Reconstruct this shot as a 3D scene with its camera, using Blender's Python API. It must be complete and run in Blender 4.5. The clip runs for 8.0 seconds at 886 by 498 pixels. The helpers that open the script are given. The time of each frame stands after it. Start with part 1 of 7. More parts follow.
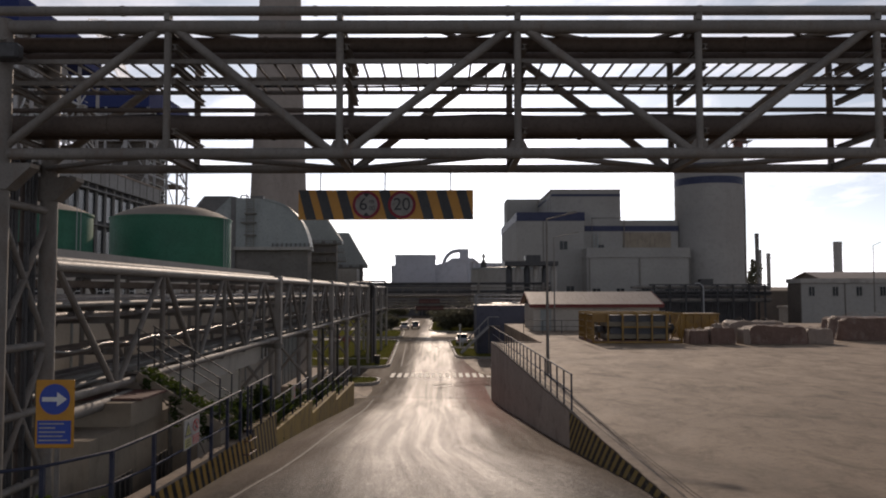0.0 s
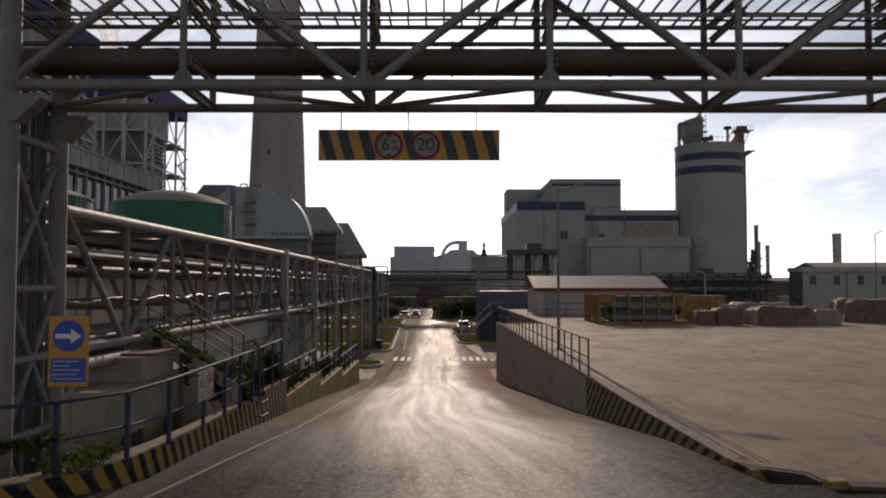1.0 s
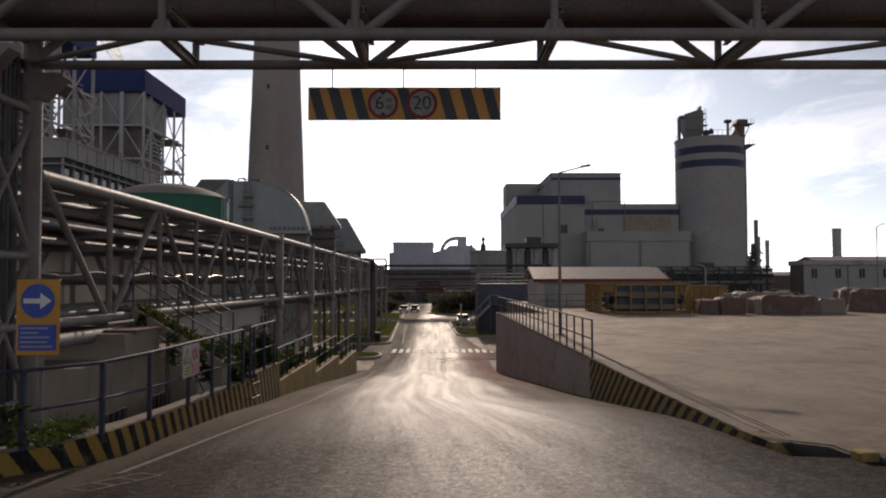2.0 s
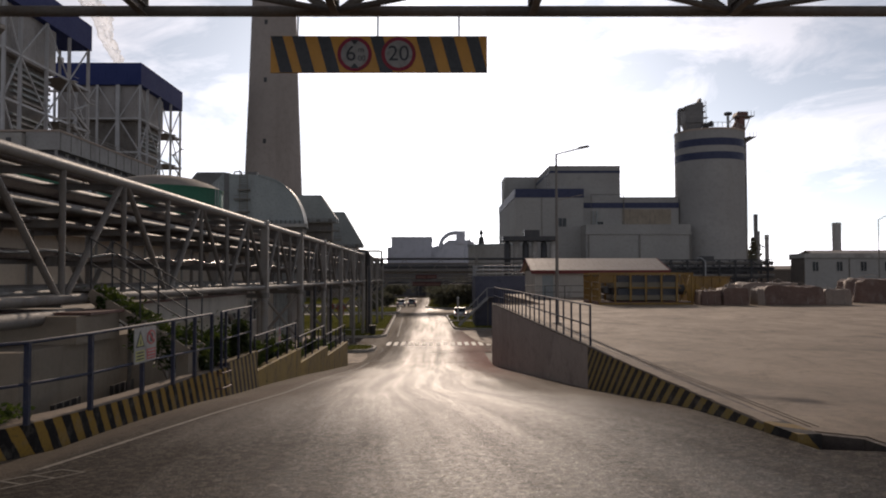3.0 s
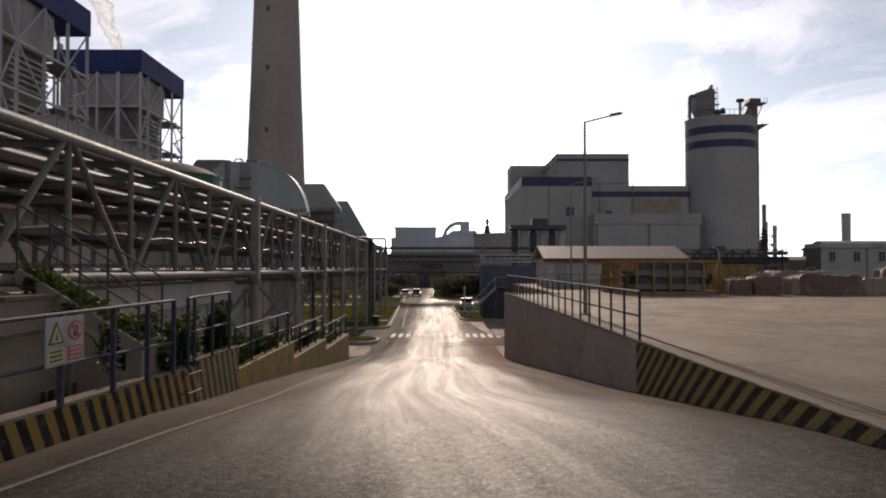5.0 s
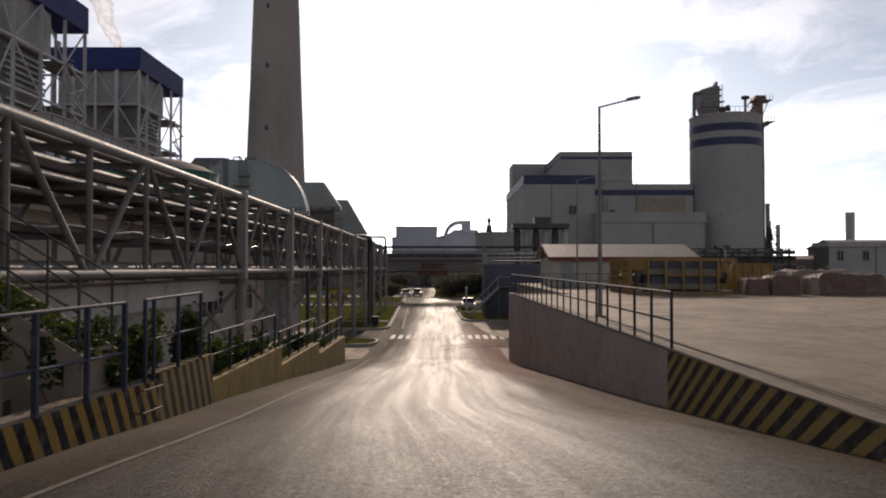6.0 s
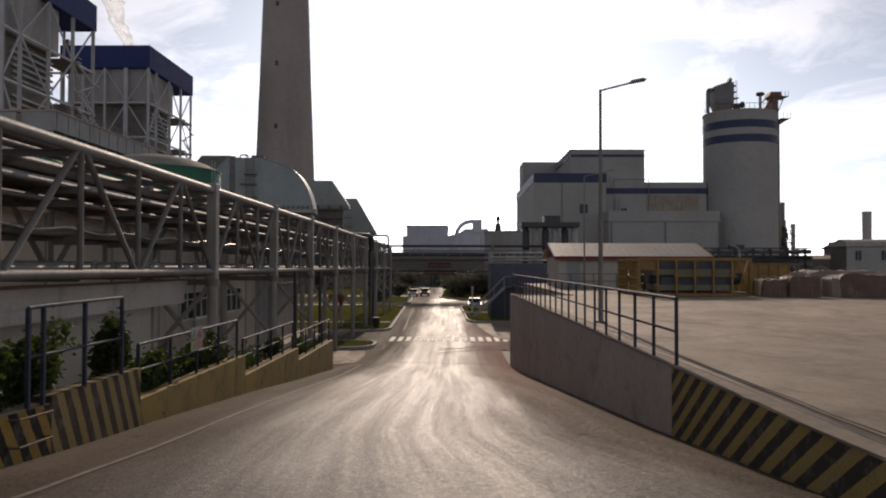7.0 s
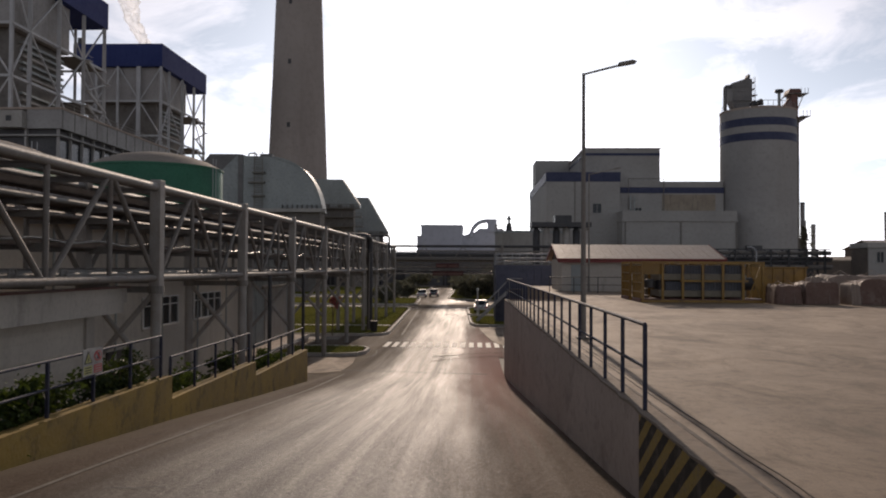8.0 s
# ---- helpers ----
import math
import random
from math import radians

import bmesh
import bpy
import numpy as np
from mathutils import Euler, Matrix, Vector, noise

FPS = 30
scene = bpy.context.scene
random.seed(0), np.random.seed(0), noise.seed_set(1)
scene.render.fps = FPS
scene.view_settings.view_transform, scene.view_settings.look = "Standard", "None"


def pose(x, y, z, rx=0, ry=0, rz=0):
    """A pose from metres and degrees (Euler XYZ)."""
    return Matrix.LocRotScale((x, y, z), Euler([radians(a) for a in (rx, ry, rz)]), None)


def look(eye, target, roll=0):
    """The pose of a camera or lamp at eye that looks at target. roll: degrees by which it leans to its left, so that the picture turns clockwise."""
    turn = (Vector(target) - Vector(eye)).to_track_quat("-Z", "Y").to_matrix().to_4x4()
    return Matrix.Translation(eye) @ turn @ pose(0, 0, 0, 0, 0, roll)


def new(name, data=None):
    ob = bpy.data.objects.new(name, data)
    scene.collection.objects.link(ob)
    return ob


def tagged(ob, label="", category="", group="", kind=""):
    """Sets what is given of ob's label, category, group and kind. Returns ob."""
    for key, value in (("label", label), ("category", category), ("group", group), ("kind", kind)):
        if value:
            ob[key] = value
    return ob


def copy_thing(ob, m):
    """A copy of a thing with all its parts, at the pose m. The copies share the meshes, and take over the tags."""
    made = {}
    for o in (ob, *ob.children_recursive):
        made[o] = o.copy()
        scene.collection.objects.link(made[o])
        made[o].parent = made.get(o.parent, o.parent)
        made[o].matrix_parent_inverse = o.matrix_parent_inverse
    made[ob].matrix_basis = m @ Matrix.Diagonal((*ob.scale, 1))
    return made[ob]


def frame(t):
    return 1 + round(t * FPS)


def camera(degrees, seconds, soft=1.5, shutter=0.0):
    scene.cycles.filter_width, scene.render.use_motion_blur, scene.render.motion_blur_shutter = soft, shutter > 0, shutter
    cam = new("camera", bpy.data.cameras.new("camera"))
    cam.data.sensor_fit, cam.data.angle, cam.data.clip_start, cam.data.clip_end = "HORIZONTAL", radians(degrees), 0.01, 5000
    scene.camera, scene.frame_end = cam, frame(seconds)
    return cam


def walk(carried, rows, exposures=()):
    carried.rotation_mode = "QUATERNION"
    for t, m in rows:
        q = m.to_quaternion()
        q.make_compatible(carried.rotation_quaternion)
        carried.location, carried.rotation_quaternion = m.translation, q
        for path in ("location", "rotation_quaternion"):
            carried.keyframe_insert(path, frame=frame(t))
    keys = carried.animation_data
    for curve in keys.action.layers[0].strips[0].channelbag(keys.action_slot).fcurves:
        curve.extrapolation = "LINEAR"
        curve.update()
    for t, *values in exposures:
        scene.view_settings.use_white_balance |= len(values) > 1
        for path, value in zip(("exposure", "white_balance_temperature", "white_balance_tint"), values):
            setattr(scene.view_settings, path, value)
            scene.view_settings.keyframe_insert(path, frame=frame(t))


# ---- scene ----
cam = camera(58.1, 8.0, soft=2.0)
PATH = [
    (0, (-0.423, -1.401, 3.721), (-0.419, 0.597, 3.828), -0.1),
    (0.5, (-0.763, -1.109, 3.251), (-0.757, 0.888, 3.349), -0.0),
    (1, (-0.932, -0.814, 2.79), (-0.923, 1.184, 2.88), -0.0),
    (1.5, (-0.961, -0.451, 2.524), (-0.951, 1.547, 2.609), -0.0),
    (2, (-0.902, 0.073, 2.266), (-0.891, 2.071, 2.348), -0.1),
    (3.5, (-0.506, 2.578, 1.824), (-0.491, 4.577, 1.887), -0.1),
    (4, (-0.569, 3.547, 1.77), (-0.552, 5.547, 1.826), -0.1),
    (4.5, (-0.847, 4.439, 1.714), (-0.84, 6.439, 1.764), 0.0),
    (6, (-0.928, 7.879, 1.611), (-0.926, 9.879, 1.658), -0.0),
    (6.5, (-0.62, 9.033, 1.625), (-0.63, 11.032, 1.671), 0.0),
    (7, (-0.072, 10.364, 1.638), (-0.101, 12.363, 1.683), 0.1),
    (7.5, (0.579, 11.739, 1.7), (0.532, 13.738, 1.743), 0.2),
    (8, (1.377, 13.258, 1.872), (1.305, 15.256, 1.915), 0.3),
]
walk(cam, [(t, look(eye, target, roll)) for t, eye, target, roll in PATH], [(0, -0.04, 6650, 17), (0.4, -0.17, 6650, 17), (1.0, -0.14, 6650, 17), (2.0, -0.08, 6650, 17), (3.5, 0.0, 6650, 17), (6.0, 0.07, 6650, 17), (8, 0.07, 6650, 17)])

# ---- world, sun, exposure ----
SUN_ELEV, SUN_AZ = 19.7, 1.0          # degrees above the horizon; azimuth from +y towards +x
world = bpy.data.worlds.new("world")
scene.world = world
world.use_nodes = True
wn, wl = world.node_tree.nodes, world.node_tree.links
wn.clear()
w_out = wn.new("ShaderNodeOutputWorld")
w_bg = wn.new("ShaderNodeBackground")
w_sky = wn.new("ShaderNodeTexSky")
w_sky.sky_type = "NISHITA"
w_sky.sun_disc = False
w_sky.sun_elevation = radians(SUN_ELEV)
w_sky.sun_rotation = radians(SUN_AZ)
w_sky.air_density, w_sky.dust_density, w_sky.ozone_density = 0.75, 0.35, 2.0
w_tc = wn.new("ShaderNodeTexCoord")
w_map = wn.new("ShaderNodeMapping")
w_map.inputs["Scale"].default_value = (1.8, 1.8, 4.6)
w_map.inputs["Location"].default_value = (3.7, 1.2, 0.4)
w_noise = wn.new("ShaderNodeTexNoise")
w_noise.inputs["Scale"].default_value = 3.2
w_noise.inputs["Detail"].default_value = 9.0
w_noise.inputs["Roughness"].default_value = 0.62
w_noise.inputs["Distortion"].default_value = 0.6
w_ramp = wn.new("ShaderNodeValToRGB")
w_ramp.color_ramp.elements[0].position, w_ramp.color_ramp.elements[0].color = 0.43, (0, 0, 0, 1)
w_ramp.color_ramp.elements[1].position, w_ramp.color_ramp.elements[1].color = 0.62, (1, 1, 1, 1)
w_mul = wn.new("ShaderNodeMath")
w_mul.operation, w_mul.inputs[1].default_value = "MULTIPLY", 0.75
w_bw = wn.new("ShaderNodeRGBToBW")
w_haze = wn.new("ShaderNodeMix")                  # pale haze
w_haze.data_type = "RGBA"
w_haze.inputs["Factor"].default_value = 0.72
w_grey = wn.new("ShaderNodeVectorMath")
w_grey.operation, w_grey.inputs[1].default_value = "MULTIPLY", (0.98, 1.0, 1.05)
w_cloud = wn.new("ShaderNodeVectorMath")
w_cloud.operation, w_cloud.inputs[1].default_value = "MULTIPLY", (1.4, 1.4, 1.41)
w_mix = wn.new("ShaderNodeMix")
w_mix.data_type = "RGBA"
wl.new(w_sky.outputs["Color"], w_bw.inputs[0])
wl.new(w_bw.outputs[0], w_grey.inputs[0])
wl.new(w_sky.outputs["Color"], w_haze.inputs["A"])
wl.new(w_grey.outputs[0], w_haze.inputs["B"])
wl.new(w_grey.outputs[0], w_cloud.inputs[0])
w_clear = wn.new("ShaderNodeVectorMath")
w_clear.operation, w_clear.inputs[1].default_value = "MULTIPLY", (0.79, 0.84, 0.845)
wl.new(w_haze.outputs["Result"], w_clear.inputs[0])
wl.new(w_clear.outputs[0], w_mix.inputs["A"])
wl.new(w_cloud.outputs[0], w_mix.inputs["B"])
wl.new(w_tc.outputs["Generated"], w_map.inputs["Vector"])
wl.new(w_map.outputs["Vector"], w_noise.inputs["Vector"])
wl.new(w_noise.outputs["Fac"], w_ramp.inputs["Fac"])
wl.new(w_ramp.outputs["Color"], w_mul.inputs[0])
wl.new(w_mul.outputs["Value"], w_mix.inputs["Factor"])
wl.new(w_mix.outputs["Result"], w_bg.inputs["Color"])
w_bg.inputs["Strength"].default_value = 0.139
wl.new(w_bg.outputs["Background"], w_out.inputs["Surface"])

sun = new("sun", bpy.data.lights.new("sun", "SUN"))
sun.data.energy, sun.data.angle, sun.data.color = 2.4, radians(0.6), (1.0, 0.84, 0.66)
s_az, s_el = radians(SUN_AZ), radians(SUN_ELEV)
sun.matrix_world = look((math.sin(s_az) * 100, math.cos(s_az) * 100, math.tan(s_el) * 100), (0, 0, 0))
scene.view_settings.exposure = 0.0

# ---- builders ----
ORIGIN = {}


def thing(name, label, category, group="", kind="", at=(0, 0, 0)):
    ob = new(name)
    ob.location = at
    ob.empty_display_size = 0.2
    ORIGIN[ob.name] = Vector(at)
    return tagged(ob, label, category, group, kind)


def part(name, bm, material, parent, label="", smooth=False):
    me = bpy.data.meshes.new(name)
    o = ORIGIN[parent.name]
    bmesh.ops.translate(bm, verts=bm.verts, vec=-o)
    bmesh.ops.recalc_face_normals(bm, faces=bm.faces)
    bm.to_mesh(me)
    bm.free()
    if smooth:
        for p in me.polygons:
            p.use_smooth = True
        me.set_sharp_from_angle(angle=radians(40))
    me.materials.append(material)
    ob = new(name, me)
    ob.parent = parent
    ORIGIN[ob.name] = o
    if label:
        ob["label"] = label
    return ob


def solid(name, bm, material, label, category="", kind="structure", group="", at=(0, 0, 0), smooth=False):
    """A one-mesh thing or piece of the setting."""
    me = bpy.data.meshes.new(name)
    bmesh.ops.translate(bm, verts=bm.verts, vec=-Vector(at))
    bmesh.ops.recalc_face_normals(bm, faces=bm.faces)
    bm.to_mesh(me)
    bm.free()
    if smooth:
        for p in me.polygons:
            p.use_smooth = True
        me.set_sharp_from_angle(angle=radians(40))
    me.materials.append(material)
    ob = new(name, me)
    ob.location = at
    ORIGIN[ob.name] = Vector(at)
    return tagged(ob, label, category, group, kind)


def box(x0, x1, y0, y1, z0, z1, bev=0.0, bm=None):
    bm = bm or bmesh.new()
    r = bmesh.ops.create_cube(bm, size=1)
    for v in r["verts"]:
        v.co = Vector(((x0 + x1) / 2 + v.co.x * (x1 - x0), (y0 + y1) / 2 + v.co.y * (y1 - y0), (z0 + z1) / 2 + v.co.z * (z1 - z0)))
    if bev:
        es = {e for v in r["verts"] for e in v.link_edges}
        bmesh.ops.bevel(bm, geom=list(es), offset=bev, segments=1, affect="EDGES")
    return bm


def frame_of(p, q):
    d = (Vector(q) - Vector(p))
    n = d.normalized()
    up = Vector((0, 0, 1)) if abs(n.z) < 0.95 else Vector((0, 1, 0))
    s = n.cross(up).normalized()
    return d, n, s, s.cross(n).normalized()


def rod(p, q, r, n=10, bm=None, r2=None):
    bm = bm or bmesh.new()
    d, w, s, u = frame_of(p, q)
    r2 = r if r2 is None else r2
    rings = []
    for c, rr in ((Vector(p), r), (Vector(q), r2)):
        rings.append([bm.verts.new(c + (s * math.cos(a) + u * math.sin(a)) * rr) for a in (2 * math.pi * i / n for i in range(n))])
    for i in range(n):
        bm.faces.new((rings[0][i], rings[0][(i + 1) % n], rings[1][(i + 1) % n], rings[1][i]))
    bm.faces.new(rings[0][::-1])
    bm.faces.new(rings[1])
    return bm


def beam(p, q, w, h, bm=None):
    """A square bar from p to q, w across and h deep."""
    bm = bm or bmesh.new()
    d, n, s, u = frame_of(p, q)
    rings = [[bm.verts.new(Vector(c) + s * a * w / 2 + u * b * h / 2) for a, b in ((-1, -1), (1, -1), (1, 1), (-1, 1))] for c in (p, q)]
    for i in range(4):
        bm.faces.new((rings[0][i], rings[0][(i + 1) % 4], rings[1][(i + 1) % 4], rings[1][i]))
    bm.faces.new(rings[0][::-1])
    bm.faces.new(rings[1])
    return bm


def ibeam(p, q, w, h, t=0.02, bm=None):
    """A rolled I section from p to q."""
    bm = bm or bmesh.new()
    d, n, s, u = frame_of(p, q)
    prof = [(-w / 2, -h / 2), (w / 2, -h / 2), (w / 2, -h / 2 + t), (t / 2, -h / 2 + t), (t / 2, h / 2 - t), (w / 2, h / 2 - t), (w / 2, h / 2), (-w / 2, h / 2), (-w / 2, h / 2 - t), (-t / 2, h / 2 - t), (-t / 2, -h / 2 + t), (-w / 2, -h / 2 + t)]
    rings = [[bm.verts.new(Vector(c) + s * a + u * b) for a, b in prof] for c in (p, q)]
    m = len(prof)
    for i in range(m):
        bm.faces.new((rings[0][i], rings[0][(i + 1) % m], rings[1][(i + 1) % m], rings[1][i]))
    bm.faces.new(rings[0][::-1])
    bm.faces.new(rings[1])
    return bm


def tube(pts, r, n=10, bend=0.0, bm=None, closed=False):
    """A pipe along a line of points, its corners rounded by bend."""
    bm = bm or bmesh.new()
    P = [Vector(p) for p in pts]
    if bend:
        Q = [P[0]]
        for a, b, c in zip(P, P[1:], P[2:]):
            e1, e2 = (a - b), (c - b)
            l = min(bend, e1.length * 0.49, e2.length * 0.49)
            s, t = b + e1.normalized() * l, b + e2.normalized() * l
            for i in range(6):
                f = i / 5
                Q.append(s * (1 - f) ** 2 + b * 2 * f * (1 - f) + t * f * f)
        Q.append(P[-1])
        P = Q
    rings, up = [], Vector((0.31, 0.17, 0.93)).normalized()
    for i, p in enumerate(P):
        d = (P[min(i + 1, len(P) - 1)] - P[max(i - 1, 0)]).normalized()
        s = d.cross(up)
        s = s.normalized() if s.length > 1e-4 else Vector((1, 0, 0))
        u = s.cross(d).normalized()
        rings.append([bm.verts.new(p + (s * math.cos(a) + u * math.sin(a)) * r) for a in (2 * math.pi * k / n for k in range(n))])
    for A, B in zip(rings, rings[1:]):
        for k in range(n):
            bm.faces.new((A[k], A[(k + 1) % n], B[(k + 1) % n], B[k]))
    bm.faces.new(rings[0][::-1])
    bm.faces.new(rings[-1])
    return bm


def lathe(profile, cx, cy, n=48, bm=None):
    """A body of revolution about the upright through (cx, cy); profile of (radius, z)."""
    bm = bm or bmesh.new()
    rings = [[bm.verts.new((cx + r * math.cos(a), cy + r * math.sin(a), z)) for a in (2 * math.pi * i / n for i in range(n))] for r, z in profile]
    for A, B in zip(rings, rings[1:]):
        for i in range(n):
            bm.faces.new((A[i], A[(i + 1) % n], B[(i + 1) % n], B[i]))
    bm.faces.new(rings[0][::-1])
    bm.faces.new(rings[-1])
    return bm


def prism(poly, axis, a, b, bm=None):
    """A polygon of two coordinates pushed along the third axis from a to b."""
    bm = bm or bmesh.new()
    def put(u, v, w):
        return {"x": (w, u, v), "y": (u, w, v), "z": (u, v, w)}[axis]
    A = [bm.verts.new(put(u, v, a)) for u, v in poly]
    B = [bm.verts.new(put(u, v, b)) for u, v in poly]
    m = len(poly)
    for i in range(m):
        bm.faces.new((A[i], A[(i + 1) % m], B[(i + 1) % m], B[i]))
    bm.faces.new(A[::-1])
    bm.faces.new(B)
    return bm


# ---- materials ----
def shade(name):
    m = bpy.data.materials.new(name)
    m.use_nodes = True
    nt = m.node_tree
    return m, nt, nt.nodes["Principled BSDF"]


def node(nt, kind, **kw):
    n = nt.nodes.new(kind)
    for k, v in kw.items():
        n.inputs[k].default_value = v
    return n


def mixed(nt, fac, a, b):
    n = nt.nodes.new("ShaderNodeMix")
    n.data_type = "RGBA"
    for sock, v in (("Factor", fac), ("A", a), ("B", b)):
        if isinstance(v, (tuple, float, int)):
            n.inputs[sock].default_value = (*v, 1) if isinstance(v, tuple) else v
        else:
            nt.links.new(v, n.inputs[sock])
    return n.outputs["Result"]


def ramp(nt, src, lo, hi):
    n = nt.nodes.new("ShaderNodeMapRange")
    n.inputs["From Min"].default_value, n.inputs["From Max"].default_value = lo, hi
    nt.links.new(src, n.inputs["Value"])
    return n.outputs["Result"]


def math2(nt, op, a, b=0.0):
    n = nt.nodes.new("ShaderNodeMath")
    n.operation = op
    for i, v in enumerate((a, b)):
        if isinstance(v, (float, int)):
            n.inputs[i].default_value = v
        else:
            nt.links.new(v, n.inputs[i])
    return n.outputs[0]


def coords(nt, stretch=(1, 1, 1), rot=(0, 0, 0)):
    tc, mp = nt.nodes.new("ShaderNodeTexCoord"), nt.nodes.new("ShaderNodeMapping")
    mp.inputs["Scale"].default_value = stretch
    mp.inputs["Rotation"].default_value = rot
    nt.links.new(tc.outputs["Object"], mp.inputs["Vector"])
    return mp.outputs["Vector"]


def noisy(nt, vec, scale, detail=5.0, rough=0.6, dist=0.0):
    n = node(nt, "ShaderNodeTexNoise", Scale=scale, Detail=detail, Roughness=rough, Distortion=dist)
    nt.links.new(vec, n.inputs["Vector"])
    return n.outputs["Fac"]


def bumped(nt, bsdf, height, strength, dist=0.02):
    b = node(nt, "ShaderNodeBump", Strength=strength, Distance=dist)
    nt.links.new(height, b.inputs["Height"])
    nt.links.new(b.outputs["Normal"], bsdf.inputs["Normal"])


def surface(name, col, col2, rough=0.7, metal=0.0, large=0.8, fine=14.0, bump=0.25, stain=None, stain_amt=0.5, streak=0.0, rvar=0.15, island=0.0, spec=0.5):
    """Two-scale mottled surface with stains; streak > 1 draws the stains out downwards."""
    m, nt, b = shade(name)
    v = coords(nt)
    big = noisy(nt, v, large, 6)
    small = noisy(nt, v, fine, 4)
    base = mixed(nt, ramp(nt, big, 0.35, 0.68), col, col2)
    dark = tuple(c * 0.72 for c in col)
    base = mixed(nt, math2(nt, "MULTIPLY", ramp(nt, small, 0.5, 0.75), 0.6), base, dark)
    if stain:
        vs = coords(nt, (1, 1, 1 / streak if streak else 1))
        st = noisy(nt, vs, large * 2.1, 8, 0.7)
        base = mixed(nt, math2(nt, "MULTIPLY", ramp(nt, st, 0.52, 0.7), stain_amt), base, stain)
    if island:
        oi = nt.nodes.new("ShaderNodeObjectInfo")
        base = mixed(nt, math2(nt, "MULTIPLY", oi.outputs["Random"], island), base, tuple(c * 0.55 for c in col))
    nt.links.new(base, b.inputs["Base Color"])
    nt.links.new(ramp_to(nt, small, rough - rvar, rough + rvar), b.inputs["Roughness"])
    b.inputs["Metallic"].default_value = metal
    b.inputs["Specular IOR Level"].default_value = spec
    if bump:
        bumped(nt, b, small, bump)
    return m


def ramp_to(nt, src, lo, hi):
    n = nt.nodes.new("ShaderNodeMapRange")
    n.inputs["From Min"].default_value, n.inputs["From Max"].default_value = 0.3, 0.7
    n.inputs["To Min"].default_value, n.inputs["To Max"].default_value = max(lo, 0.04), min(hi, 1.0)
    nt.links.new(src, n.inputs["Value"])
    return n.outputs["Result"]


def striped(name, along, up, period, yellow, black, worn=0.35, across=0.0, faded=None):
    """Painted slanting stripes: period metres along y, leaning with height, on concrete."""
    m, nt, b = shade(name)
    v = coords(nt)
    sep = nt.nodes.new("ShaderNodeSeparateXYZ")
    nt.links.new(v, sep.inputs[0])
    wob = math2(nt, "MULTIPLY", noisy(nt, v, 5.0, 3), 0.06)
    s = math2(nt, "ADD", math2(nt, "MULTIPLY", sep.outputs["Y"], along), math2(nt, "MULTIPLY", sep.outputs["Z"], up))
    s = math2(nt, "ADD", math2(nt, "ADD", s, math2(nt, "MULTIPLY", sep.outputs["X"], across)), wob)
    f = math2(nt, "FRACT", math2(nt, "DIVIDE", s, period))
    edge = math2(nt, "GREATER_THAN", f, 0.5)
    col = mixed(nt, edge, black, yellow)
    wear = math2(nt, "MULTIPLY", ramp(nt, noisy(nt, v, 3.5, 8, 0.7), 0.5, 0.72), worn)
    col = mixed(nt, wear, col, (0.23, 0.2, 0.16))
    if faded:
        f2 = math2(nt, "MULTIPLY", ramp(nt, math2(nt, "ADD", sep.outputs["Y"], noisy(nt, v, 2.0, 4)), faded[0], faded[1]), 0.5)
        col = mixed(nt, f2, col, (0.19, 0.15, 0.105))
    grime = math2(nt, "MULTIPLY", ramp(nt, noisy(nt, v, 22.0, 4), 0.5, 0.7), 0.35)
    col = mixed(nt, grime, col, (0.05, 0.045, 0.04))
    nt.links.new(col, b.inputs["Base Color"])
    b.inputs["Roughness"].default_value = 0.85
    b.inputs["Specular IOR Level"].default_value = 0.12
    bumped(nt, b, noisy(nt, v, 18.0, 5), 0.3)
    return m


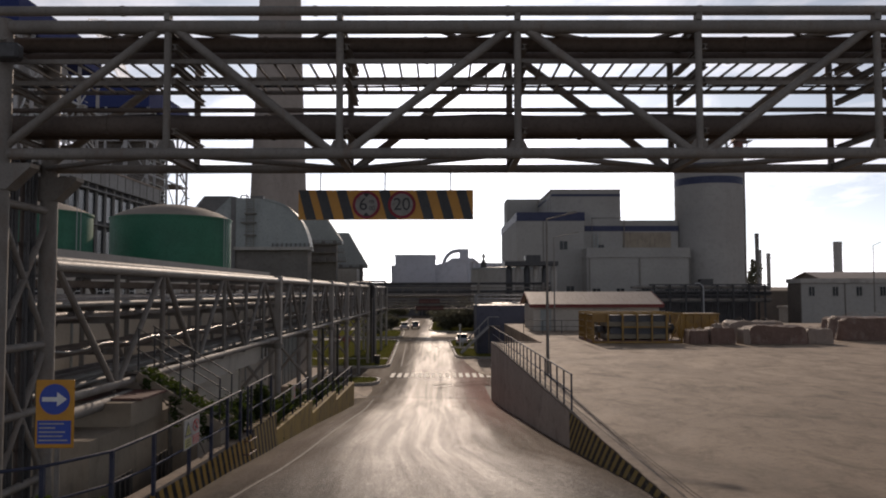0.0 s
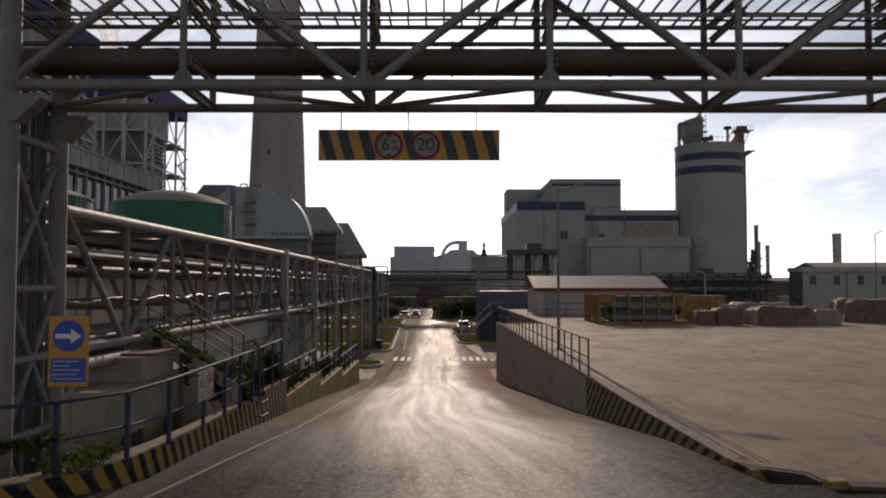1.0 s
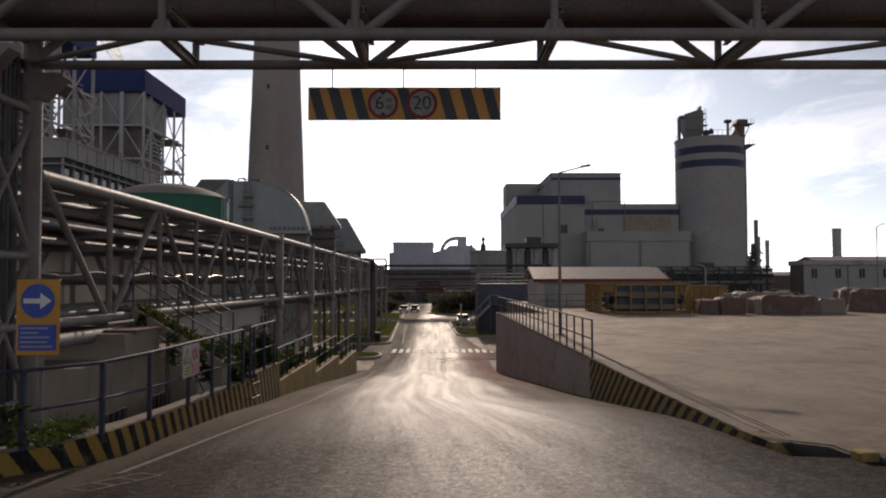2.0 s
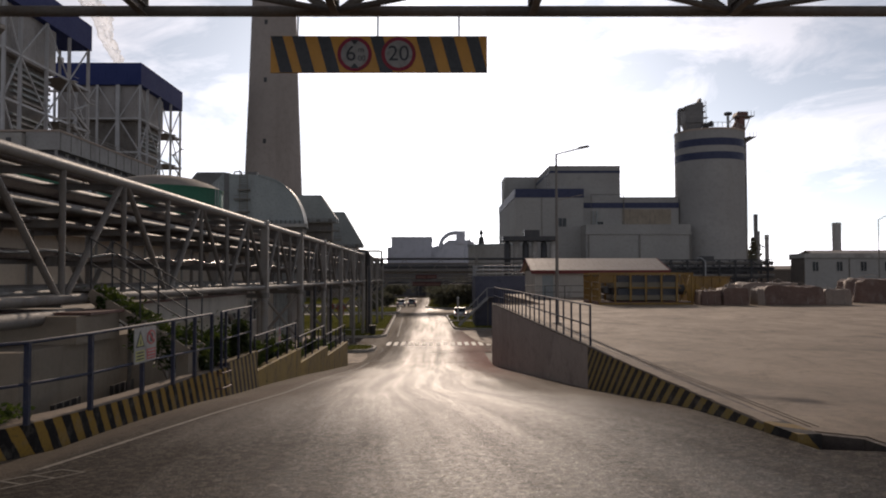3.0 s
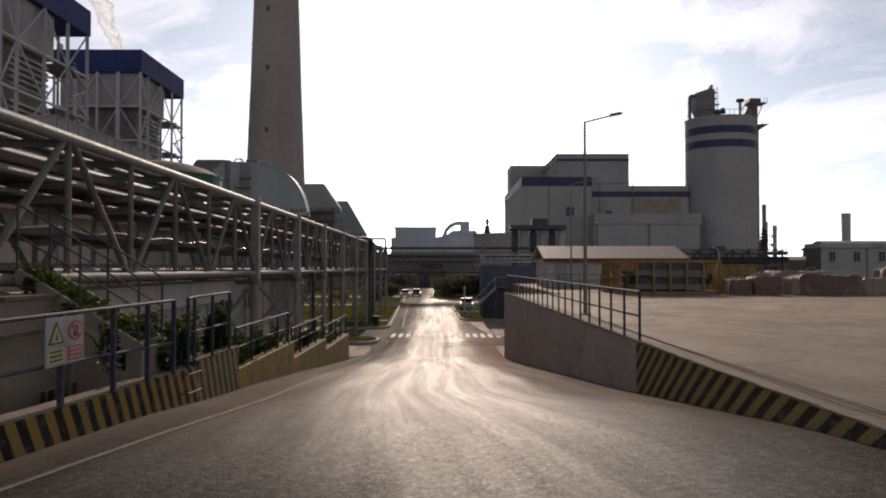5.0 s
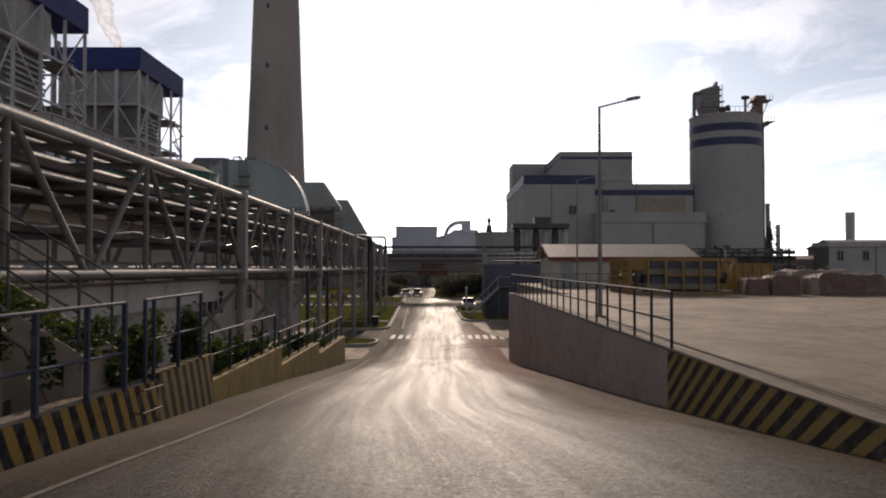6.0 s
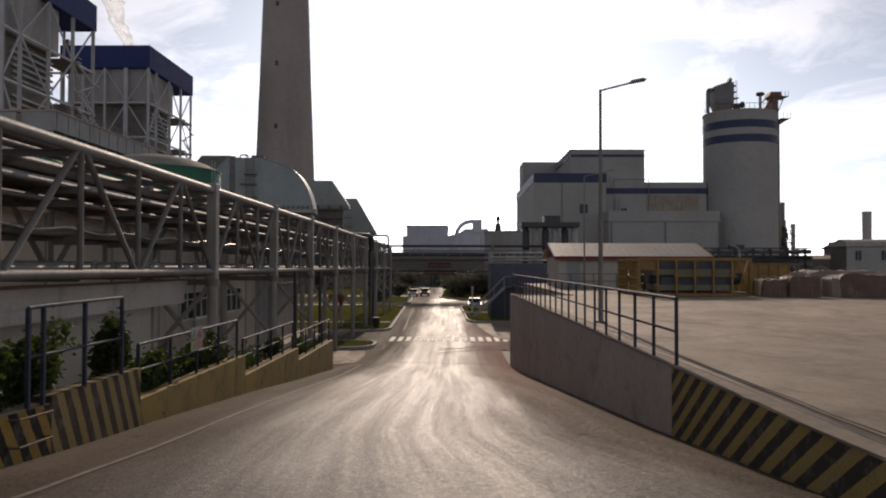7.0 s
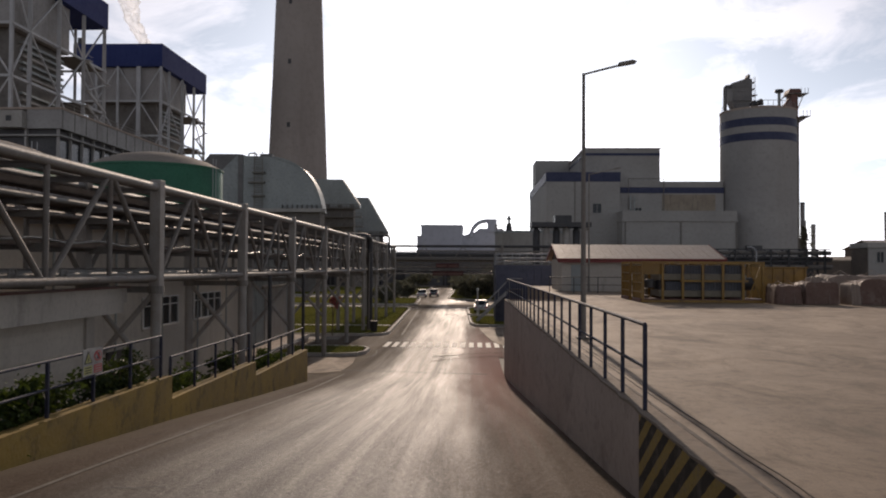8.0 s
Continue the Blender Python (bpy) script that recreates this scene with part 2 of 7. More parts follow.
def asphalt():
    """Dusty worn asphalt: swept wheel tracks that fan out up the ramp, brown dust, coarse grain. Sun gloss and glints
    are put into the colour too.
    """
    m, nt, b = shade("asphalt")
    v = coords(nt)
    sep = nt.nodes.new("ShaderNodeSeparateXYZ")
    nt.links.new(v, sep.inputs[0])
    X, Y = sep.outputs["X"], sep.outputs["Y"]
    fan = math2(nt, "ADD", math2(nt, "DIVIDE", math2(nt, "MAXIMUM", math2(nt, "SUBTRACT", 24.0, Y), 0.0), 45.0), 1.0)
    sway = math2(nt, "MULTIPLY", math2(nt, "SUBTRACT", noisy(nt, coords(nt, (0.1, 0.03, 0.0)), 1.0, 1, 0.4), 0.5), 1.6)
    # track centre drifts with Y to follow the sun's glare column
    u = math2(nt, "DIVIDE", math2(nt, "ADD", math2(nt, "ADD", X, math2(nt, "SUBTRACT", math2(nt, "MULTIPLY", ramp(nt, Y, 9.0, 24.0), 1.7), 0.4)), sway), fan)

    def streak(ky, scale, detail, rough):
        c = nt.nodes.new("ShaderNodeCombineXYZ")
        nt.links.new(u, c.inputs["X"])
        nt.links.new(math2(nt, "MULTIPLY", Y, ky), c.inputs["Y"])
        return noisy(nt, c.outputs[0], scale, detail, rough, 0.12)

    s1, s2, s3 = streak(0.05, 0.9, 4, 0.55), streak(0.018, 3.2, 5, 0.62), streak(0.008, 14.0, 3, 0.6)
    tracks = math2(nt, "ADD", math2(nt, "ADD", math2(nt, "MULTIPLY", s1, 0.52), math2(nt, "MULTIPLY", s2, 0.38)), math2(nt, "MULTIPLY", s3, 0.1))
    off = math2(nt, "ADD", u, math2(nt, "MULTIPLY", math2(nt, "SUBTRACT", noisy(nt, coords(nt, (1.0, 0.12, 1.0)), 0.7, 5, 0.6), 0.5), 2.2))
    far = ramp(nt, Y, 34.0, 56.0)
    side = ramp(nt, math2(nt, "ABSOLUTE", off), 1.5, 3.6)
    side0 = ramp(nt, math2(nt, "ABSOLUTE", off), 0.4, 2.0)
    edge = math2(nt, "MULTIPLY", side, math2(nt, "SUBTRACT", 1.0, math2(nt, "MULTIPLY", far, 0.45)))          # unswept dust beside the wheel tracks
    blotch = noisy(nt, coords(nt, (1.0, 0.5, 1.0)), 0.5, 9, 0.72)
    grain = noisy(nt, v, 34.0, 3, 0.7)
    pebble = noisy(nt, v, 14.0, 7, 0.8)
    col = mixed(nt, ramp(nt, blotch, 0.38, 0.66), (0.024, 0.0175, 0.0125), (0.053, 0.0395, 0.028))
    col = mixed(nt, math2(nt, "MULTIPLY", ramp(nt, tracks, 0.44, 0.56), 0.75), col, (0.11, 0.086, 0.063))
    col = mixed(nt, math2(nt, "MULTIPLY", ramp(nt, pebble, 0.48, 0.6), 0.7), col, (0.018, 0.015, 0.012))
    col = mixed(nt, math2(nt, "MULTIPLY", edge, 0.65), col, (0.15, 0.105, 0.074))
    col = mixed(nt, math2(nt, "MULTIPLY", math2(nt, "MULTIPLY", math2(nt, "MULTIPLY", far, math2(nt, "SUBTRACT", 1.0, math2(nt, "MULTIPLY", ramp(nt, math2(nt, "ABSOLUTE", off), 1.3, 3.2), 0.85))), ramp(nt, tracks, 0.36, 0.6)), 0.75), col, (0.19, 0.154, 0.115))           # pale dust tone over the junction, painted in for sun gloss along its middle
    col = mixed(nt, math2(nt, "MULTIPLY", math2(nt, "MULTIPLY", math2(nt, "MULTIPLY", far, side), ramp(nt, X, -1.5, 0.5)), 0.35), col, (0.11, 0.08, 0.066))      # oily brown margin of the lower road
    fresh = math2(nt, "SUBTRACT", 1.0, ramp(nt, math2(nt, "ADD", Y, math2(nt, "MULTIPLY", blotch, 8.0)), 16.0, 25.0))
    col = mixed(nt, math2(nt, "MULTIPLY", fresh, ramp_to(nt, side0, 0.45, 0.9)), col, (0.018, 0.013, 0.0092))      # newer, darker surface at the top of the ramp, left paler down the glare band
    oil = ramp(nt, noisy(nt, coords(nt, (1.0, 0.55, 1.0)), 1.3, 6, 0.75), 0.6, 0.7)
    col = mixed(nt, math2(nt, "MULTIPLY", oil, 0.7), col, (0.018, 0.0145, 0.012))
    # pale stone grain, lightened further to paint in sun glints
    col = mixed(nt, math2(nt, "MULTIPLY", ramp(nt, grain, 0.57, 0.68), math2(nt, "SUBTRACT", 0.55, math2(nt, "MULTIPLY", fresh, 0.2))), col, (0.27, 0.222, 0.17))
    col = mixed(nt, math2(nt, "MULTIPLY", ramp(nt, noisy(nt, v, 24.0, 3, 0.7), 0.54, 0.64), 0.55), col, (0.013, 0.0105, 0.008))
    chips = noisy(nt, v, 8.5, 6, 0.85)
    # coarse glints on the newer surface, painted as pale chips
    col = mixed(nt, math2(nt, "MULTIPLY", math2(nt, "MULTIPLY", ramp(nt, chips, 0.5, 0.6), fresh), 0.65), col, (0.11, 0.088, 0.066))
    col = mixed(nt, math2(nt, "MULTIPLY", math2(nt, "MULTIPLY", ramp(nt, chips, 0.5, 0.4), math2(nt, "ADD", math2(nt, "MULTIPLY", fresh, 0.6), 0.25)), 0.8), col, (0.011, 0.009, 0.007))      # open coarse stone texture
    gutter = math2(nt, "MULTIPLY", ramp(nt, math2(nt, "ADD", math2(nt, "MULTIPLY", X, -1.0), math2(nt, "MULTIPLY", blotch, 0.8)), 5.5, 5.9), 0.6)
    col = mixed(nt, gutter, col, (0.17, 0.135, 0.1))               # sand along the wall foot
    dx = math2(nt, "DIVIDE", math2(nt, "SUBTRACT", X, 2.3), 1.7)
    dy = math2(nt, "DIVIDE", math2(nt, "SUBTRACT", Y, 64.0), 30.0)
    d = math2(nt, "SQRT", math2(nt, "ADD", math2(nt, "MULTIPLY", dx, dx), math2(nt, "MULTIPLY", dy, dy)))
    rust = math2(nt, "MULTIPLY", math2(nt, "SUBTRACT", 1.0, ramp(nt, math2(nt, "ADD", d, math2(nt, "MULTIPLY", s2, 0.8)), 0.8, 1.7)), 0.65)
    col = mixed(nt, rust, col, (0.4, 0.205, 0.175))                # red-brown soil washed out at the ramp foot
    nt.links.new(col, b.inputs["Base Color"])
    nt.links.new(math2(nt, "SUBTRACT", 0.46, math2(nt, "MULTIPLY", math2(nt, "MAXIMUM", side, math2(nt, "MULTIPLY", fresh, ramp(nt, math2(nt, "ABSOLUTE", off), 0.3, 1.5))), 0.38)), b.inputs["Specular IOR Level"])
    r = math2(nt, "ADD", math2(nt, "ADD", ramp_to(nt, tracks, 0.66, 0.4), math2(nt, "MULTIPLY", ramp(nt, pebble, 0.4, 0.6), 0.16)), math2(nt, "MULTIPLY", side, 0.25))
    r = math2(nt, "ADD", r, math2(nt, "MULTIPLY", far, 0.06))
    r = math2(nt, "SUBTRACT", r, math2(nt, "MULTIPLY", ramp(nt, grain, 0.56, 0.66), 0.22))      # polished stone tips
    nt.links.new(r, b.inputs["Roughness"])
    h = math2(nt, "ADD", math2(nt, "ADD", math2(nt, "MULTIPLY", grain, 0.7), pebble), math2(nt, "MULTIPLY", math2(nt, "MULTIPLY", chips, fresh), 1.6))
    bumped(nt, b, h, 1.0, 0.03)
    return m


def yard_concrete():
    m, nt, b = shade("yard concrete")
    v = coords(nt)
    vx = coords(nt, (0.9, 0.6, 1.0))
    big = noisy(nt, vx, 0.34, 10, 0.72, 0.8)
    mid = noisy(nt, coords(nt, (0.8, 0.5, 1.0)), 0.85, 11, 0.78, 0.9)
    spots = noisy(nt, v, 5.0, 7, 0.75)
    fine = noisy(nt, v, 40.0, 3)
    col = mixed(nt, ramp(nt, big, 0.4, 0.64), (0.43, 0.325, 0.23), (0.25, 0.186, 0.131))
    col = mixed(nt, math2(nt, "MULTIPLY", ramp(nt, mid, 0.48, 0.66), 0.6), col, (0.07, 0.055, 0.042))
    col = mixed(nt, math2(nt, "MULTIPLY", ramp(nt, spots, 0.5, 0.64), 0.35), col, (0.1, 0.078, 0.058))
    col = mixed(nt, math2(nt, "MULTIPLY", ramp(nt, fine, 0.5, 0.7), 0.3), col, (0.11, 0.093, 0.076))
    sep = nt.nodes.new("ShaderNodeSeparateXYZ")
    nt.links.new(v, sep.inputs[0])
    trodden = math2(nt, "SUBTRACT", 1.0, ramp(nt, math2(nt, "ADD", sep.outputs["Y"], math2(nt, "MULTIPLY", big, 14.0)), 22.0, 44.0))
    col = mixed(nt, math2(nt, "MULTIPLY", trodden, 0.42), col, (0.11, 0.086, 0.064))      # driven-over dirt by the yard's mouth
    nt.links.new(col, b.inputs["Base Color"])
    nt.links.new(ramp_to(nt, mid, 0.75, 0.95), b.inputs["Roughness"])
    b.inputs["Specular IOR Level"].default_value = 0.25
    bumped(nt, b, fine, 0.2, 0.01)
    return m


def leafy(name, a, c, t=0.35, through_col=(0.22, 0.3, 0.04)):
    m, nt, b = shade(name)
    oi = nt.nodes.new("ShaderNodeNewGeometry")
    col = mixed(nt, oi.outputs["Random Per Island"], a, c)
    nt.links.new(col, b.inputs["Base Color"])
    b.inputs["Roughness"].default_value = 0.65
    b.inputs["Specular IOR Level"].default_value = 0.2
    tr = nt.nodes.new("ShaderNodeBsdfTranslucent")
    nt.links.new(mixed(nt, 0.5, col, through_col), tr.inputs["Color"])
    ms = nt.nodes.new("ShaderNodeMixShader")
    ms.inputs[0].default_value = t
    nt.links.new(b.outputs[0], ms.inputs[1])
    nt.links.new(tr.outputs[0], ms.inputs[2])
    nt.links.new(ms.outputs[0], nt.nodes["Material Output"].inputs["Surface"])
    return m


M_ASPHALT = asphalt()
M_YARD = yard_concrete()
M_WALLC = surface("mottled retaining wall concrete", (0.42, 0.34, 0.285), (0.5, 0.415, 0.355), 0.9, large=0.3, fine=7, bump=0.35, stain=(0.2, 0.155, 0.125), stain_amt=0.55, streak=0.5, spec=0.2)
M_CONC = surface("weathered concrete", (0.33, 0.255, 0.205), (0.43, 0.345, 0.285), 0.9, large=0.55, fine=9, bump=0.4, stain=(0.14, 0.105, 0.085), stain_amt=0.65, streak=1.15, spec=0.2)
M_KERB = surface("kerb concrete", (0.6, 0.56, 0.5), (0.42, 0.38, 0.33), 0.85, large=2.0, stain=(0.12, 0.1, 0.08))
M_YWALL = surface("faded yellow wall paint", (0.37, 0.245, 0.058), (0.23, 0.16, 0.062), 0.85, large=0.7, stain=(0.085, 0.062, 0.035), stain_amt=0.95, streak=1.4, spec=0.3)
M_STRIPE_L = striped("worn hazard stripes on kerb", 1.0, 0.6, 0.44, (0.31, 0.185, 0.042), (0.018, 0.015, 0.014), 0.5, 0.0, (15.5, 19.0))
M_STRIPE_M = striped("worn hazard stripes at the mouth", 0.7, 0.6, 0.54, (0.22, 0.142, 0.045), (0.035, 0.031, 0.028), 0.65, 0.7)
M_STRIPE_P = striped("worn hazard stripes on panel", 1.0, 0.5, 0.42, (0.3, 0.21, 0.08), (0.06, 0.045, 0.035), 0.55)
M_STRIPE_R = striped("hazard stripes on ramp wall", 1.0, 1.5, 0.55, (0.36, 0.25, 0.085), (0.055, 0.044, 0.037), 0.65)
M_STEEL = surface("grey painted steel", (0.175, 0.158, 0.14), (0.24, 0.218, 0.194), 0.7, 0.0, large=1.6, fine=25, bump=0.08, stain=(0.16, 0.105, 0.07), stain_amt=0.55, streak=3.0, spec=0.3)
M_GALV = surface("galvanised steel", (0.3, 0.3, 0.3), (0.4, 0.4, 0.4), 0.5, 0.4, large=3, fine=30, bump=0.05)
M_PIPE = surface("aluminium pipe cladding", (0.25, 0.237, 0.216), (0.17, 0.157, 0.14), 0.66, 0.15, large=1.0, fine=18, bump=0.1, stain=(0.2, 0.16, 0.12), stain_amt=0.5, spec=0.35)
M_PIPEB = surface("brown insulated pipe", (0.085, 0.065, 0.055), (0.12, 0.095, 0.08), 0.8, 0.0, large=1.2, fine=12, bump=0.2, spec=0.25)
M_SIGNPY = surface("pale sign yellow", (0.5, 0.48, 0.16), (0.45, 0.43, 0.15), 0.5, large=2, fine=20, bump=0.02)
M_DARK = surface("dark painted steel", (0.035, 0.035, 0.038), (0.06, 0.056, 0.054), 0.5, 0.2, large=1.0, fine=16, bump=0.1)
M_RAILBLUE = surface("blue painted rail", (0.018, 0.021, 0.045), (0.03, 0.033, 0.058), 0.75, 0.0, large=2.2, fine=30, bump=0.05, stain=(0.13, 0.1, 0.08), stain_amt=0.5)
M_PALE = surface("pale grey frame paint", (0.42, 0.417, 0.42), (0.5, 0.495, 0.49), 0.75, 0.0, large=0.3, fine=4, bump=0.05, stain=(0.22, 0.175, 0.14), stain_amt=0.4, streak=4.0, spec=0.25)
M_NAVY = surface("navy band paint", (0.02, 0.025, 0.068), (0.026, 0.032, 0.08), 0.6, large=0.12, fine=1.4, bump=0.05)
M_BLUE = surface("blue sheet cladding", (0.035, 0.047, 0.135), (0.045, 0.058, 0.155), 0.85, 0.0, large=0.12, fine=1.4, bump=0.0, spec=0.05)
M_WHITE = surface("off-white render", (0.34, 0.325, 0.3), (0.28, 0.265, 0.245), 0.85, large=0.1, fine=1.5, bump=0.1, stain=(0.3, 0.28, 0.25), stain_amt=0.4, streak=6.0)
M_CREAM = surface("cream wall render", (0.5, 0.455, 0.395), (0.42, 0.38, 0.325), 0.9, large=0.5, fine=8, bump=0.15, stain=(0.17, 0.145, 0.12), stain_amt=0.55, streak=5.0, spec=0.3)
M_SILO = surface("silo concrete", (0.33, 0.315, 0.295), (0.27, 0.255, 0.24), 0.9, large=0.08, fine=1.2, bump=0.1, stain=(0.24, 0.22, 0.2), stain_amt=0.4, streak=9.0)
M_CHIM = surface("chimney concrete", (0.36, 0.31, 0.275), (0.295, 0.255, 0.225), 0.92, large=0.03, fine=0.6, bump=0.1, stain=(0.18, 0.145, 0.125), stain_amt=0.5, streak=8.0, spec=0.2)
M_GREEN = surface("green tank paint", (0.012, 0.11, 0.06), (0.017, 0.14, 0.078), 0.6, 0.0, large=0.3, fine=4, bump=0.05)
M_TANKTOP = surface("dusty tank roof", (0.23, 0.19, 0.15), (0.3, 0.25, 0.2), 0.8, large=0.4, fine=5, bump=0.1)
M_GREY = surface("grey duct plate", (0.26, 0.28, 0.27), (0.33, 0.345, 0.33), 0.6, 0.1, large=0.15, fine=2.0, bump=0.1, stain=(0.13, 0.11, 0.1), stain_amt=0.4, streak=5.0)
M_GRIME = surface("grimy boiler casing", (0.33, 0.305, 0.275), (0.42, 0.39, 0.355), 0.85, 0.0, large=0.12, fine=1.5, bump=0.15, stain=(0.12, 0.105, 0.095), stain_amt=0.5, streak=4.0, spec=0.2)
M_GALLERY = surface("hazy dark sheeting", (0.15, 0.148, 0.155), (0.2, 0.197, 0.2), 0.85, large=0.15, fine=1.5, bump=0.0, stain=(0.1, 0.095, 0.095), spec=0.15)
# distance haze is put into this pale bluish base colour
M_FAR = surface("haze-paled far sheeting", (0.42, 0.43, 0.47), (0.48, 0.49, 0.53), 0.8, large=0.05, fine=0.4, bump=0.0)
M_YELLOW = surface("yellow machine paint", (0.27, 0.15, 0.018), (0.2, 0.11, 0.022), 0.5, 0.05, large=0.9, fine=10, bump=0.1, stain=(0.1, 0.06, 0.035), stain_amt=0.75)
M_ROOF = surface("pale roof sheet", (0.42, 0.335, 0.27), (0.35, 0.28, 0.225), 0.6, 0.1, large=0.3, fine=4, bump=0.1)
M_RED = surface("dark red trim", (0.16, 0.026, 0.022), (0.2, 0.034, 0.028), 0.55, large=0.8, fine=8, bump=0.05)
M_TARP = surface("brown tarpaulin", (0.12, 0.072, 0.055), (0.17, 0.105, 0.082), 0.7, large=0.9, fine=6, bump=0.6, stain=(0.27, 0.22, 0.185), stain_amt=0.5, spec=0.3)
M_TARPW = surface("pale tarpaulin", (0.27, 0.21, 0.17), (0.18, 0.135, 0.108), 0.65, large=1.0, fine=6, bump=0.6, stain=(0.34, 0.29, 0.25), stain_amt=0.5, spec=0.3)
M_GRASS = surface("lawn soil", (0.095, 0.098, 0.022), (0.155, 0.143, 0.04), 0.95, large=0.8, fine=18, bump=0.6, spec=0.0)
M_LINE = surface("worn road paint", (0.19, 0.168, 0.138), (0.11, 0.095, 0.077), 0.8, large=2.6, fine=20, bump=0.1, stain=(0.05, 0.042, 0.034), stain_amt=0.9, spec=0.2)
M_ZEBRA = surface("white crossing paint", (0.8, 0.76, 0.68), (0.55, 0.51, 0.45), 0.75, large=0.9, fine=20, bump=0.1, stain=(0.2, 0.165, 0.13), stain_amt=0.75, spec=0.3)
M_GLASS = surface("dark window glass", (0.015, 0.018, 0.022), (0.028, 0.032, 0.036), 0.2, 0.0, large=0.6, fine=3, bump=0.0, rvar=0.05, spec=0.25)
M_SIGNY = surface("sign yellow", (0.52, 0.235, 0.012), (0.45, 0.2, 0.012), 0.45, large=2, fine=20, bump=0.02)
M_SIGNB = surface("sign blue", (0.015, 0.05, 0.3), (0.02, 0.06, 0.34), 0.45, large=2, fine=20, bump=0.02)
M_SIGNW = surface("sign white", (0.7, 0.69, 0.66), (0.58, 0.56, 0.53), 0.5, large=2, fine=20, bump=0.02)
# stained sign white, dimmed in the colour for plates seen from their shadow side
M_DULLW = surface("shade-dimmed white sign plate", (0.42, 0.4, 0.37), (0.32, 0.3, 0.275), 0.7, large=3, fine=24, bump=0.02, stain=(0.2, 0.17, 0.15), spec=0.3)
M_SIDE = surface("brown end cladding", (0.12, 0.1, 0.085), (0.16, 0.133, 0.11), 0.85, large=0.3, fine=3, bump=0.1, spec=0.2)
M_BLOCK = surface("grimy cream render", (0.33, 0.275, 0.21), (0.25, 0.207, 0.16), 0.9, large=0.6, fine=8, bump=0.15, stain=(0.09, 0.075, 0.06), stain_amt=0.6, streak=5.0, spec=0.2)
M_CAP = surface("dusty wall cap", (0.26, 0.205, 0.155), (0.19, 0.15, 0.115), 0.92, large=2.0, fine=14, bump=0.4, stain=(0.09, 0.07, 0.055), stain_amt=0.6, spec=0.15)
M_KERBD = surface("dark damp kerb", (0.06, 0.047, 0.04), (0.1, 0.078, 0.064), 0.85, large=2.0, fine=14, bump=0.4, spec=0.2)
M_INNER = surface("dark brown-grey inner casing", (0.15, 0.138, 0.125), (0.22, 0.2, 0.18), 0.9, large=0.12, fine=1.5, bump=0.1, stain=(0.07, 0.06, 0.055), spec=0.15)
M_WALLB = surface("pale hall render", (0.58, 0.525, 0.445), (0.5, 0.45, 0.38), 0.9, large=0.4, fine=8, bump=0.15, stain=(0.3, 0.25, 0.2), stain_amt=0.5, streak=4.0, spec=0.2)
M_CHORD = surface("weathered chord paint", (0.22, 0.205, 0.185), (0.29, 0.27, 0.245), 0.6, 0.0, large=1.6, fine=25, bump=0.08, stain=(0.17, 0.115, 0.08), stain_amt=0.4, spec=0.38)
M_LEG = surface("pale grey column paint", (0.3, 0.275, 0.245), (0.37, 0.34, 0.305), 0.75, 0.0, large=1.2, fine=20, bump=0.08, stain=(0.2, 0.14, 0.1), stain_amt=0.5, streak=3.0, spec=0.25)
M_FILT = surface("dark filter casing", (0.15, 0.143, 0.138), (0.2, 0.19, 0.18), 0.75, large=0.3, fine=3, bump=0.1, spec=0.3)
M_TUBES = surface("dusty beige tube bank", (0.225, 0.195, 0.148), (0.165, 0.143, 0.11), 0.8, large=1.2, fine=9, bump=0.3, spec=0.3)
M_SIGNR = surface("sign red", (0.5, 0.03, 0.035), (0.44, 0.03, 0.035), 0.45, large=2, fine=20, bump=0.02)
# stained white face, darkened in the colour as the board is backlit
M_SIGNF = surface("backlit-dull sign face", (0.3, 0.285, 0.265), (0.22, 0.205, 0.19), 0.6, large=5, fine=24, bump=0.02, stain=(0.14, 0.115, 0.1), spec=0.2)
M_SIGNRD = surface("faded sign red", (0.26, 0.03, 0.05), (0.2, 0.03, 0.04), 0.6, large=3, fine=20, bump=0.02, stain=(0.12, 0.05, 0.04), spec=0.2)
M_SIGNK = surface("sign black", (0.02, 0.02, 0.022), (0.03, 0.03, 0.032), 0.5, large=2, fine=20, bump=0.02)
M_LEAF = leafy("vine leaves", (0.02, 0.036, 0.01), (0.055, 0.08, 0.02), 0.2)
M_LEAFD = leafy("shrub leaves", (0.02, 0.033, 0.013), (0.052, 0.07, 0.023), 0.15, (0.18, 0.24, 0.04))
# leaf green greyed and lifted, so the colour carries distance haze
M_LEAFG = leafy("haze-greyed green leaves", (0.1, 0.1, 0.072), (0.17, 0.163, 0.12), 0.2, (0.25, 0.25, 0.15))
M_BARK = surface("bark", (0.1, 0.075, 0.055), (0.15, 0.115, 0.085), 0.9, large=4, fine=25, bump=0.5)
M_PINK = leafy("pink blossom", (0.35, 0.06, 0.08), (0.5, 0.16, 0.18), 0.2)
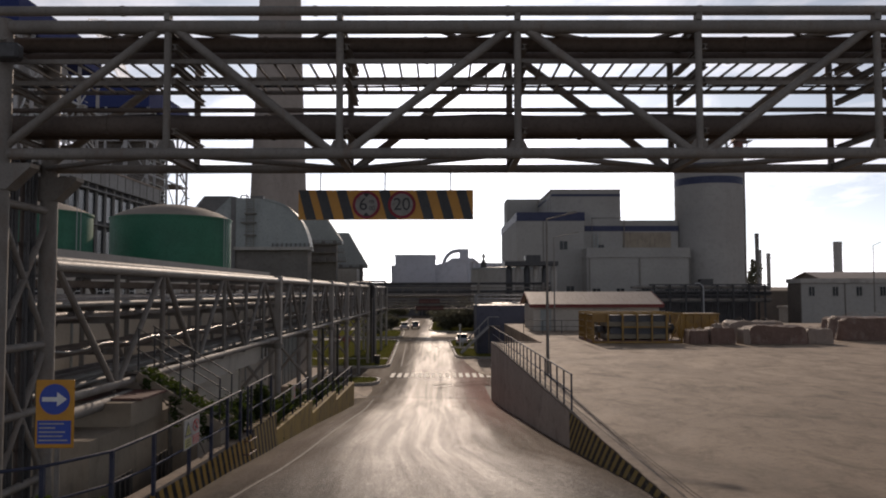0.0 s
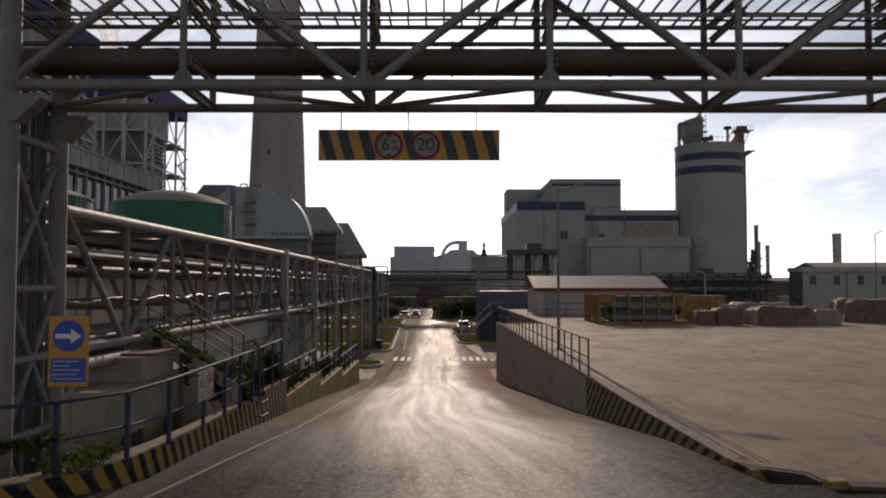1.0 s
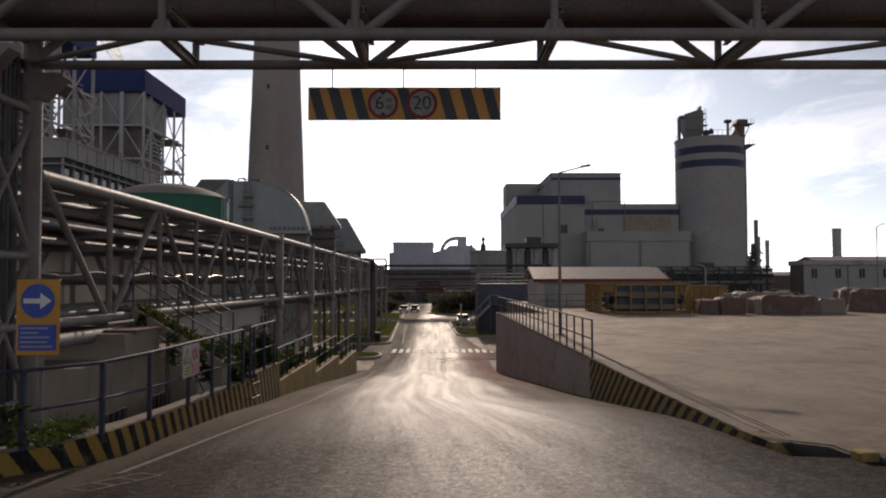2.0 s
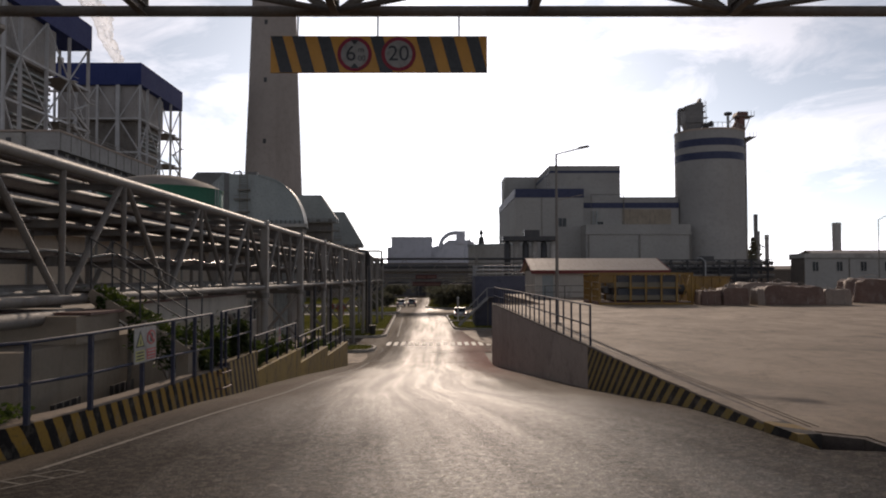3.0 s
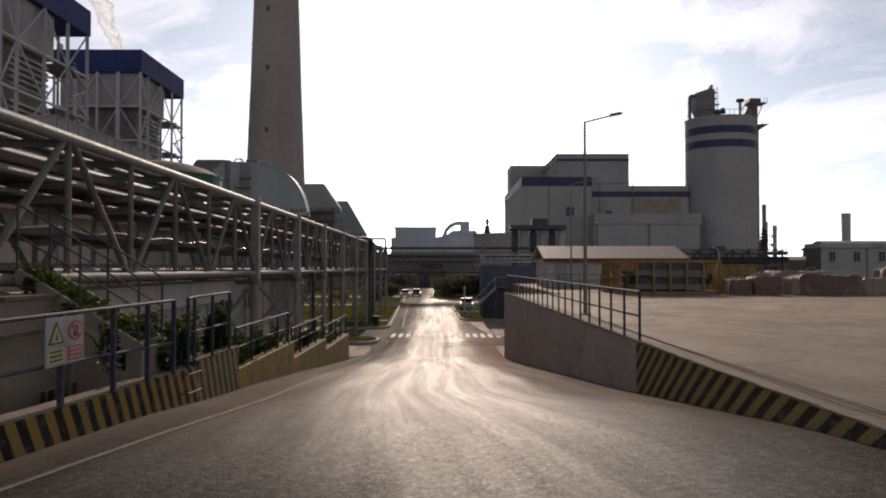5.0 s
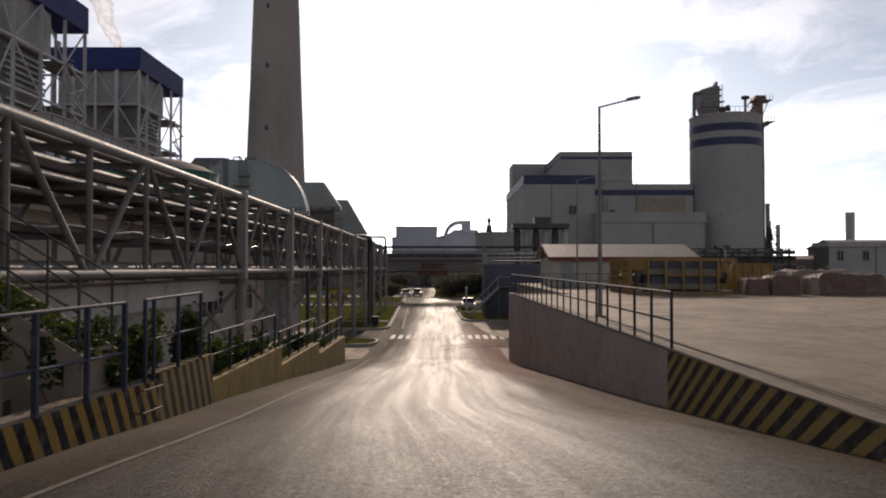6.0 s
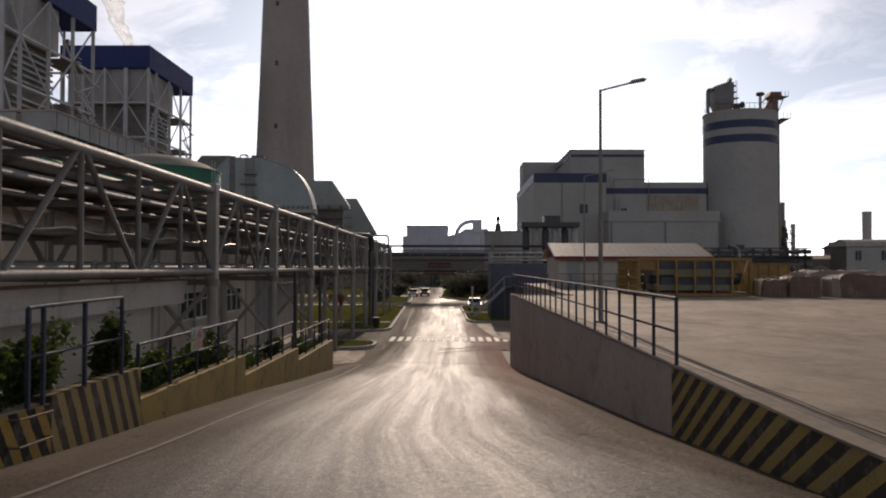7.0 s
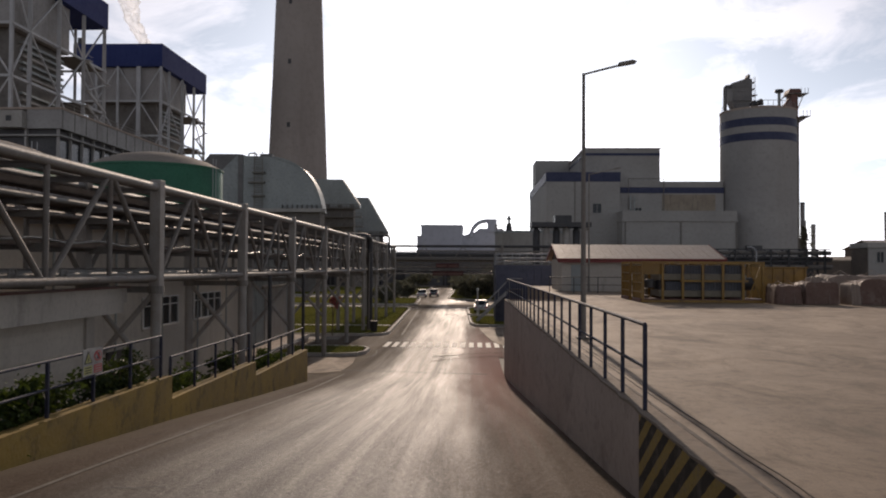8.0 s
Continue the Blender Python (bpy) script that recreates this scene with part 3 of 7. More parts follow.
def steam():
    """Thin white vapour: light passes through every layer."""
    m, nt, b = shade("white steam")
    tl, tp, df = (nt.nodes.new("ShaderNodeBsdf" + k) for k in ("Translucent", "Transparent", "Diffuse"))
    tl.inputs["Color"].default_value = df.inputs["Color"].default_value = (1.0, 1.0, 1.0, 1)
    m1, m2 = nt.nodes.new("ShaderNodeMixShader"), nt.nodes.new("ShaderNodeMixShader")
    m1.inputs[0].default_value, m2.inputs[0].default_value = 0.9, 0.58
    nt.links.new(df.outputs[0], m1.inputs[1])
    nt.links.new(tl.outputs[0], m1.inputs[2])
    nt.links.new(m1.outputs[0], m2.inputs[1])
    nt.links.new(tp.outputs[0], m2.inputs[2])
    nt.links.new(m2.outputs[0], nt.nodes["Material Output"].inputs["Surface"])
    return m


M_STEAM = steam()
M_SLATE = surface("slate blue sheet", (0.085, 0.09, 0.125), (0.11, 0.115, 0.155), 0.6, large=0.4, fine=6, bump=0.1, stain=(0.035, 0.034, 0.04), spec=0.3)
M_COREB = surface("dark finned metal", (0.08, 0.084, 0.1), (0.11, 0.112, 0.125), 0.6, large=1.0, fine=9, bump=0.1, spec=0.3)
M_CASE = surface("stained boiler casing", (0.31, 0.29, 0.275), (0.38, 0.36, 0.34), 0.85, large=0.12, fine=1.5, bump=0.1, stain=(0.13, 0.115, 0.1), stain_amt=0.5, streak=4.0, spec=0.2)
M_CABLE = surface("glossy pale cable sheath", (0.2, 0.185, 0.165), (0.15, 0.14, 0.125), 0.36, 0.1, large=3, fine=25, bump=0.02, rvar=0.08)
M_DARKRED = surface("dull dark red board", (0.07, 0.03, 0.028), (0.09, 0.042, 0.038), 0.85, large=1.0, fine=8, bump=0.0, spec=0.1)
M_SOOT = surface("sooty dark cladding", (0.085, 0.082, 0.085), (0.12, 0.115, 0.115), 0.85, large=0.12, fine=1.2, bump=0.1, stain=(0.05, 0.048, 0.048), spec=0.1)
# lighter copy of the brown pipe: veiling haze and highlights put into the colour
M_PIPER = surface("veil-lifted brown pipe cladding", (0.14, 0.115, 0.1), (0.2, 0.17, 0.15), 0.6, 0.0, large=1.2, fine=12, bump=0.15, stain=(0.09, 0.065, 0.05), spec=0.35)
M_TYREMK = surface("rubbed tyre mark", (0.09, 0.07, 0.055), (0.13, 0.1, 0.078), 0.95, large=1.5, fine=16, bump=0.1, stain=(0.15, 0.12, 0.09), stain_amt=0.9, spec=0.0)
M_TYRE = surface("tyre rubber", (0.02, 0.02, 0.02), (0.03, 0.03, 0.03), 0.8, large=3, fine=20, bump=0.1)
M_CARW = surface("white car paint", (0.5, 0.5, 0.5), (0.46, 0.46, 0.46), 0.5, large=1, fine=20, bump=0.0, rvar=0.03)
M_CARD = surface("dark car paint", (0.04, 0.045, 0.05), (0.05, 0.055, 0.06), 0.25, large=1, fine=20, bump=0.0, rvar=0.03)
M_RUST = surface("red-brown oil soil", (0.16, 0.07, 0.055), (0.12, 0.075, 0.06), 0.7, large=0.5, fine=8, bump=0.1)

# ---- the setting: ground, ramp road, yard, walls ----
LOW = -4.15                            # level of the lower site
PROFILE_L = [(-80, -0.05), (6, -0.1), (9, -0.2), (12, -0.37), (15, -0.5), (19.2, -0.78), (22.4, -1.07), (25.3, -1.27), (33, -1.88), (39.8, -2.49), (48.2, -3.19), (56, -3.82), (60, -4.05), (64, LOW + 0.03), (75, LOW + 0.03)]
PROFILE_R = [(-80, 0.0), (8, -0.02), (11, -0.06), (15.3, -0.3), (17.2, -0.52), (20, -0.8), (25, -1.31), (33, -2.04), (44, -3.03), (52, -3.74), (56.4, -4.1), (57.6, LOW + 0.02), (64, LOW + 0.03), (75, LOW + 0.03)]


def along(prof, y):
    ys, zs = [p[0] for p in prof], [p[1] for p in prof]
    return float(np.interp(y, ys, zs))


def wall_x(y):
    """The line of the yard's retaining wall."""
    return 3.72 - 0.0122 * (y - 13)


def wall_top(y):
    return 0.0 + 0.09 * min(max((y - 24) / 32, 0), 1)


def road_z(x, y):
    f = min(max((x + 5.7) / 9.3, 0), 1)
    s = sum(along(PROFILE_L, y + d) * (1 - f) + along(PROFILE_R, y + d) * f for d in (-1.2, -0.4, 0.4, 1.2)) / 4
    return s


# the lower ground reaches the horizon
bm = bmesh.new()
for x0, x1, y0, y1 in ((-3500, -5.6, -3500, 4500), (-5.6, 3500, 56.5, 4500), (-5.6, 3500, -3500, -80)):
    bm.faces.new([bm.verts.new(c) for c in ((x0, y0, LOW - 0.03), (x1, y0, LOW - 0.03), (x1, y1, LOW - 0.03), (x0, y1, LOW - 0.03))])
M_GROUND = surface("dusty site ground", (0.17, 0.145, 0.12), (0.24, 0.2, 0.165), 0.9, large=0.15, fine=6, bump=0.2, stain=(0.11, 0.095, 0.08))
solid("ground", bm, M_GROUND, "dusty brown hard-packed ground of the lower site", "ground")

# ramp road: a fine sheet from the upper level down to the lower site
bm = bmesh.new()
ys = [-78, -50, -30, -18, -10] + [-6 + 0.8 * i for i in range(89)] + [66, 68]
NX = 16
grid = []
for y in ys:
    xl = -5.72 if y > 11.8 else -5.72 - min((11.8 - y) * 1.0, 26)
    xr = wall_x(y) + 0.02 if y > 10.6 else 8.0
    row = []
    for i in range(NX + 1):
        x = xl + (xr - xl) * i / NX
        row.append(bm.verts.new((x, y, road_z(x, y) + 0.012 * noise.noise(Vector((x * 0.5, y * 0.25, 0))))))
    grid.append(row)
for A, B in zip(grid, grid[1:]):
    for i in range(NX):
        bm.faces.new((A[i], A[i + 1], B[i + 1], B[i]))
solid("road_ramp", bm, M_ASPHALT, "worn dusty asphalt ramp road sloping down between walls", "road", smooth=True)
# low road with the junction
bm = bmesh.new()
for x0, x1, y0, y1 in ((-60, wall_x(57), 48.9, 66), (-60, 60, 66, 78), (-9.5, 4.0, 78, 400)):
    z = LOW + 0.0 if y0 < 60 else LOW + 0.012
    z += 0.004 if x1 < 5 and y0 > 70 else 0
    bm.faces.new([bm.verts.new(c) for c in ((x0, y0, z), (x1, y0, z), (x1, y1, z), (x0, y1, z))])
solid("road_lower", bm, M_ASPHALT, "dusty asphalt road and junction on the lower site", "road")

# painted lines
def line_strip(name, pts, w, label, dz=0.009, m=None, cat="road marking"):
    b = bmesh.new()
    vs = []
    for i, (x, y) in enumerate(pts):
        a, c = pts[max(i - 1, 0)], pts[min(i + 1, len(pts) - 1)]
        n = Vector((-(c[1] - a[1]), c[0] - a[0])).normalized() * w / 2
        vs.append([b.verts.new((x + s * n.x, y + s * n.y, max(road_z(x, y), LOW + 0.016) + dz + 0.012 * (y < 66) * noise.noise(Vector((x * 0.5, y * 0.25, 0))))) for s in (-1, 1)])
    for A, B in zip(vs, vs[1:]):
        b.faces.new((A[0], A[1], B[1], B[0]))
    return solid(name, b, m or M_LINE, label, cat)


line_strip("road_marking", [(float(np.interp(y, (10.8, 12.5, 15, 19, 27, 36, 44, 54), (-5.2, -5.02, -4.75, -4.5, -4.55, -4.62, -4.7, -5.1))), y) for y in [10.85 + 0.8 * i for i in range(55)]], 0.085, "worn white edge line along the ramp road")
line_strip("road_marking", [(-5.9, 64.4), (-5.45, 65.2), (-5.15, 66.3), (-5.1, 67.8), (-5.3, 69.4), (-5.8, 70.6)], 0.09, "worn white line curving into the junction", 0.02)
line_strip("road_marking", [(-4.65 - 0.03 * i, 82.5 + i) for i in range(0, 40)], 0.15, "worn white edge line on the lower road", 0.022)
BA, BB, BD = (-4.9, 10.88), (-4.55, 10.68), (-0.55, -0.95)
cells = [[BA, (BA[0] + BD[0], BA[1] + BD[1])], [BB, (BB[0] + BD[0], BB[1] + BD[1])]] + [[(BA[0] + BD[0] * f, BA[1] + BD[1] * f), (BB[0] + BD[0] * f, BB[1] + BD[1] * f)] for f in (0.0, 0.33, 0.66, 1.0)]
for pts in cells:
    line_strip("road_marking", pts, 0.03, "thin white painted box on the asphalt")
cross = thing("crosswalk", "worn white zebra crossing bars on asphalt", "crosswalk", kind="structure", at=(-0.8, 74, LOW))
for i in range(15):
    x = -5.2 + i * 0.64
    part("stripe", box(x, x + 0.36, 72.4, 76.0, LOW + 0.02, LOW + 0.036), M_ZEBRA, cross)
for x0, x1, y0 in ((-1.2, 0.5, 66.5), (-1.6, -0.4, 112)):
    solid("road_marking", box(x0, x1, y0, y0 + 0.5, LOW + 0.02, LOW + 0.034), M_ZEBRA, "worn white dash on the junction asphalt", "road marking")
# drain line across the road
line_strip("drain_channel", [(-6.3 + 0.45 * i, 57.0 + 0.02 * i) for i in range(20)], 0.16, "narrow dark drain channel across the ramp foot", 0.012, M_TYRE, "drain")
line_strip("road_crack", [(-3.6 + 0.1 * i, 24.0 + 0.05 * math.sin(i * 1.3) + 0.02 * i) for i in range(9)], 0.03, "short dark crack in the asphalt", 0.012, M_TYRE, "crack")

# the yard: a raised slab behind a retaining wall
def yard_poly():
    pts = [(8.0, -80.0), (8.0, 10.25), (6.0, 10.36), (4.81, 10.5), (4.62, 10.73), (4.6, 11.3), (4.05, 11.7)]
    pts += [(wall_x(y) + 0.12, y) for y in (13, 24, 36, 48, 57.3)]
    pts += [(6.9, 57.3), (6.9, 92), (240, 92), (240, -80)]
    return pts


solid("yard", prism(yard_poly(), "z", LOW - 0.1, -0.02), M_YARD, "pale dusty concrete storage yard raised above the ramp", "yard")

ramp_wall = thing("wall_ramp_right", "grey concrete retaining wall with striped end beside the ramp", "wall", kind="structure", at=(3.6, 30, 0))


def wall_run(y0, y1, thick=0.26, steps=10):
    b = bmesh.new()
    secs = []
    for i in range(steps + 1):
        y = y0 + (y1 - y0) * i / steps
        x = wall_x(y)
        zb = road_z(x - 0.3, y) - 0.15
        secs.append([b.verts.new(c) for c in ((x, y, zb), (x + thick, y, zb), (x + thick, y, wall_top(y) - 0.04), (x, y, wall_top(y) - 0.04))])
    for A, B in zip(secs, secs[1:]):
        for i in range(4):
            b.faces.new((A[i], A[(i + 1) % 4], B[(i + 1) % 4], B[i]))
    b.faces.new(secs[0][::-1])
    b.faces.new(secs[-1])
    return b


part("striped_face", wall_run(12.2, 23.9), M_STRIPE_R, ramp_wall, "yellow and black hazard stripes on concrete")
part("plain_face", wall_run(23.9, 57.2, steps=24), M_WALLC, ramp_wall, "bare weathered grey concrete")
rc_ = random.Random(5)
b = bmesh.new()
secs = []
for i in range(113):
    y = 12.2 + 0.4 * i
    x, z = wall_x(y), wall_top(y)
    n = 0.025 * noise.noise(Vector((y * 1.7, 0.3, 0))) + 0.012 * rc_.uniform(-1, 1)
    secs.append([b.verts.new(c) for c in ((x - 0.02 + n, y, z - 0.037), (x + 0.24, y, z - 0.037), (x + 0.24, y, z), (x - 0.015 + n * 1.3, y, z - 0.004 + n * 0.2))])
for A, B in zip(secs, secs[1:]):
    for i in range(4):
        b.faces.new((A[i], A[(i + 1) % 4], B[(i + 1) % 4], B[i]))
b.faces.new(secs[0][::-1])
b.faces.new(secs[-1])
part("wall_cap", b, M_CAP, ramp_wall, "worn concrete cap with chipped edge")
for d, w in ((0.285, 0.07), (0.47, 0.025), (0.56, 0.02)):
    b = bmesh.new()
    secs = []
    for i in range(112):
        y = 11.9 + 0.4 * i
        x = wall_x(y) + d + 0.03 * noise.noise(Vector((y * 0.9, d * 9, 0)))
        ww = w * (0.7 + 0.5 * noise.noise(Vector((y * 1.9, d * 5, 2))))
        secs.append([b.verts.new(v) for v in ((x - ww / 2, y, -0.017), (x + ww / 2, y, -0.017), (x + ww / 2, y, -0.012), (x - ww / 2, y, -0.012))])
    for A, B in zip(secs, secs[1:]):
        for i in range(4):
            b.faces.new((A[i], A[(i + 1) % 4], B[(i + 1) % 4], B[i]))
    part("edge_groove", b, M_KERBD, ramp_wall, "dark dirt groove beside the cap")
part("end_face", box(3.2, 6.9, 57.2, 57.45, LOW, 0.05), M_CONC, ramp_wall)
# kerb pieces at the yard's mouth
def mouth_kerb(pts, label, m):
    k = thing("kerb_block", label, "kerb", kind="structure", at=(pts[0][0], pts[0][1], 0))
    b = bmesh.new()
    secs = []
    for i, (x, y) in enumerate(pts):
        a, c = pts[max(i - 1, 0)], pts[min(i + 1, len(pts) - 1)]
        n = Vector((-(c[1] - a[1]), c[0] - a[0])).normalized() * 0.15
        secs.append([b.verts.new(v) for v in ((x + n.x, y + n.y, -0.3), (x - n.x, y - n.y, -0.3), (x - n.x, y - n.y, 0.0), (x + n.x, y + n.y, 0.0))])
    for A, B in zip(secs, secs[1:]):
        for i in range(4):
            b.faces.new((A[i], A[(i + 1) % 4], B[(i + 1) % 4], B[i]))
    b.faces.new(secs[0][::-1])
    b.faces.new(secs[-1])
    part("block", b, m, k)


mouth_kerb([(wall_x(12.2) + 0.13, 12.2), (3.93, 11.35)], "striped concrete kerb end at the yard mouth", M_STRIPE_M)
mouth_kerb([(4.8, 10.5), (6.0, 10.35), (14.0, 10.2)], "dark concrete kerb past the gap in the yard edge", M_KERBD)
ke = thing("kerb_block", "yellow painted kerb end beside the drain gap", "kerb", kind="structure", at=(4.65, 10.6, -0.1))
part("block", box(4.55, 4.8, 10.42, 10.72, -0.3, 0.05, 0.02), M_YWALL, ke)
solid("drain_pit", box(3.6, 5.0, 10.62, 11.9, -0.7, -0.28), M_KERBD, "dark dirty drain gap at the yard mouth", "drain")
solid("drain_pit_side", prism([(4.03, 11.66), (4.58, 11.26), (4.6, 10.74), (4.52, 10.74), (4.5, 11.18), (3.98, 11.56)], "z", -0.3, -0.03), M_KERBD, "dark broken edge of the drain gap", "drain")
# left retaining kerb and stepped wall of the ramp
left_wall = thing("wall_ramp_left", "low striped and yellow stepped concrete wall along the ramp", "wall", kind="structure", at=(-5.8, 25, -1))
KERB_LINE = [(-16, 8.2), (-9.0, 9.3), (-7.6, 9.75), (-6.8, 10.4), (-6.2, 11.3), (-5.92, 12.3), (-5.84, 13.5), (-5.82, 15.5), (-5.82, 17.5), (-5.82, 19.5), (-5.82, 21.71)]
KTOP = [0.02, 0.02, 0.02, 0.02, 0.01, 0.0, -0.06, -0.14, -0.2, -0.24, -0.33]


def kerb_body():
    b = bmesh.new()
    secs = []
    for i, ((x, y), zt) in enumerate(zip(KERB_LINE, KTOP)):
        a, c = KERB_LINE[max(i - 1, 0)], KERB_LINE[min(i + 1, len(KERB_LINE) - 1)]
        n = Vector((-(c[1] - a[1]), c[0] - a[0])).normalized()
        o, q = Vector((x, y)), Vector((x, y)) + n * 0.34
        secs.append([b.verts.new(v) for v in ((o.x, o.y, road_z(o.x, o.y) - 0.15), (q.x, q.y, LOW), (q.x, q.y, zt), (o.x, o.y, zt))])
    for A, B in zip(secs, secs[1:]):
        for i in range(4):
            b.faces.new((A[i], A[(i + 1) % 4], B[(i + 1) % 4], B[i]))
    b.faces.new(secs[0][::-1])
    b.faces.new(secs[-1])
    return b


part("striped_kerb", kerb_body(), M_STRIPE_L, left_wall, "yellow and black striped concrete kerb")
b = bmesh.new()
secs = []
for i in range(61):
    f = i / 6.0
    k = min(int(f), 9)
    f -= k
    (xa, ya), (xb, yb) = KERB_LINE[k], KERB_LINE[k + 1]
    x, y, z = xa + (xb - xa) * f, ya + (yb - ya) * f, KTOP[k] + (KTOP[k + 1] - KTOP[k]) * f
    n = Vector((-(yb - ya), xb - xa)).normalized()
    e = 0.015 + 0.02 * noise.noise(Vector((y * 2.3, 1.7, 0)))
    secs.append([b.verts.new(v) for v in ((x + n.x * e, y + n.y * e, z + 0.003), (x + n.x * 0.36, y + n.y * 0.36, z + 0.003), (x + n.x * 0.36, y + n.y * 0.36, z + 0.03), (x + n.x * (e + 0.02), y + n.y * (e + 0.02), z + 0.024))])
for A, B in zip(secs, secs[1:]):
    for i in range(4):
        b.faces.new((A[i], A[(i + 1) % 4], B[(i + 1) % 4], B[i]))
b.faces.new(secs[0][::-1])
b.faces.new(secs[-1])
part("kerb_cap", b, M_CAP, left_wall, "bare rough concrete top of the kerb")
SEGS = [(21.72, 24.95, -0.22, M_STRIPE_P), (24.95, 32.3, -0.8, M_YWALL), (32.3, 39.8, -1.36, M_YWALL), (39.8, 48.2, -1.82, M_YWALL)]
for y0, y1, zt, m in SEGS:
    b = bmesh.new()
    n = 8
    secs = []
    for i in range(n + 1):
        y = y0 + (y1 - y0) * i / n
        secs.append([b.verts.new(c) for c in ((-5.82, y, road_z(-5.8, y) - 0.15), (-6.12, y, LOW), (-6.12, y, zt), (-5.82, y, zt))])
    for A, B in zip(secs, secs[1:]):
        for i in range(4):
            b.faces.new((A[i], A[(i + 1) % 4], B[(i + 1) % 4], B[i]))
    b.faces.new(secs[0][::-1])
    b.faces.new(secs[-1])
    part("wall_panel", b, m, left_wall, "worn striped concrete panel" if m is M_STRIPE_P else "faded yellow painted concrete panel")
# small steel rungs in the gap
for z in (-0.38, -0.74):
    part("rung", tube([(-5.9, 20.6, z + 0.03), (-5.68, 20.62, z + 0.03), (-5.68, 21.48, z), (-5.9, 21.5, z)], 0.016, 6), M_RUST, left_wall, "rusty steel rung")
# earth bank fill behind the kerb at the top
solid("planting_strip", box(-7.0, -6.1, 10.9, 24.5, LOW, -0.75), M_GRASS, "earth strip behind the ramp kerb", "soil")


# ---- railings ----
def railing(name, label, posts, top, mid, foot, mat_, group, rp=0.03, rr=0.028, extra=()):
    """Posts as (x, y); top, mid, foot give heights at each post."""
    r = thing(name, label, "railing", group, at=(posts[0][0], posts[0][1], foot[0]))
    for (x, y), t, f in zip(posts, top, foot):
        part("post", beam((x, y, f), (x, y, t), rp * 2, rp * 2), mat_, r)
    part("top_rail", tube([(x, y, t) for (x, y), t in zip(posts, top)], rr, 8), mat_, r, smooth=True)
    for lvl in mid:
        part("mid_rail", tube([(x, y, z) for (x, y), z in zip(posts, lvl)], rr * 0.85, 8), mat_, r, smooth=True)
    return r


yp = [14.0, 15.85, 17.5, 18.9, 20.2]
rpost = [(-15.5, 8.5), (-12, 9.1), (-9.0, 9.6), (-7.6, 10.0), (-6.48, 10.87), (-5.93, 12.1), (-5.82, 13.75)] + [(-5.82, y) for y in yp[1:]]
railing("railing", "blue painted steel railing on the striped kerb", rpost, [1.08] * 5 + [1.07] * 6, [[0.5] * 4 + [0.53, 0.53, 0.47, 0.43, 0.38, 0.34, 0.3]], [0.02] * 5 + [0.0, -0.08, -0.15, -0.2, -0.22, -0.28], M_RAILBLUE, "ramp railings", 0.034)
railing("railing", "short blue railing frame over the striped panel", [(-5.84, 21.1), (-5.84, 21.5), (-5.84, 22.76), (-5.84, 24.14)], [1.07, 1.08, 1.09, 1.1], [[0.4, 0.4, 0.4, 0.4]], [-0.3, -0.3, -0.25, -0.25], M_RAILBLUE, "ramp railings", 0.028)
for y0, y1, zt, m in SEGS[1:]:
    py = [y0 + 0.25 + (y1 - y0 - 0.6) * i / 4 for i in range(5)]
    railing("railing", "dark blue steel railing on the yellow stepped wall", [(-5.97, y) for y in py], [zt + 0.98] * 5, [[zt + 0.5] * 5], [zt] * 5, M_RAILBLUE, "ramp railings", 0.028)
yard_posts = [23.85 + 1.46 * i for i in range(23)]
railing("yard_railing", "blue grey steel pipe railing along the yard wall top", [(wall_x(y) + 0.07, y) for y in yard_posts], [wall_top(y) + 1.12 for y in yard_posts], [[wall_top(y) + 0.56 for y in yard_posts]], [wall_top(y) for y in yard_posts], M_RAILBLUE, "", 0.026)
railing("yard_fence", "dark steel rail fence near the shed", [(6.9, 70 + 0.0), (8.6, 70), (10.3, 70), (12, 70), (13.7, 70), (15.4, 70)], [1.15] * 6, [[0.6] * 6], [0.0] * 6, M_DARK, "", 0.03)


# ---- pipe bridge over the road ----
def member(name, p, q, r, parent, mat_=None, n=10):
    return part(name, rod(p, q, r, n), mat_ or M_STEEL, parent, smooth=True)


bridge = thing("pipe_bridge", "grey tubular steel pipe bridge truss spanning the road", "pipe bridge", at=(-8.1, 13.2, LOW))
YF, YB, ZB, ZT = 12.4, 14.15, 6.13, 8.37
NODES = [-8.3, -5.22, -2.2, 0.92, 4.1, 7.24, 10.35]
for y in (YF, YB):
    member("bottom_chord", (-8.6, y, ZB), (10.7, y, ZB), 0.1 if y == YF else 0.085, bridge, n=14)
    member("top_chord", (-8.6, y, ZT), (10.7, y, ZT), 0.12, bridge, n=14)
    for i, x in enumerate(NODES):
        if 0 < i < 6:
            member("vertical", (x, y, ZB), (x, y, ZT), 0.065, bridge)
    for i in range(6):
        a, c = (ZB, ZT) if i % 2 == 0 else (ZT, ZB)
        member("diagonal", (NODES[i] + 0.1, y, a), (NODES[i + 1] - 0.1, y, c), 0.078, bridge)
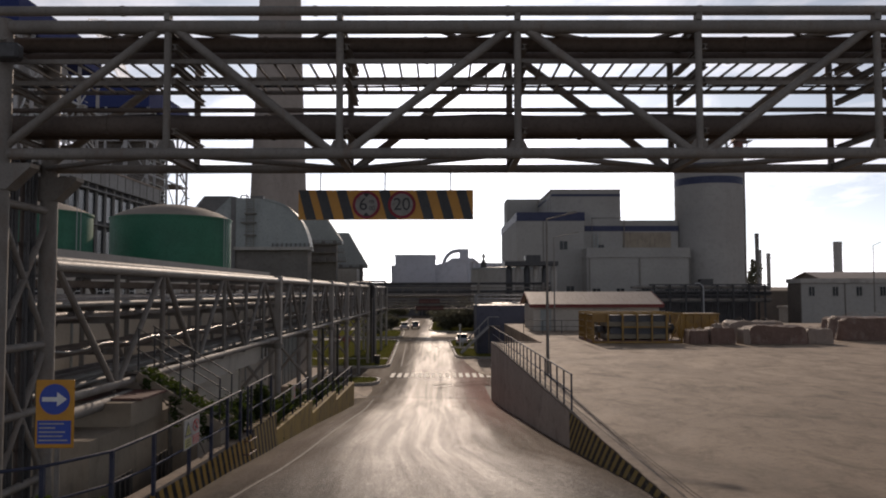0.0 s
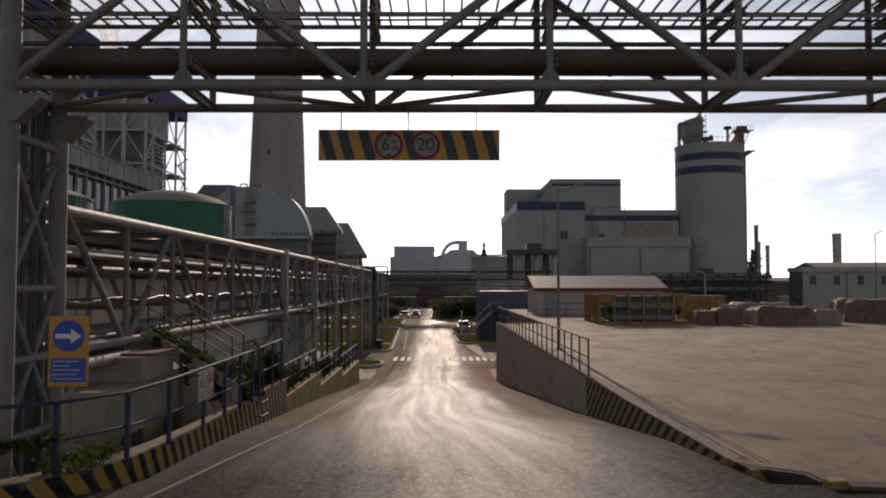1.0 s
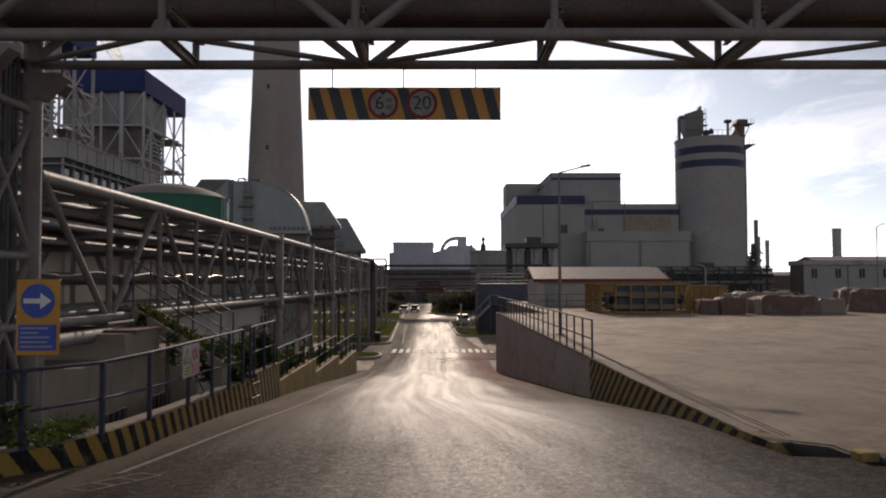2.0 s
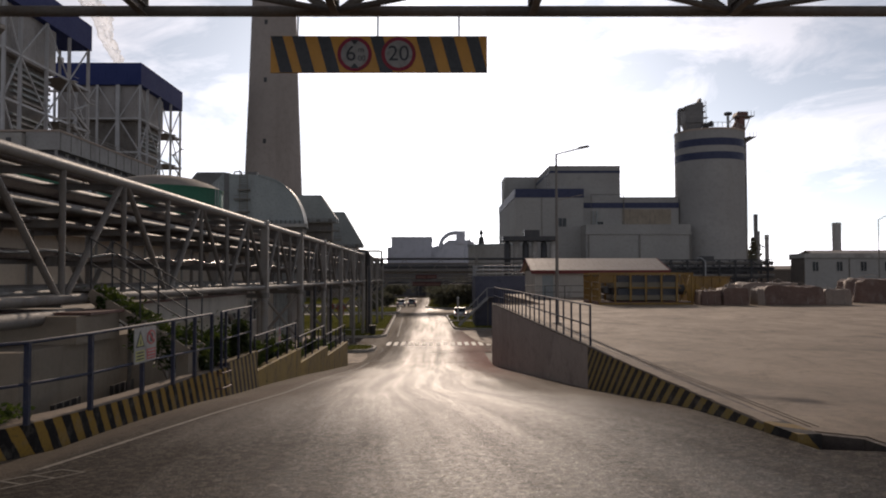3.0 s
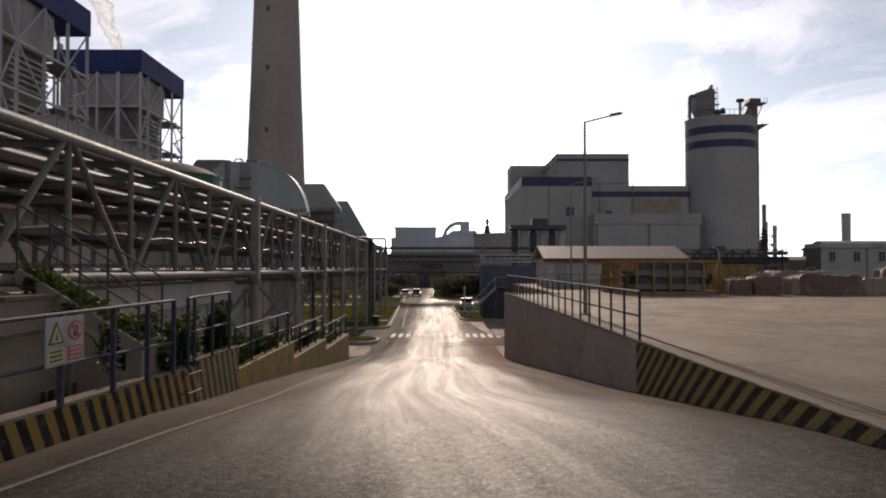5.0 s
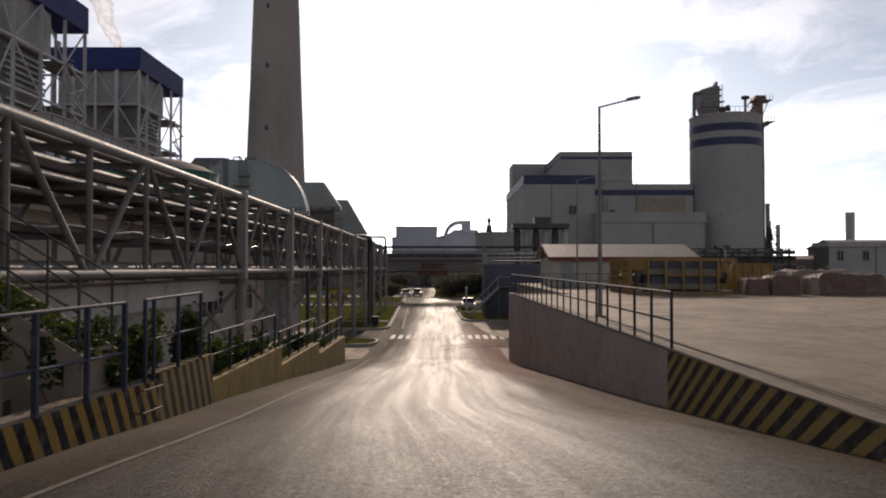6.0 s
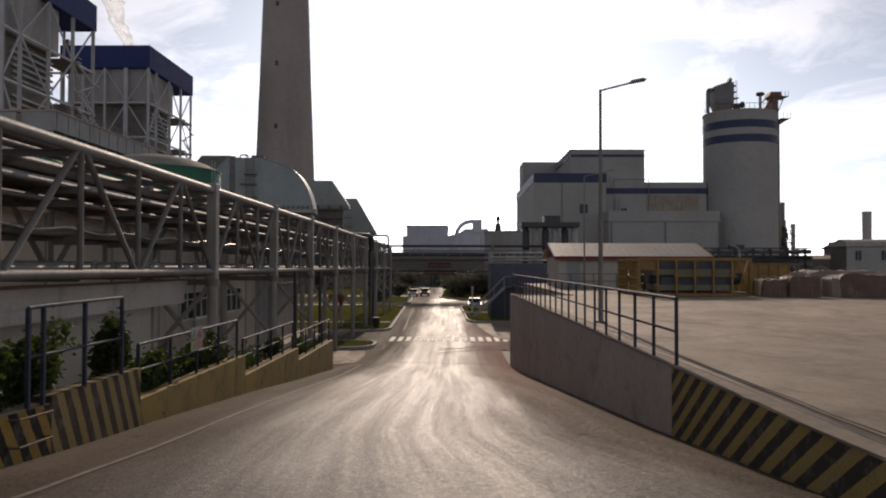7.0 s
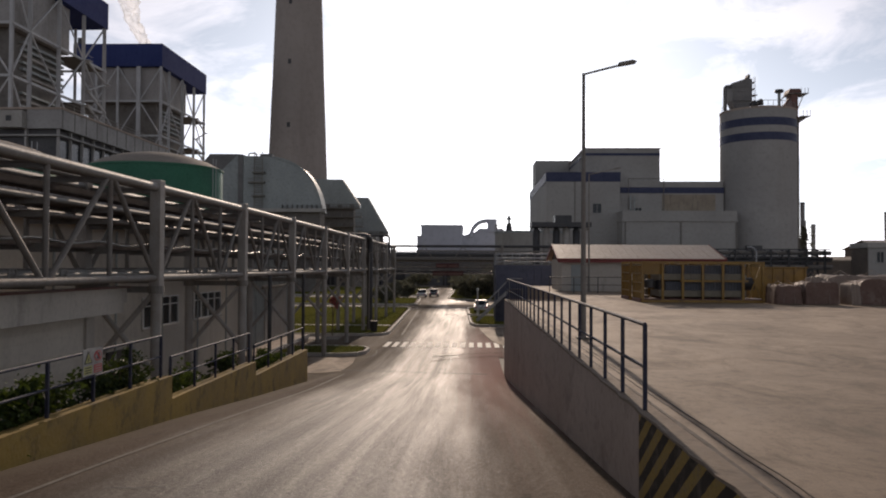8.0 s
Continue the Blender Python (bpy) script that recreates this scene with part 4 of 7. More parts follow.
for i, x in enumerate(NODES):
    for z in (ZB, ZT):
        part("cross_beam", ibeam((x, YF, z), (x, YB, z), 0.12, 0.16), M_STEEL, bridge)
    for z in (6.53, 7.42, 7.7, 8.02):
        part("pipe_support", ibeam((x + 0.12, YF, z), (x + 0.12, YB, z), 0.09, 0.1, 0.012), M_STEEL, bridge)
    if i < 6:
        for z in (ZB, ZT):
            a, c = (YF, YB) if i % 2 else (YB, YF)
            member("plan_brace", (x, a, z), (NODES[i + 1], c, z), 0.05, bridge)
            if z == ZT:
                member("plan_brace", ((x + NODES[i + 1]) / 2, c, z), (NODES[i + 1], a, z), 0.04, bridge)
        part("gusset", prism([(x - 0.22, ZB), (x + 0.22, ZB), (x + 0.1, ZB + 0.24), (x - 0.1, ZB + 0.24)], "y", YF - 0.01, YF + 0.01), M_STEEL, bridge)
for x in (-8.1, 10.35):
    for y in (YF, YB):
        base = LOW if x < 0 else -0.1
        part("column", rod((x, y, base), (x, y, 8.5 if y == YF else 8.2), 0.165, 18), M_STEEL, bridge, smooth=True)
        part("bracket", prism([(x - 0.2, 5.5), (x + 0.2, 5.5), (x + 0.6, 5.88), (x + 0.6, 5.95), (x - 0.4, 5.95), (x - 0.4, 5.88)], "y", y - 0.17, y + 0.17), M_STEEL, bridge)
    for z in (5.3, 2.72, 1.5, 0.2, -2.6):
        if x < 0 or z > 0:
            member("tie", (x, YF, z), (x, YB, z), 0.075, bridge)
    for z0, z1 in ((2.72, 5.2), (0.2, 2.72), (-2.6, 0.2)):
        if x < 0 or z0 > 0:
            member("column_brace", (x, YF, z0), (x, YB, z1), 0.06, bridge)
            member("column_brace", (x, YB, z0), (x, YF, z1), 0.06, bridge)


def long_pipe(name, pts, r, mat_, label, bend=0.3, n=12, flange=0):
    p = thing(name, label, "pipe", "pipes on the steel racks", at=pts[0])
    part("run", tube(pts, r, n, bend), mat_, p, smooth=True)
    if flange:
        a, c = Vector(pts[0]), Vector(pts[-1])
        d = (c - a).normalized()
        for i in range(1, flange):
            m = a + (c - a) * i / flange
            if len(pts) == 2:
                part("joint", rod(m - d * 0.03, m + d * 0.03, r * 1.12, n), mat_, p)
    return p


for y, z, r, m, lab in ((13.05, 6.76, 0.18, M_PIPEB, "thick brown insulated pipe lying in the bridge truss"), (13.62, 6.76, 0.15, M_PIPEB, "thick brown insulated pipe lying in the bridge truss"),
                        (12.9, 8.21, 0.135, M_PIPEB, "large brown insulated pipe on top of the bridge"), (13.7, 8.2, 0.11, M_PIPEB, "large brown insulated pipe on top of the bridge")):
    long_pipe("pipe", [(-9.4, y, z), (10.9, y, z)], r, m, lab, flange=7)
long_pipe("pipe", [(-9.4, 13.3, 7.1), (10.9, 13.3, 7.1)], 0.045, M_PIPEB, "thin brown pipe above the thick ones in the bridge truss", flange=7)
long_pipe("cable", [(-9.0 + 0.4 * k, 13.3, 7.0 - 0.045 * abs(math.sin(k * 0.4))) for k in range(50)], 0.035, M_DARK, "dark cable sagging under the thin bridge pipe", bend=0.0, n=6)
long_pipe("pipe", [(-9.4, YF, 8.66), (10.9, YF, 8.66)], 0.085, M_STEEL, "grey pipe on saddles above the bridge chord", flange=6)
for x in NODES:
    part("saddle", box(x - 0.05, x + 0.05, YF - 0.09, YF + 0.09, 8.48, 8.6), M_STEEL, bridge)


def cable_ladder(x0, x1, y0, y1, z, label):
    t = thing("cable_ladder", label, "cable tray", "cable ladders", at=(x0, y0, z))
    for y in (y0, y1):
        part("side_rail", box(x0, x1, y - 0.012, y + 0.012, z - 0.04, z + 0.04), M_STEEL, t)
    k = int((x1 - x0) / 0.32)
    for i in range(k):
        x = x0 + 0.15 + i * 0.32
        part("rung", box(x - 0.018, x + 0.018, y0, y1, z - 0.03, z), M_STEEL, t)
    return t


cable_ladder(-9.0, 10.6, 12.6, 13.8, 7.82, "grey steel cable ladder in the bridge truss")
cable_ladder(-9.0, 10.6, 12.95, 13.65, 7.52, "grey steel cable ladder in the bridge truss")
for y, z, r in ((12.66, 7.845, 0.024), (12.72, 7.845, 0.024), (13.02, 7.545, 0.024), (13.3, 7.545, 0.02)):
    long_pipe("cable", [(-9.0 + 0.6 * k, y + 0.025 * math.sin(k * 1.3 + y * 7), z) for k in range(33)], r, M_DARK, "dark cable lying along the bridge cable ladder", bend=0.0, n=6)
fl = thing("floodlight", "grey steel floodlight on the bridge column", "floodlight", at=(-7.85, 12.1, 7.85))
part("housing", box(-8.05, -7.62, 11.95, 12.2, 7.68, 7.98, 0.05), M_DARK, fl)
part("stirrup", tube([(-8.1, 12.25, 8.1), (-7.85, 12.1, 8.08), (-7.85, 12.1, 7.9)], 0.025, 6), M_STEEL, fl)
cdt = thing("cable_conduit", "dark plastic conduit running down the bridge columns", "conduit", at=(-8.2, 13.2, LOW))
for y, x, r in ((12.85, -8.15, 0.05), (13.05, -8.2, 0.09), (13.35, -8.1, 0.05), (13.5, -8.25, 0.07), (13.7, -8.15, 0.05), (13.9, -8.3, 0.08)):
    part("conduit", rod((x, y, LOW), (x, y, 6.2), r, 8), M_DARK if r != 0.07 else M_PIPEB, cdt, smooth=True)
for z in (-1.5, 0.8, 3.2, 4.6):
    part("clamp_rail", box(-8.36, -8.3, 12.6, 14.0, z, z + 0.06), M_STEEL, cdt)


# ---- lettering and signs ----
def letters(text, size, at, material, parent, name="lettering", face=1, depth=0.004):
    """Raised flat lettering facing -y, centred at the point."""
    cu = bpy.data.curves.new(name, "FONT")
    cu.body, cu.size, cu.align_x, cu.align_y, cu.extrude = text, size, "CENTER", "CENTER", depth
    tmp = new(name, cu)
    me = bpy.data.meshes.new_from_object(tmp.evaluated_get(bpy.context.evaluated_depsgraph_get()))
    bpy.data.objects.remove(tmp)
    me.materials.append(material)
    me.transform(Matrix.Translation(Vector(at) - ORIGIN[parent.name]) @ Euler((radians(90), 0, 0)).to_matrix().to_4x4())
    ob = new(name, me)
    ob.parent = parent
    ORIGIN[ob.name] = ORIGIN[parent.name]
    return ob


def disc(c, r, t, n=40):
    return rod((c[0], c[1], c[2]), (c[0], c[1] - t, c[2]), r, n)


def ring(c, r0, r1, t, n=40):
    b = bmesh.new()
    secs = []
    for i in range(n):
        a = 2 * math.pi * i / n
        secs.append([b.verts.new((c[0] + r * math.cos(a), c[1] - d, c[2] + r * math.sin(a))) for r, d in ((r0, 0), (r1, 0), (r1, t), (r0, t))])
    for i in range(n):
        A, B = secs[i], secs[(i + 1) % n]
        for k in range(4):
            b.faces.new((A[k], A[(k + 1) % 4], B[(k + 1) % 4], B[k]))
    return b


hs = thing("height_limit_sign", "long yellow and black striped hanging board with two round limit signs", "sign", at=(-1.5, 14.04, 5.41))
SX0, SX1, SZ0, SZ1, SY = -3.2, 0.2, 5.12, 5.7, 14.06
part("board", box(SX0, SX1, SY - 0.02, SY + 0.02, SZ0, SZ1), M_SIGNY, hs)
for x in [SX0 - 0.01, SX0 + 0.335, SX0 + 0.73, SX0 + 1.56, SX0 + 2.28, SX0 + 2.67, SX0 + 3.06]:
    a0, a1 = x, x + 0.2
    sl = 0.16
    poly = [(min(max(px, SX0 + 0.002), SX1 - 0.002), pz) for px, pz in ((a0 + sl * 0.0, SZ1 - 0.002), (a1, SZ1 - 0.002), (a1 + sl, SZ0 + 0.002), (a0 + sl, SZ0 + 0.002))]
    part("black_stripe", prism(poly, "y", SY - 0.026, SY - 0.021), M_SIGNK, hs)
for cx, tx in ((-1.88, "6"), (-1.19, "20")):
    part("round_face", disc((cx, SY - 0.027, 5.41), 0.23, 0.004), M_SIGNF, hs, "dull white round sign face")
    part("red_ring", ring((cx, SY - 0.027, 5.41), 0.215, 0.27, 0.007), M_SIGNRD, hs, "red ring of a limit sign")
    letters(tx, 0.34, (cx - (0.06 if tx == "6" else 0), SY - 0.034, 5.41), M_SIGNK, hs)
letters("m", 0.13, (-1.78, SY - 0.034, 5.48), M_SIGNK, hs)
letters("00", 0.12, (-1.77, SY - 0.034, 5.34), M_SIGNK, hs)
for dz in (0.225, -0.225):
    s = 1 if dz > 0 else -1
    part("height_triangle", prism([(-1.95, 5.41 + dz), (-1.81, 5.41 + dz), (-1.88, 5.41 + dz - s * 0.08)], "y", SY - 0.04, SY - 0.035), M_SIGNK, hs)
for x in (-2.78, -1.52, -0.24):
    part("hanger", rod((x, SY, SZ1), (x, SY + 0.05, 6.06), 0.012, 6), M_STEEL, hs)

ar = thing("arrow_sign", "yellow post sign with white arrow on blue disc and text plate", "sign", at=(-6.72, 11.6, 0))
AX, AY = -6.66, 11.6
part("post", rod((AX + 0.02, AY + 0.06, -0.05), (AX + 0.02, AY + 0.06, 2.25), 0.04, 10), M_STEEL, ar, "grey steel post", smooth=True)
part("plate", box(AX - 0.31, AX + 0.31, AY - 0.015, AY + 0.015, 1.22, 2.31, 0.008), M_SIGNY, ar, "yellow backing plate")
part("blue_disc", disc((AX, AY - 0.018, 2.0), 0.245, 0.004), M_SIGNB, ar, "blue disc")
part("white_arrow", prism([(AX - 0.2, 1.965), (AX + 0.04, 1.965), (AX + 0.04, 1.885), (AX + 0.2, 2.0), (AX + 0.04, 2.115), (AX + 0.04, 2.035), (AX - 0.2, 2.035)], "y", AY - 0.03, AY - 0.024), M_SIGNW, ar, "white arrow")
part("text_plate", box(AX - 0.27, AX + 0.27, AY - 0.024, AY - 0.018, 1.29, 1.66), M_SIGNB, ar, "blue text plate")
for i in range(5):
    w = (0.4, 0.26, 0.42, 0.38, 0.46)[i]
    part("text_bar", box(AX - 0.24, AX - 0.24 + w, AY - 0.029, AY - 0.025, 1.6 - i * 0.066, 1.62 - i * 0.066), M_DULLW, ar)


def warning_panel(y0, y1, z0, z1, x, label):
    w = thing("warning_sign", label, "sign", "warning signs on the railing", at=(x, y0, z0))
    t = 0.006
    h = z1 - z0
    part("plate", box(x - 0.012, x, y0, y1, z0, z1), M_DULLW, w, "white plate")
    ym = (y0 + y1) / 2
    def yz(poly, d0, d1, m, nm):
        part(nm, prism(poly, "x", x + d0, x + d1), m, w)
    a = y0 + (ym - y0) * 0.5
    hw = (ym - y0) * 0.4
    yz([(a - hw, z0 + 0.45 * h), (a + hw, z0 + 0.45 * h), (a, z0 + 0.93 * h)], 0.001, 0.004, M_SIGNK, "black_triangle")
    yz([(a - hw * 0.7, z0 + 0.49 * h), (a + hw * 0.7, z0 + 0.49 * h), (a, z0 + 0.83 * h)], 0.005, 0.008, M_SIGNPY, "yellow_triangle")
    yz([(a - hw * 0.18, z0 + 0.53 * h), (a + hw * 0.18, z0 + 0.53 * h), (a, z0 + 0.72 * h)], 0.009, 0.011, M_SIGNK, "symbol")
    yz([(a - hw, z0 + 0.06 * h), (a + hw, z0 + 0.06 * h), (a + hw, z0 + 0.36 * h), (a - hw, z0 + 0.36 * h)], 0.001, 0.004, M_SIGNPY, "yellow_text_field")
    for i in range(3):
        yz([(a - hw * 0.8, z0 + (0.1 + i * 0.09) * h), (a + hw * 0.8, z0 + (0.1 + i * 0.09) * h), (a + hw * 0.8, z0 + (0.14 + i * 0.09) * h), (a - hw * 0.8, z0 + (0.14 + i * 0.09) * h)], 0.005, 0.007, M_SIGNK, "text_bar")
    c = ym + (y1 - ym) * 0.5
    rr = (y1 - ym) * 0.4
    pts = [(c + rr * math.cos(k * math.pi / 16), z0 + 0.68 * h + rr * 0.62 * math.sin(k * math.pi / 16)) for k in range(32)]
    yz(pts, 0.001, 0.004, M_SIGNR, "red_ring")
    yz([(c + (p - c) * 0.78, z0 + 0.68 * h + (q - z0 - 0.68 * h) * 0.78) for p, q in pts], 0.005, 0.008, M_DULLW, "white_disc")
    yz([(c - rr * 0.3, z0 + 0.56 * h), (c + rr * 0.3, z0 + 0.56 * h), (c + rr * 0.35, z0 + 0.78 * h), (c - rr * 0.2, z0 + 0.8 * h)], 0.009, 0.011, M_SIGNK, "symbol")
    yz([(c - rr * 0.7, z0 + 0.81 * h), (c - rr * 0.5, z0 + 0.86 * h), (c + rr * 0.7, z0 + 0.55 * h), (c + rr * 0.5, z0 + 0.5 * h)], 0.012, 0.014, M_SIGNR, "red_slash")
    yz([(c - rr, z0 + 0.06 * h), (c + rr, z0 + 0.06 * h), (c + rr, z0 + 0.36 * h), (c - rr, z0 + 0.36 * h)], 0.001, 0.004, M_SIGNR, "red_text_field")
    for i in range(3):
        yz([(c - rr * 0.8, z0 + (0.1 + i * 0.09) * h), (c + rr * 0.8, z0 + (0.1 + i * 0.09) * h), (c + rr * 0.8, z0 + (0.14 + i * 0.09) * h), (c - rr * 0.8, z0 + (0.14 + i * 0.09) * h)], 0.005, 0.007, M_DULLW, "text_bar")


warning_panel(15.35, 16.4, 0.42, 1.04, -5.77, "white warning sign with yellow triangle and red ring on railing")
warning_panel(28.05, 28.85, -0.26, 0.26, -5.92, "small white warning sign on the lower railing")

# ---- long pipe rack beside the road ----
RX, RXB, RZB, RZT = -8.4, -10.7, 1.47, 4.27
rack = thing("pipe_rack", "long grey tubular steel pipe rack on columns beside the road", "pipe rack", at=(RX, 40, LOW))
RN = [15.0, 18.26] + [18.26 + 3.24 * i for i in range(1, 6)]
COLS = [37.7, 47.0, 56.4, 66.0, 75.6, 85.2, 94.8, 104.4, 114.0]
for a, c in zip(COLS, COLS[1:]):
    RN += [a + (c - a) * i / 3 for i in range(3)]
RN.append(COLS[-1])
for x in (RX, RXB):
    for a, c in zip([15.0] + COLS, COLS):
        member("top_chord", (x, a, RZT), (x, c, RZT), 0.125, rack, M_CHORD, n=14)
        member("bottom_chord", (x, a, RZB), (x, c, RZB), 0.11, rack, n=12)
    for i, y in enumerate(RN):
        if all(abs(y - c) > 0.1 for c in COLS):
            member("vertical", (x, y, RZB), (x, y, RZT), 0.07, rack)
        if i + 1 < len(RN):
            y2 = RN[i + 1]
            lo_first = i % 2 == 1
            p, q = ((y + 0.12, RZB), (y2 - 0.12, RZT)) if lo_first else ((y + 0.12, RZT), (y2 - 0.12, RZB))
            member("diagonal", (x, p[0], p[1]), (x, q[0], q[1]), 0.075 if y < 60 else 0.07, rack, n=8)
for i, y in enumerate(RN):
    for z in (RZB, 2.38, 3.14, 3.44, RZT):
        part("cross_beam", ibeam((RX, y, z - 0.1), (RXB, y, z - 0.1), 0.12, 0.16), M_STEEL, rack)
for y in COLS:
    for x in (RX, RXB):
        part("column", box(x - 0.17, x + 0.17, y - 0.19, y + 0.19, 1.2, 4.5, 0.02), M_LEG, rack)
        part("column_leg", rod((x, y, LOW), (x, y, 1.0), 0.16, 14), M_LEG, rack, smooth=True)
        part("sleeve", rod((x, y, 0.98), (x, y, 1.22), 0.24, 14), M_STEEL, rack)
    member("frame_brace", (RX, y, 1.1), (RXB, y, -1.6), 0.085, rack, M_LEG)
    member("frame_brace", (RXB, y, 1.1), (RX, y, -1.6), 0.085, rack, M_LEG)
    part("frame_tie", ibeam((RX, y, 1.1), (RXB, y, 1.1), 0.16, 0.2), M_STEEL, rack)

for x, z, r, m in ((-8.75, 1.6, 0.06, M_PIPE), (-8.95, 1.6, 0.05, M_PIPE), (-9.2, 1.65, 0.09, M_PIPE), (-9.5, 1.66, 0.11, M_PIPER), (-9.85, 1.62, 0.07, M_PIPE), (-10.2, 1.64, 0.1, M_PIPER),
                   (-9.1, 3.12, 0.06, M_PIPER), (-9.4, 3.16, 0.1, M_PIPER), (-9.8, 3.19, 0.13, M_PIPER), (-10.25, 3.15, 0.09, M_PIPE),
                   (-8.75, 3.44, 0.07, M_PIPE), (-9.1, 3.5, 0.13, M_PIPER), (-9.55, 3.52, 0.16, M_PIPER), (-10.1, 3.5, 0.13, M_PIPER),
                   (-8.95, 4.42, 0.09, M_PIPE), (-9.5, 4.45, 0.12, M_PIPER), (-10.1, 4.42, 0.1, M_PIPE)):
    lab = "bright metal-clad pipe on the rack" if m is M_PIPE else "brown insulated pipe on the rack"
    long_pipe("pipe", [(x, 14.6, z), (x, 114, z)], r, m, lab, flange=12)
for x0, x1, z in ((-10.6, -9.7, 3.85), (-9.35, -8.72, 2.31)):
    ct = thing("cable_tray", "dark cable tray filled with cables along the rack", "cable tray", "cable trays on the rack", at=(x0, 15, z))
    part("trough", box(x0, x1, 14.8, 114, z - 0.02, z + 0.01), M_PIPEB, ct)
    for x in (x0, x1):
        part("side_rail", box(x - 0.015, x + 0.015, 14.8, 114, z + 0.012, z + 0.17), M_PIPEB, ct)
    for k in range(5):
        xx = x0 + 0.1 + (x1 - x0 - 0.2) * k / 4
        part("cable", tube([(xx + 0.03 * math.sin(k + j * 1.7), 14.8 + j * 2.48, z + 0.06 + 0.015 * math.sin(j * 2.1 + k)) for j in range(41)], 0.035, 6), M_DARK if k % 2 else M_PIPEB, ct)
# sagging cable bundle that hangs in waves along the rack
long_pipe("cable_bundle", [(-8.62, 14.8 + 0.4 * i, 2.44 + 0.045 * math.cos((0.4 * i - 3.4) * 2 * math.pi / 3.24 * 1.0)) for i in range(150)], 0.03, M_CABLE, "pale cable bundle sagging between the rack verticals", bend=0.0, n=8)
long_pipe("pipe", [(-8.35, 14.9, 1.12), (-8.35, 19.2, 1.12), (-8.9, 20.2, 1.0), (-9.6, 20.4, 0.9)], 0.15, M_STEEL, "large grey pipe under the rack bending to the wall", bend=0.6, n=16)
for y in (28.0, 41.0, 52.0):
    for k in range(5):
        yy = y + k * 1.1
        long_pipe("pipe_bend", [(-8.65, yy, 1.55), (-8.65, yy, 1.7 + 0.03 * (k % 3)), (-8.65, yy + 0.3, 1.7 + 0.03 * (k % 3)), (-8.65, yy + 0.3, 1.55)], 0.025, M_PIPE, "small bright pipe loop on the rack", bend=0.12, n=8)
# black riser pipes
long_pipe("pipe", [(-10.0, 84.5, 4.55), (-8.7, 85.6, 4.6), (-8.0, 86.4, 4.55), (-8.0, 86.6, 3.6), (-8.0, 86.6, LOW)], 0.26, M_DARK, "thick black riser pipe standing by the rack", bend=0.7, n=16)
long_pipe("pipe", [(-10, 96, 5.0), (-7.2, 96.0, 5.0), (-7.2, 96, 3.2)], 0.12, M_DARK, "dark pipe arch above the rack", bend=0.3)
for y, x in ((50.5, -8.1), (58.2, -8.15)):
    long_pipe("pipe", [(x, y, 1.4), (x, y, LOW)], 0.09, M_DARK, "thin dark pipe dropping to the ground", n=10)

# ---- annex with flat roof behind the rack ----
annex = thing("annex_building", "low cream annex with overhanging parapet and roller doors", "building", at=(-12, 28, LOW))
part("wall", box(-13.0, -10.0, 22.81, 37.0, LOW, 0.72), M_CREAM, annex)
part("roof_slab", box(-13.0, -9.1, 22.81, 37.2, 0.72, 1.0), M_CREAM, annex)
part("parapet", box(-9.32, -9.1, 22.81, 37.2, 1.004, 1.16), M_CREAM, annex)
part("coping", box(-9.4, -9.02, 22.8, 37.25, 1.164, 1.22), M_RUST, annex, "brown coping tiles")
part("soffit_beam", box(-9.5, -9.12, 22.82, 37.0, 0.42, 0.716), M_CREAM, annex)
for y0, y1 in ((30.0, 36.2), (23.4, 28.6)):
    dr = part("roller_door", box(-9.99, -9.93, y0, y1, LOW, 0.45), M_CREAM, annex, "white roller door")
    for i in range(18):
        z = LOW + 0.25 + i * 0.25
        part("slat", box(-9.93, -9.915, y0 + 0.05, y1 - 0.05, z, z + 0.243), M_WALLB, dr)
    for yy in (y0 - 0.2, y1):
        part("door_jamb", box(-10.0, -9.85, yy, yy + 0.2, LOW, 0.55), M_CREAM, annex)
# stair block nearer the bridge
block = thing("stair_block", "cream rendered concrete block with brown coping below the rack", "building", at=(-8.6, 17, LOW))
part("body", box(-13.0, -7.75, 15.4, 22.8, LOW, 0.62), M_BLOCK, block)
part("ledge", box(-13.0, -7.6, 17.2, 19.3, 0.62, 1.16), M_BLOCK, block)
part("coping", box(-13.0, -7.5, 17.6, 19.35, 1.164, 1.22), M_RUST, block, "brown coping tiles")
for y0, y1 in ((16.5, 17.7), (19.2, 20.5)):
    part("dark_opening", box(-7.746, -7.72, y0, y1, -2.2, -0.45), M_DARK, block, "dark low window opening")
    for k in range(4):
        part("window_bar", box(-7.718, -7.69, y0 + 0.1 + k * 0.3, y0 + 0.14 + k * 0.3, -2.2, -0.45), M_STEEL, block)

stair = thing("outdoor_stair", "steel outdoor stair with handrails overgrown with vines", "stair", at=(-7.2, 20, LOW))
TX0, TZ0, TX1, TZ1, TYA, TYB = -8.3, 1.64, -6.12, 0.32, 19.35, 20.5
for y in (TYA, TYB):
    part("stringer", beam((TX0, y, TZ0 - 0.08), (TX1, y, TZ1 - 0.08), 0.06, 0.24), M_BLOCK, stair, "rusty steel stringer")
    for dz in (1.16, 0.62):
        part("handrail", tube([(TX0, y, TZ0 + dz), (TX1, y, TZ1 + dz)], 0.017, 8), M_DARK, stair, smooth=True)
    for f in (0.02, 0.52, 0.99):
        x, z = TX0 + (TX1 - TX0) * f, TZ0 + (TZ1 - TZ0) * f
        part("baluster", rod((x, y, z - 0.1), (x, y, z + 1.17), 0.022, 8), M_DARK, stair)
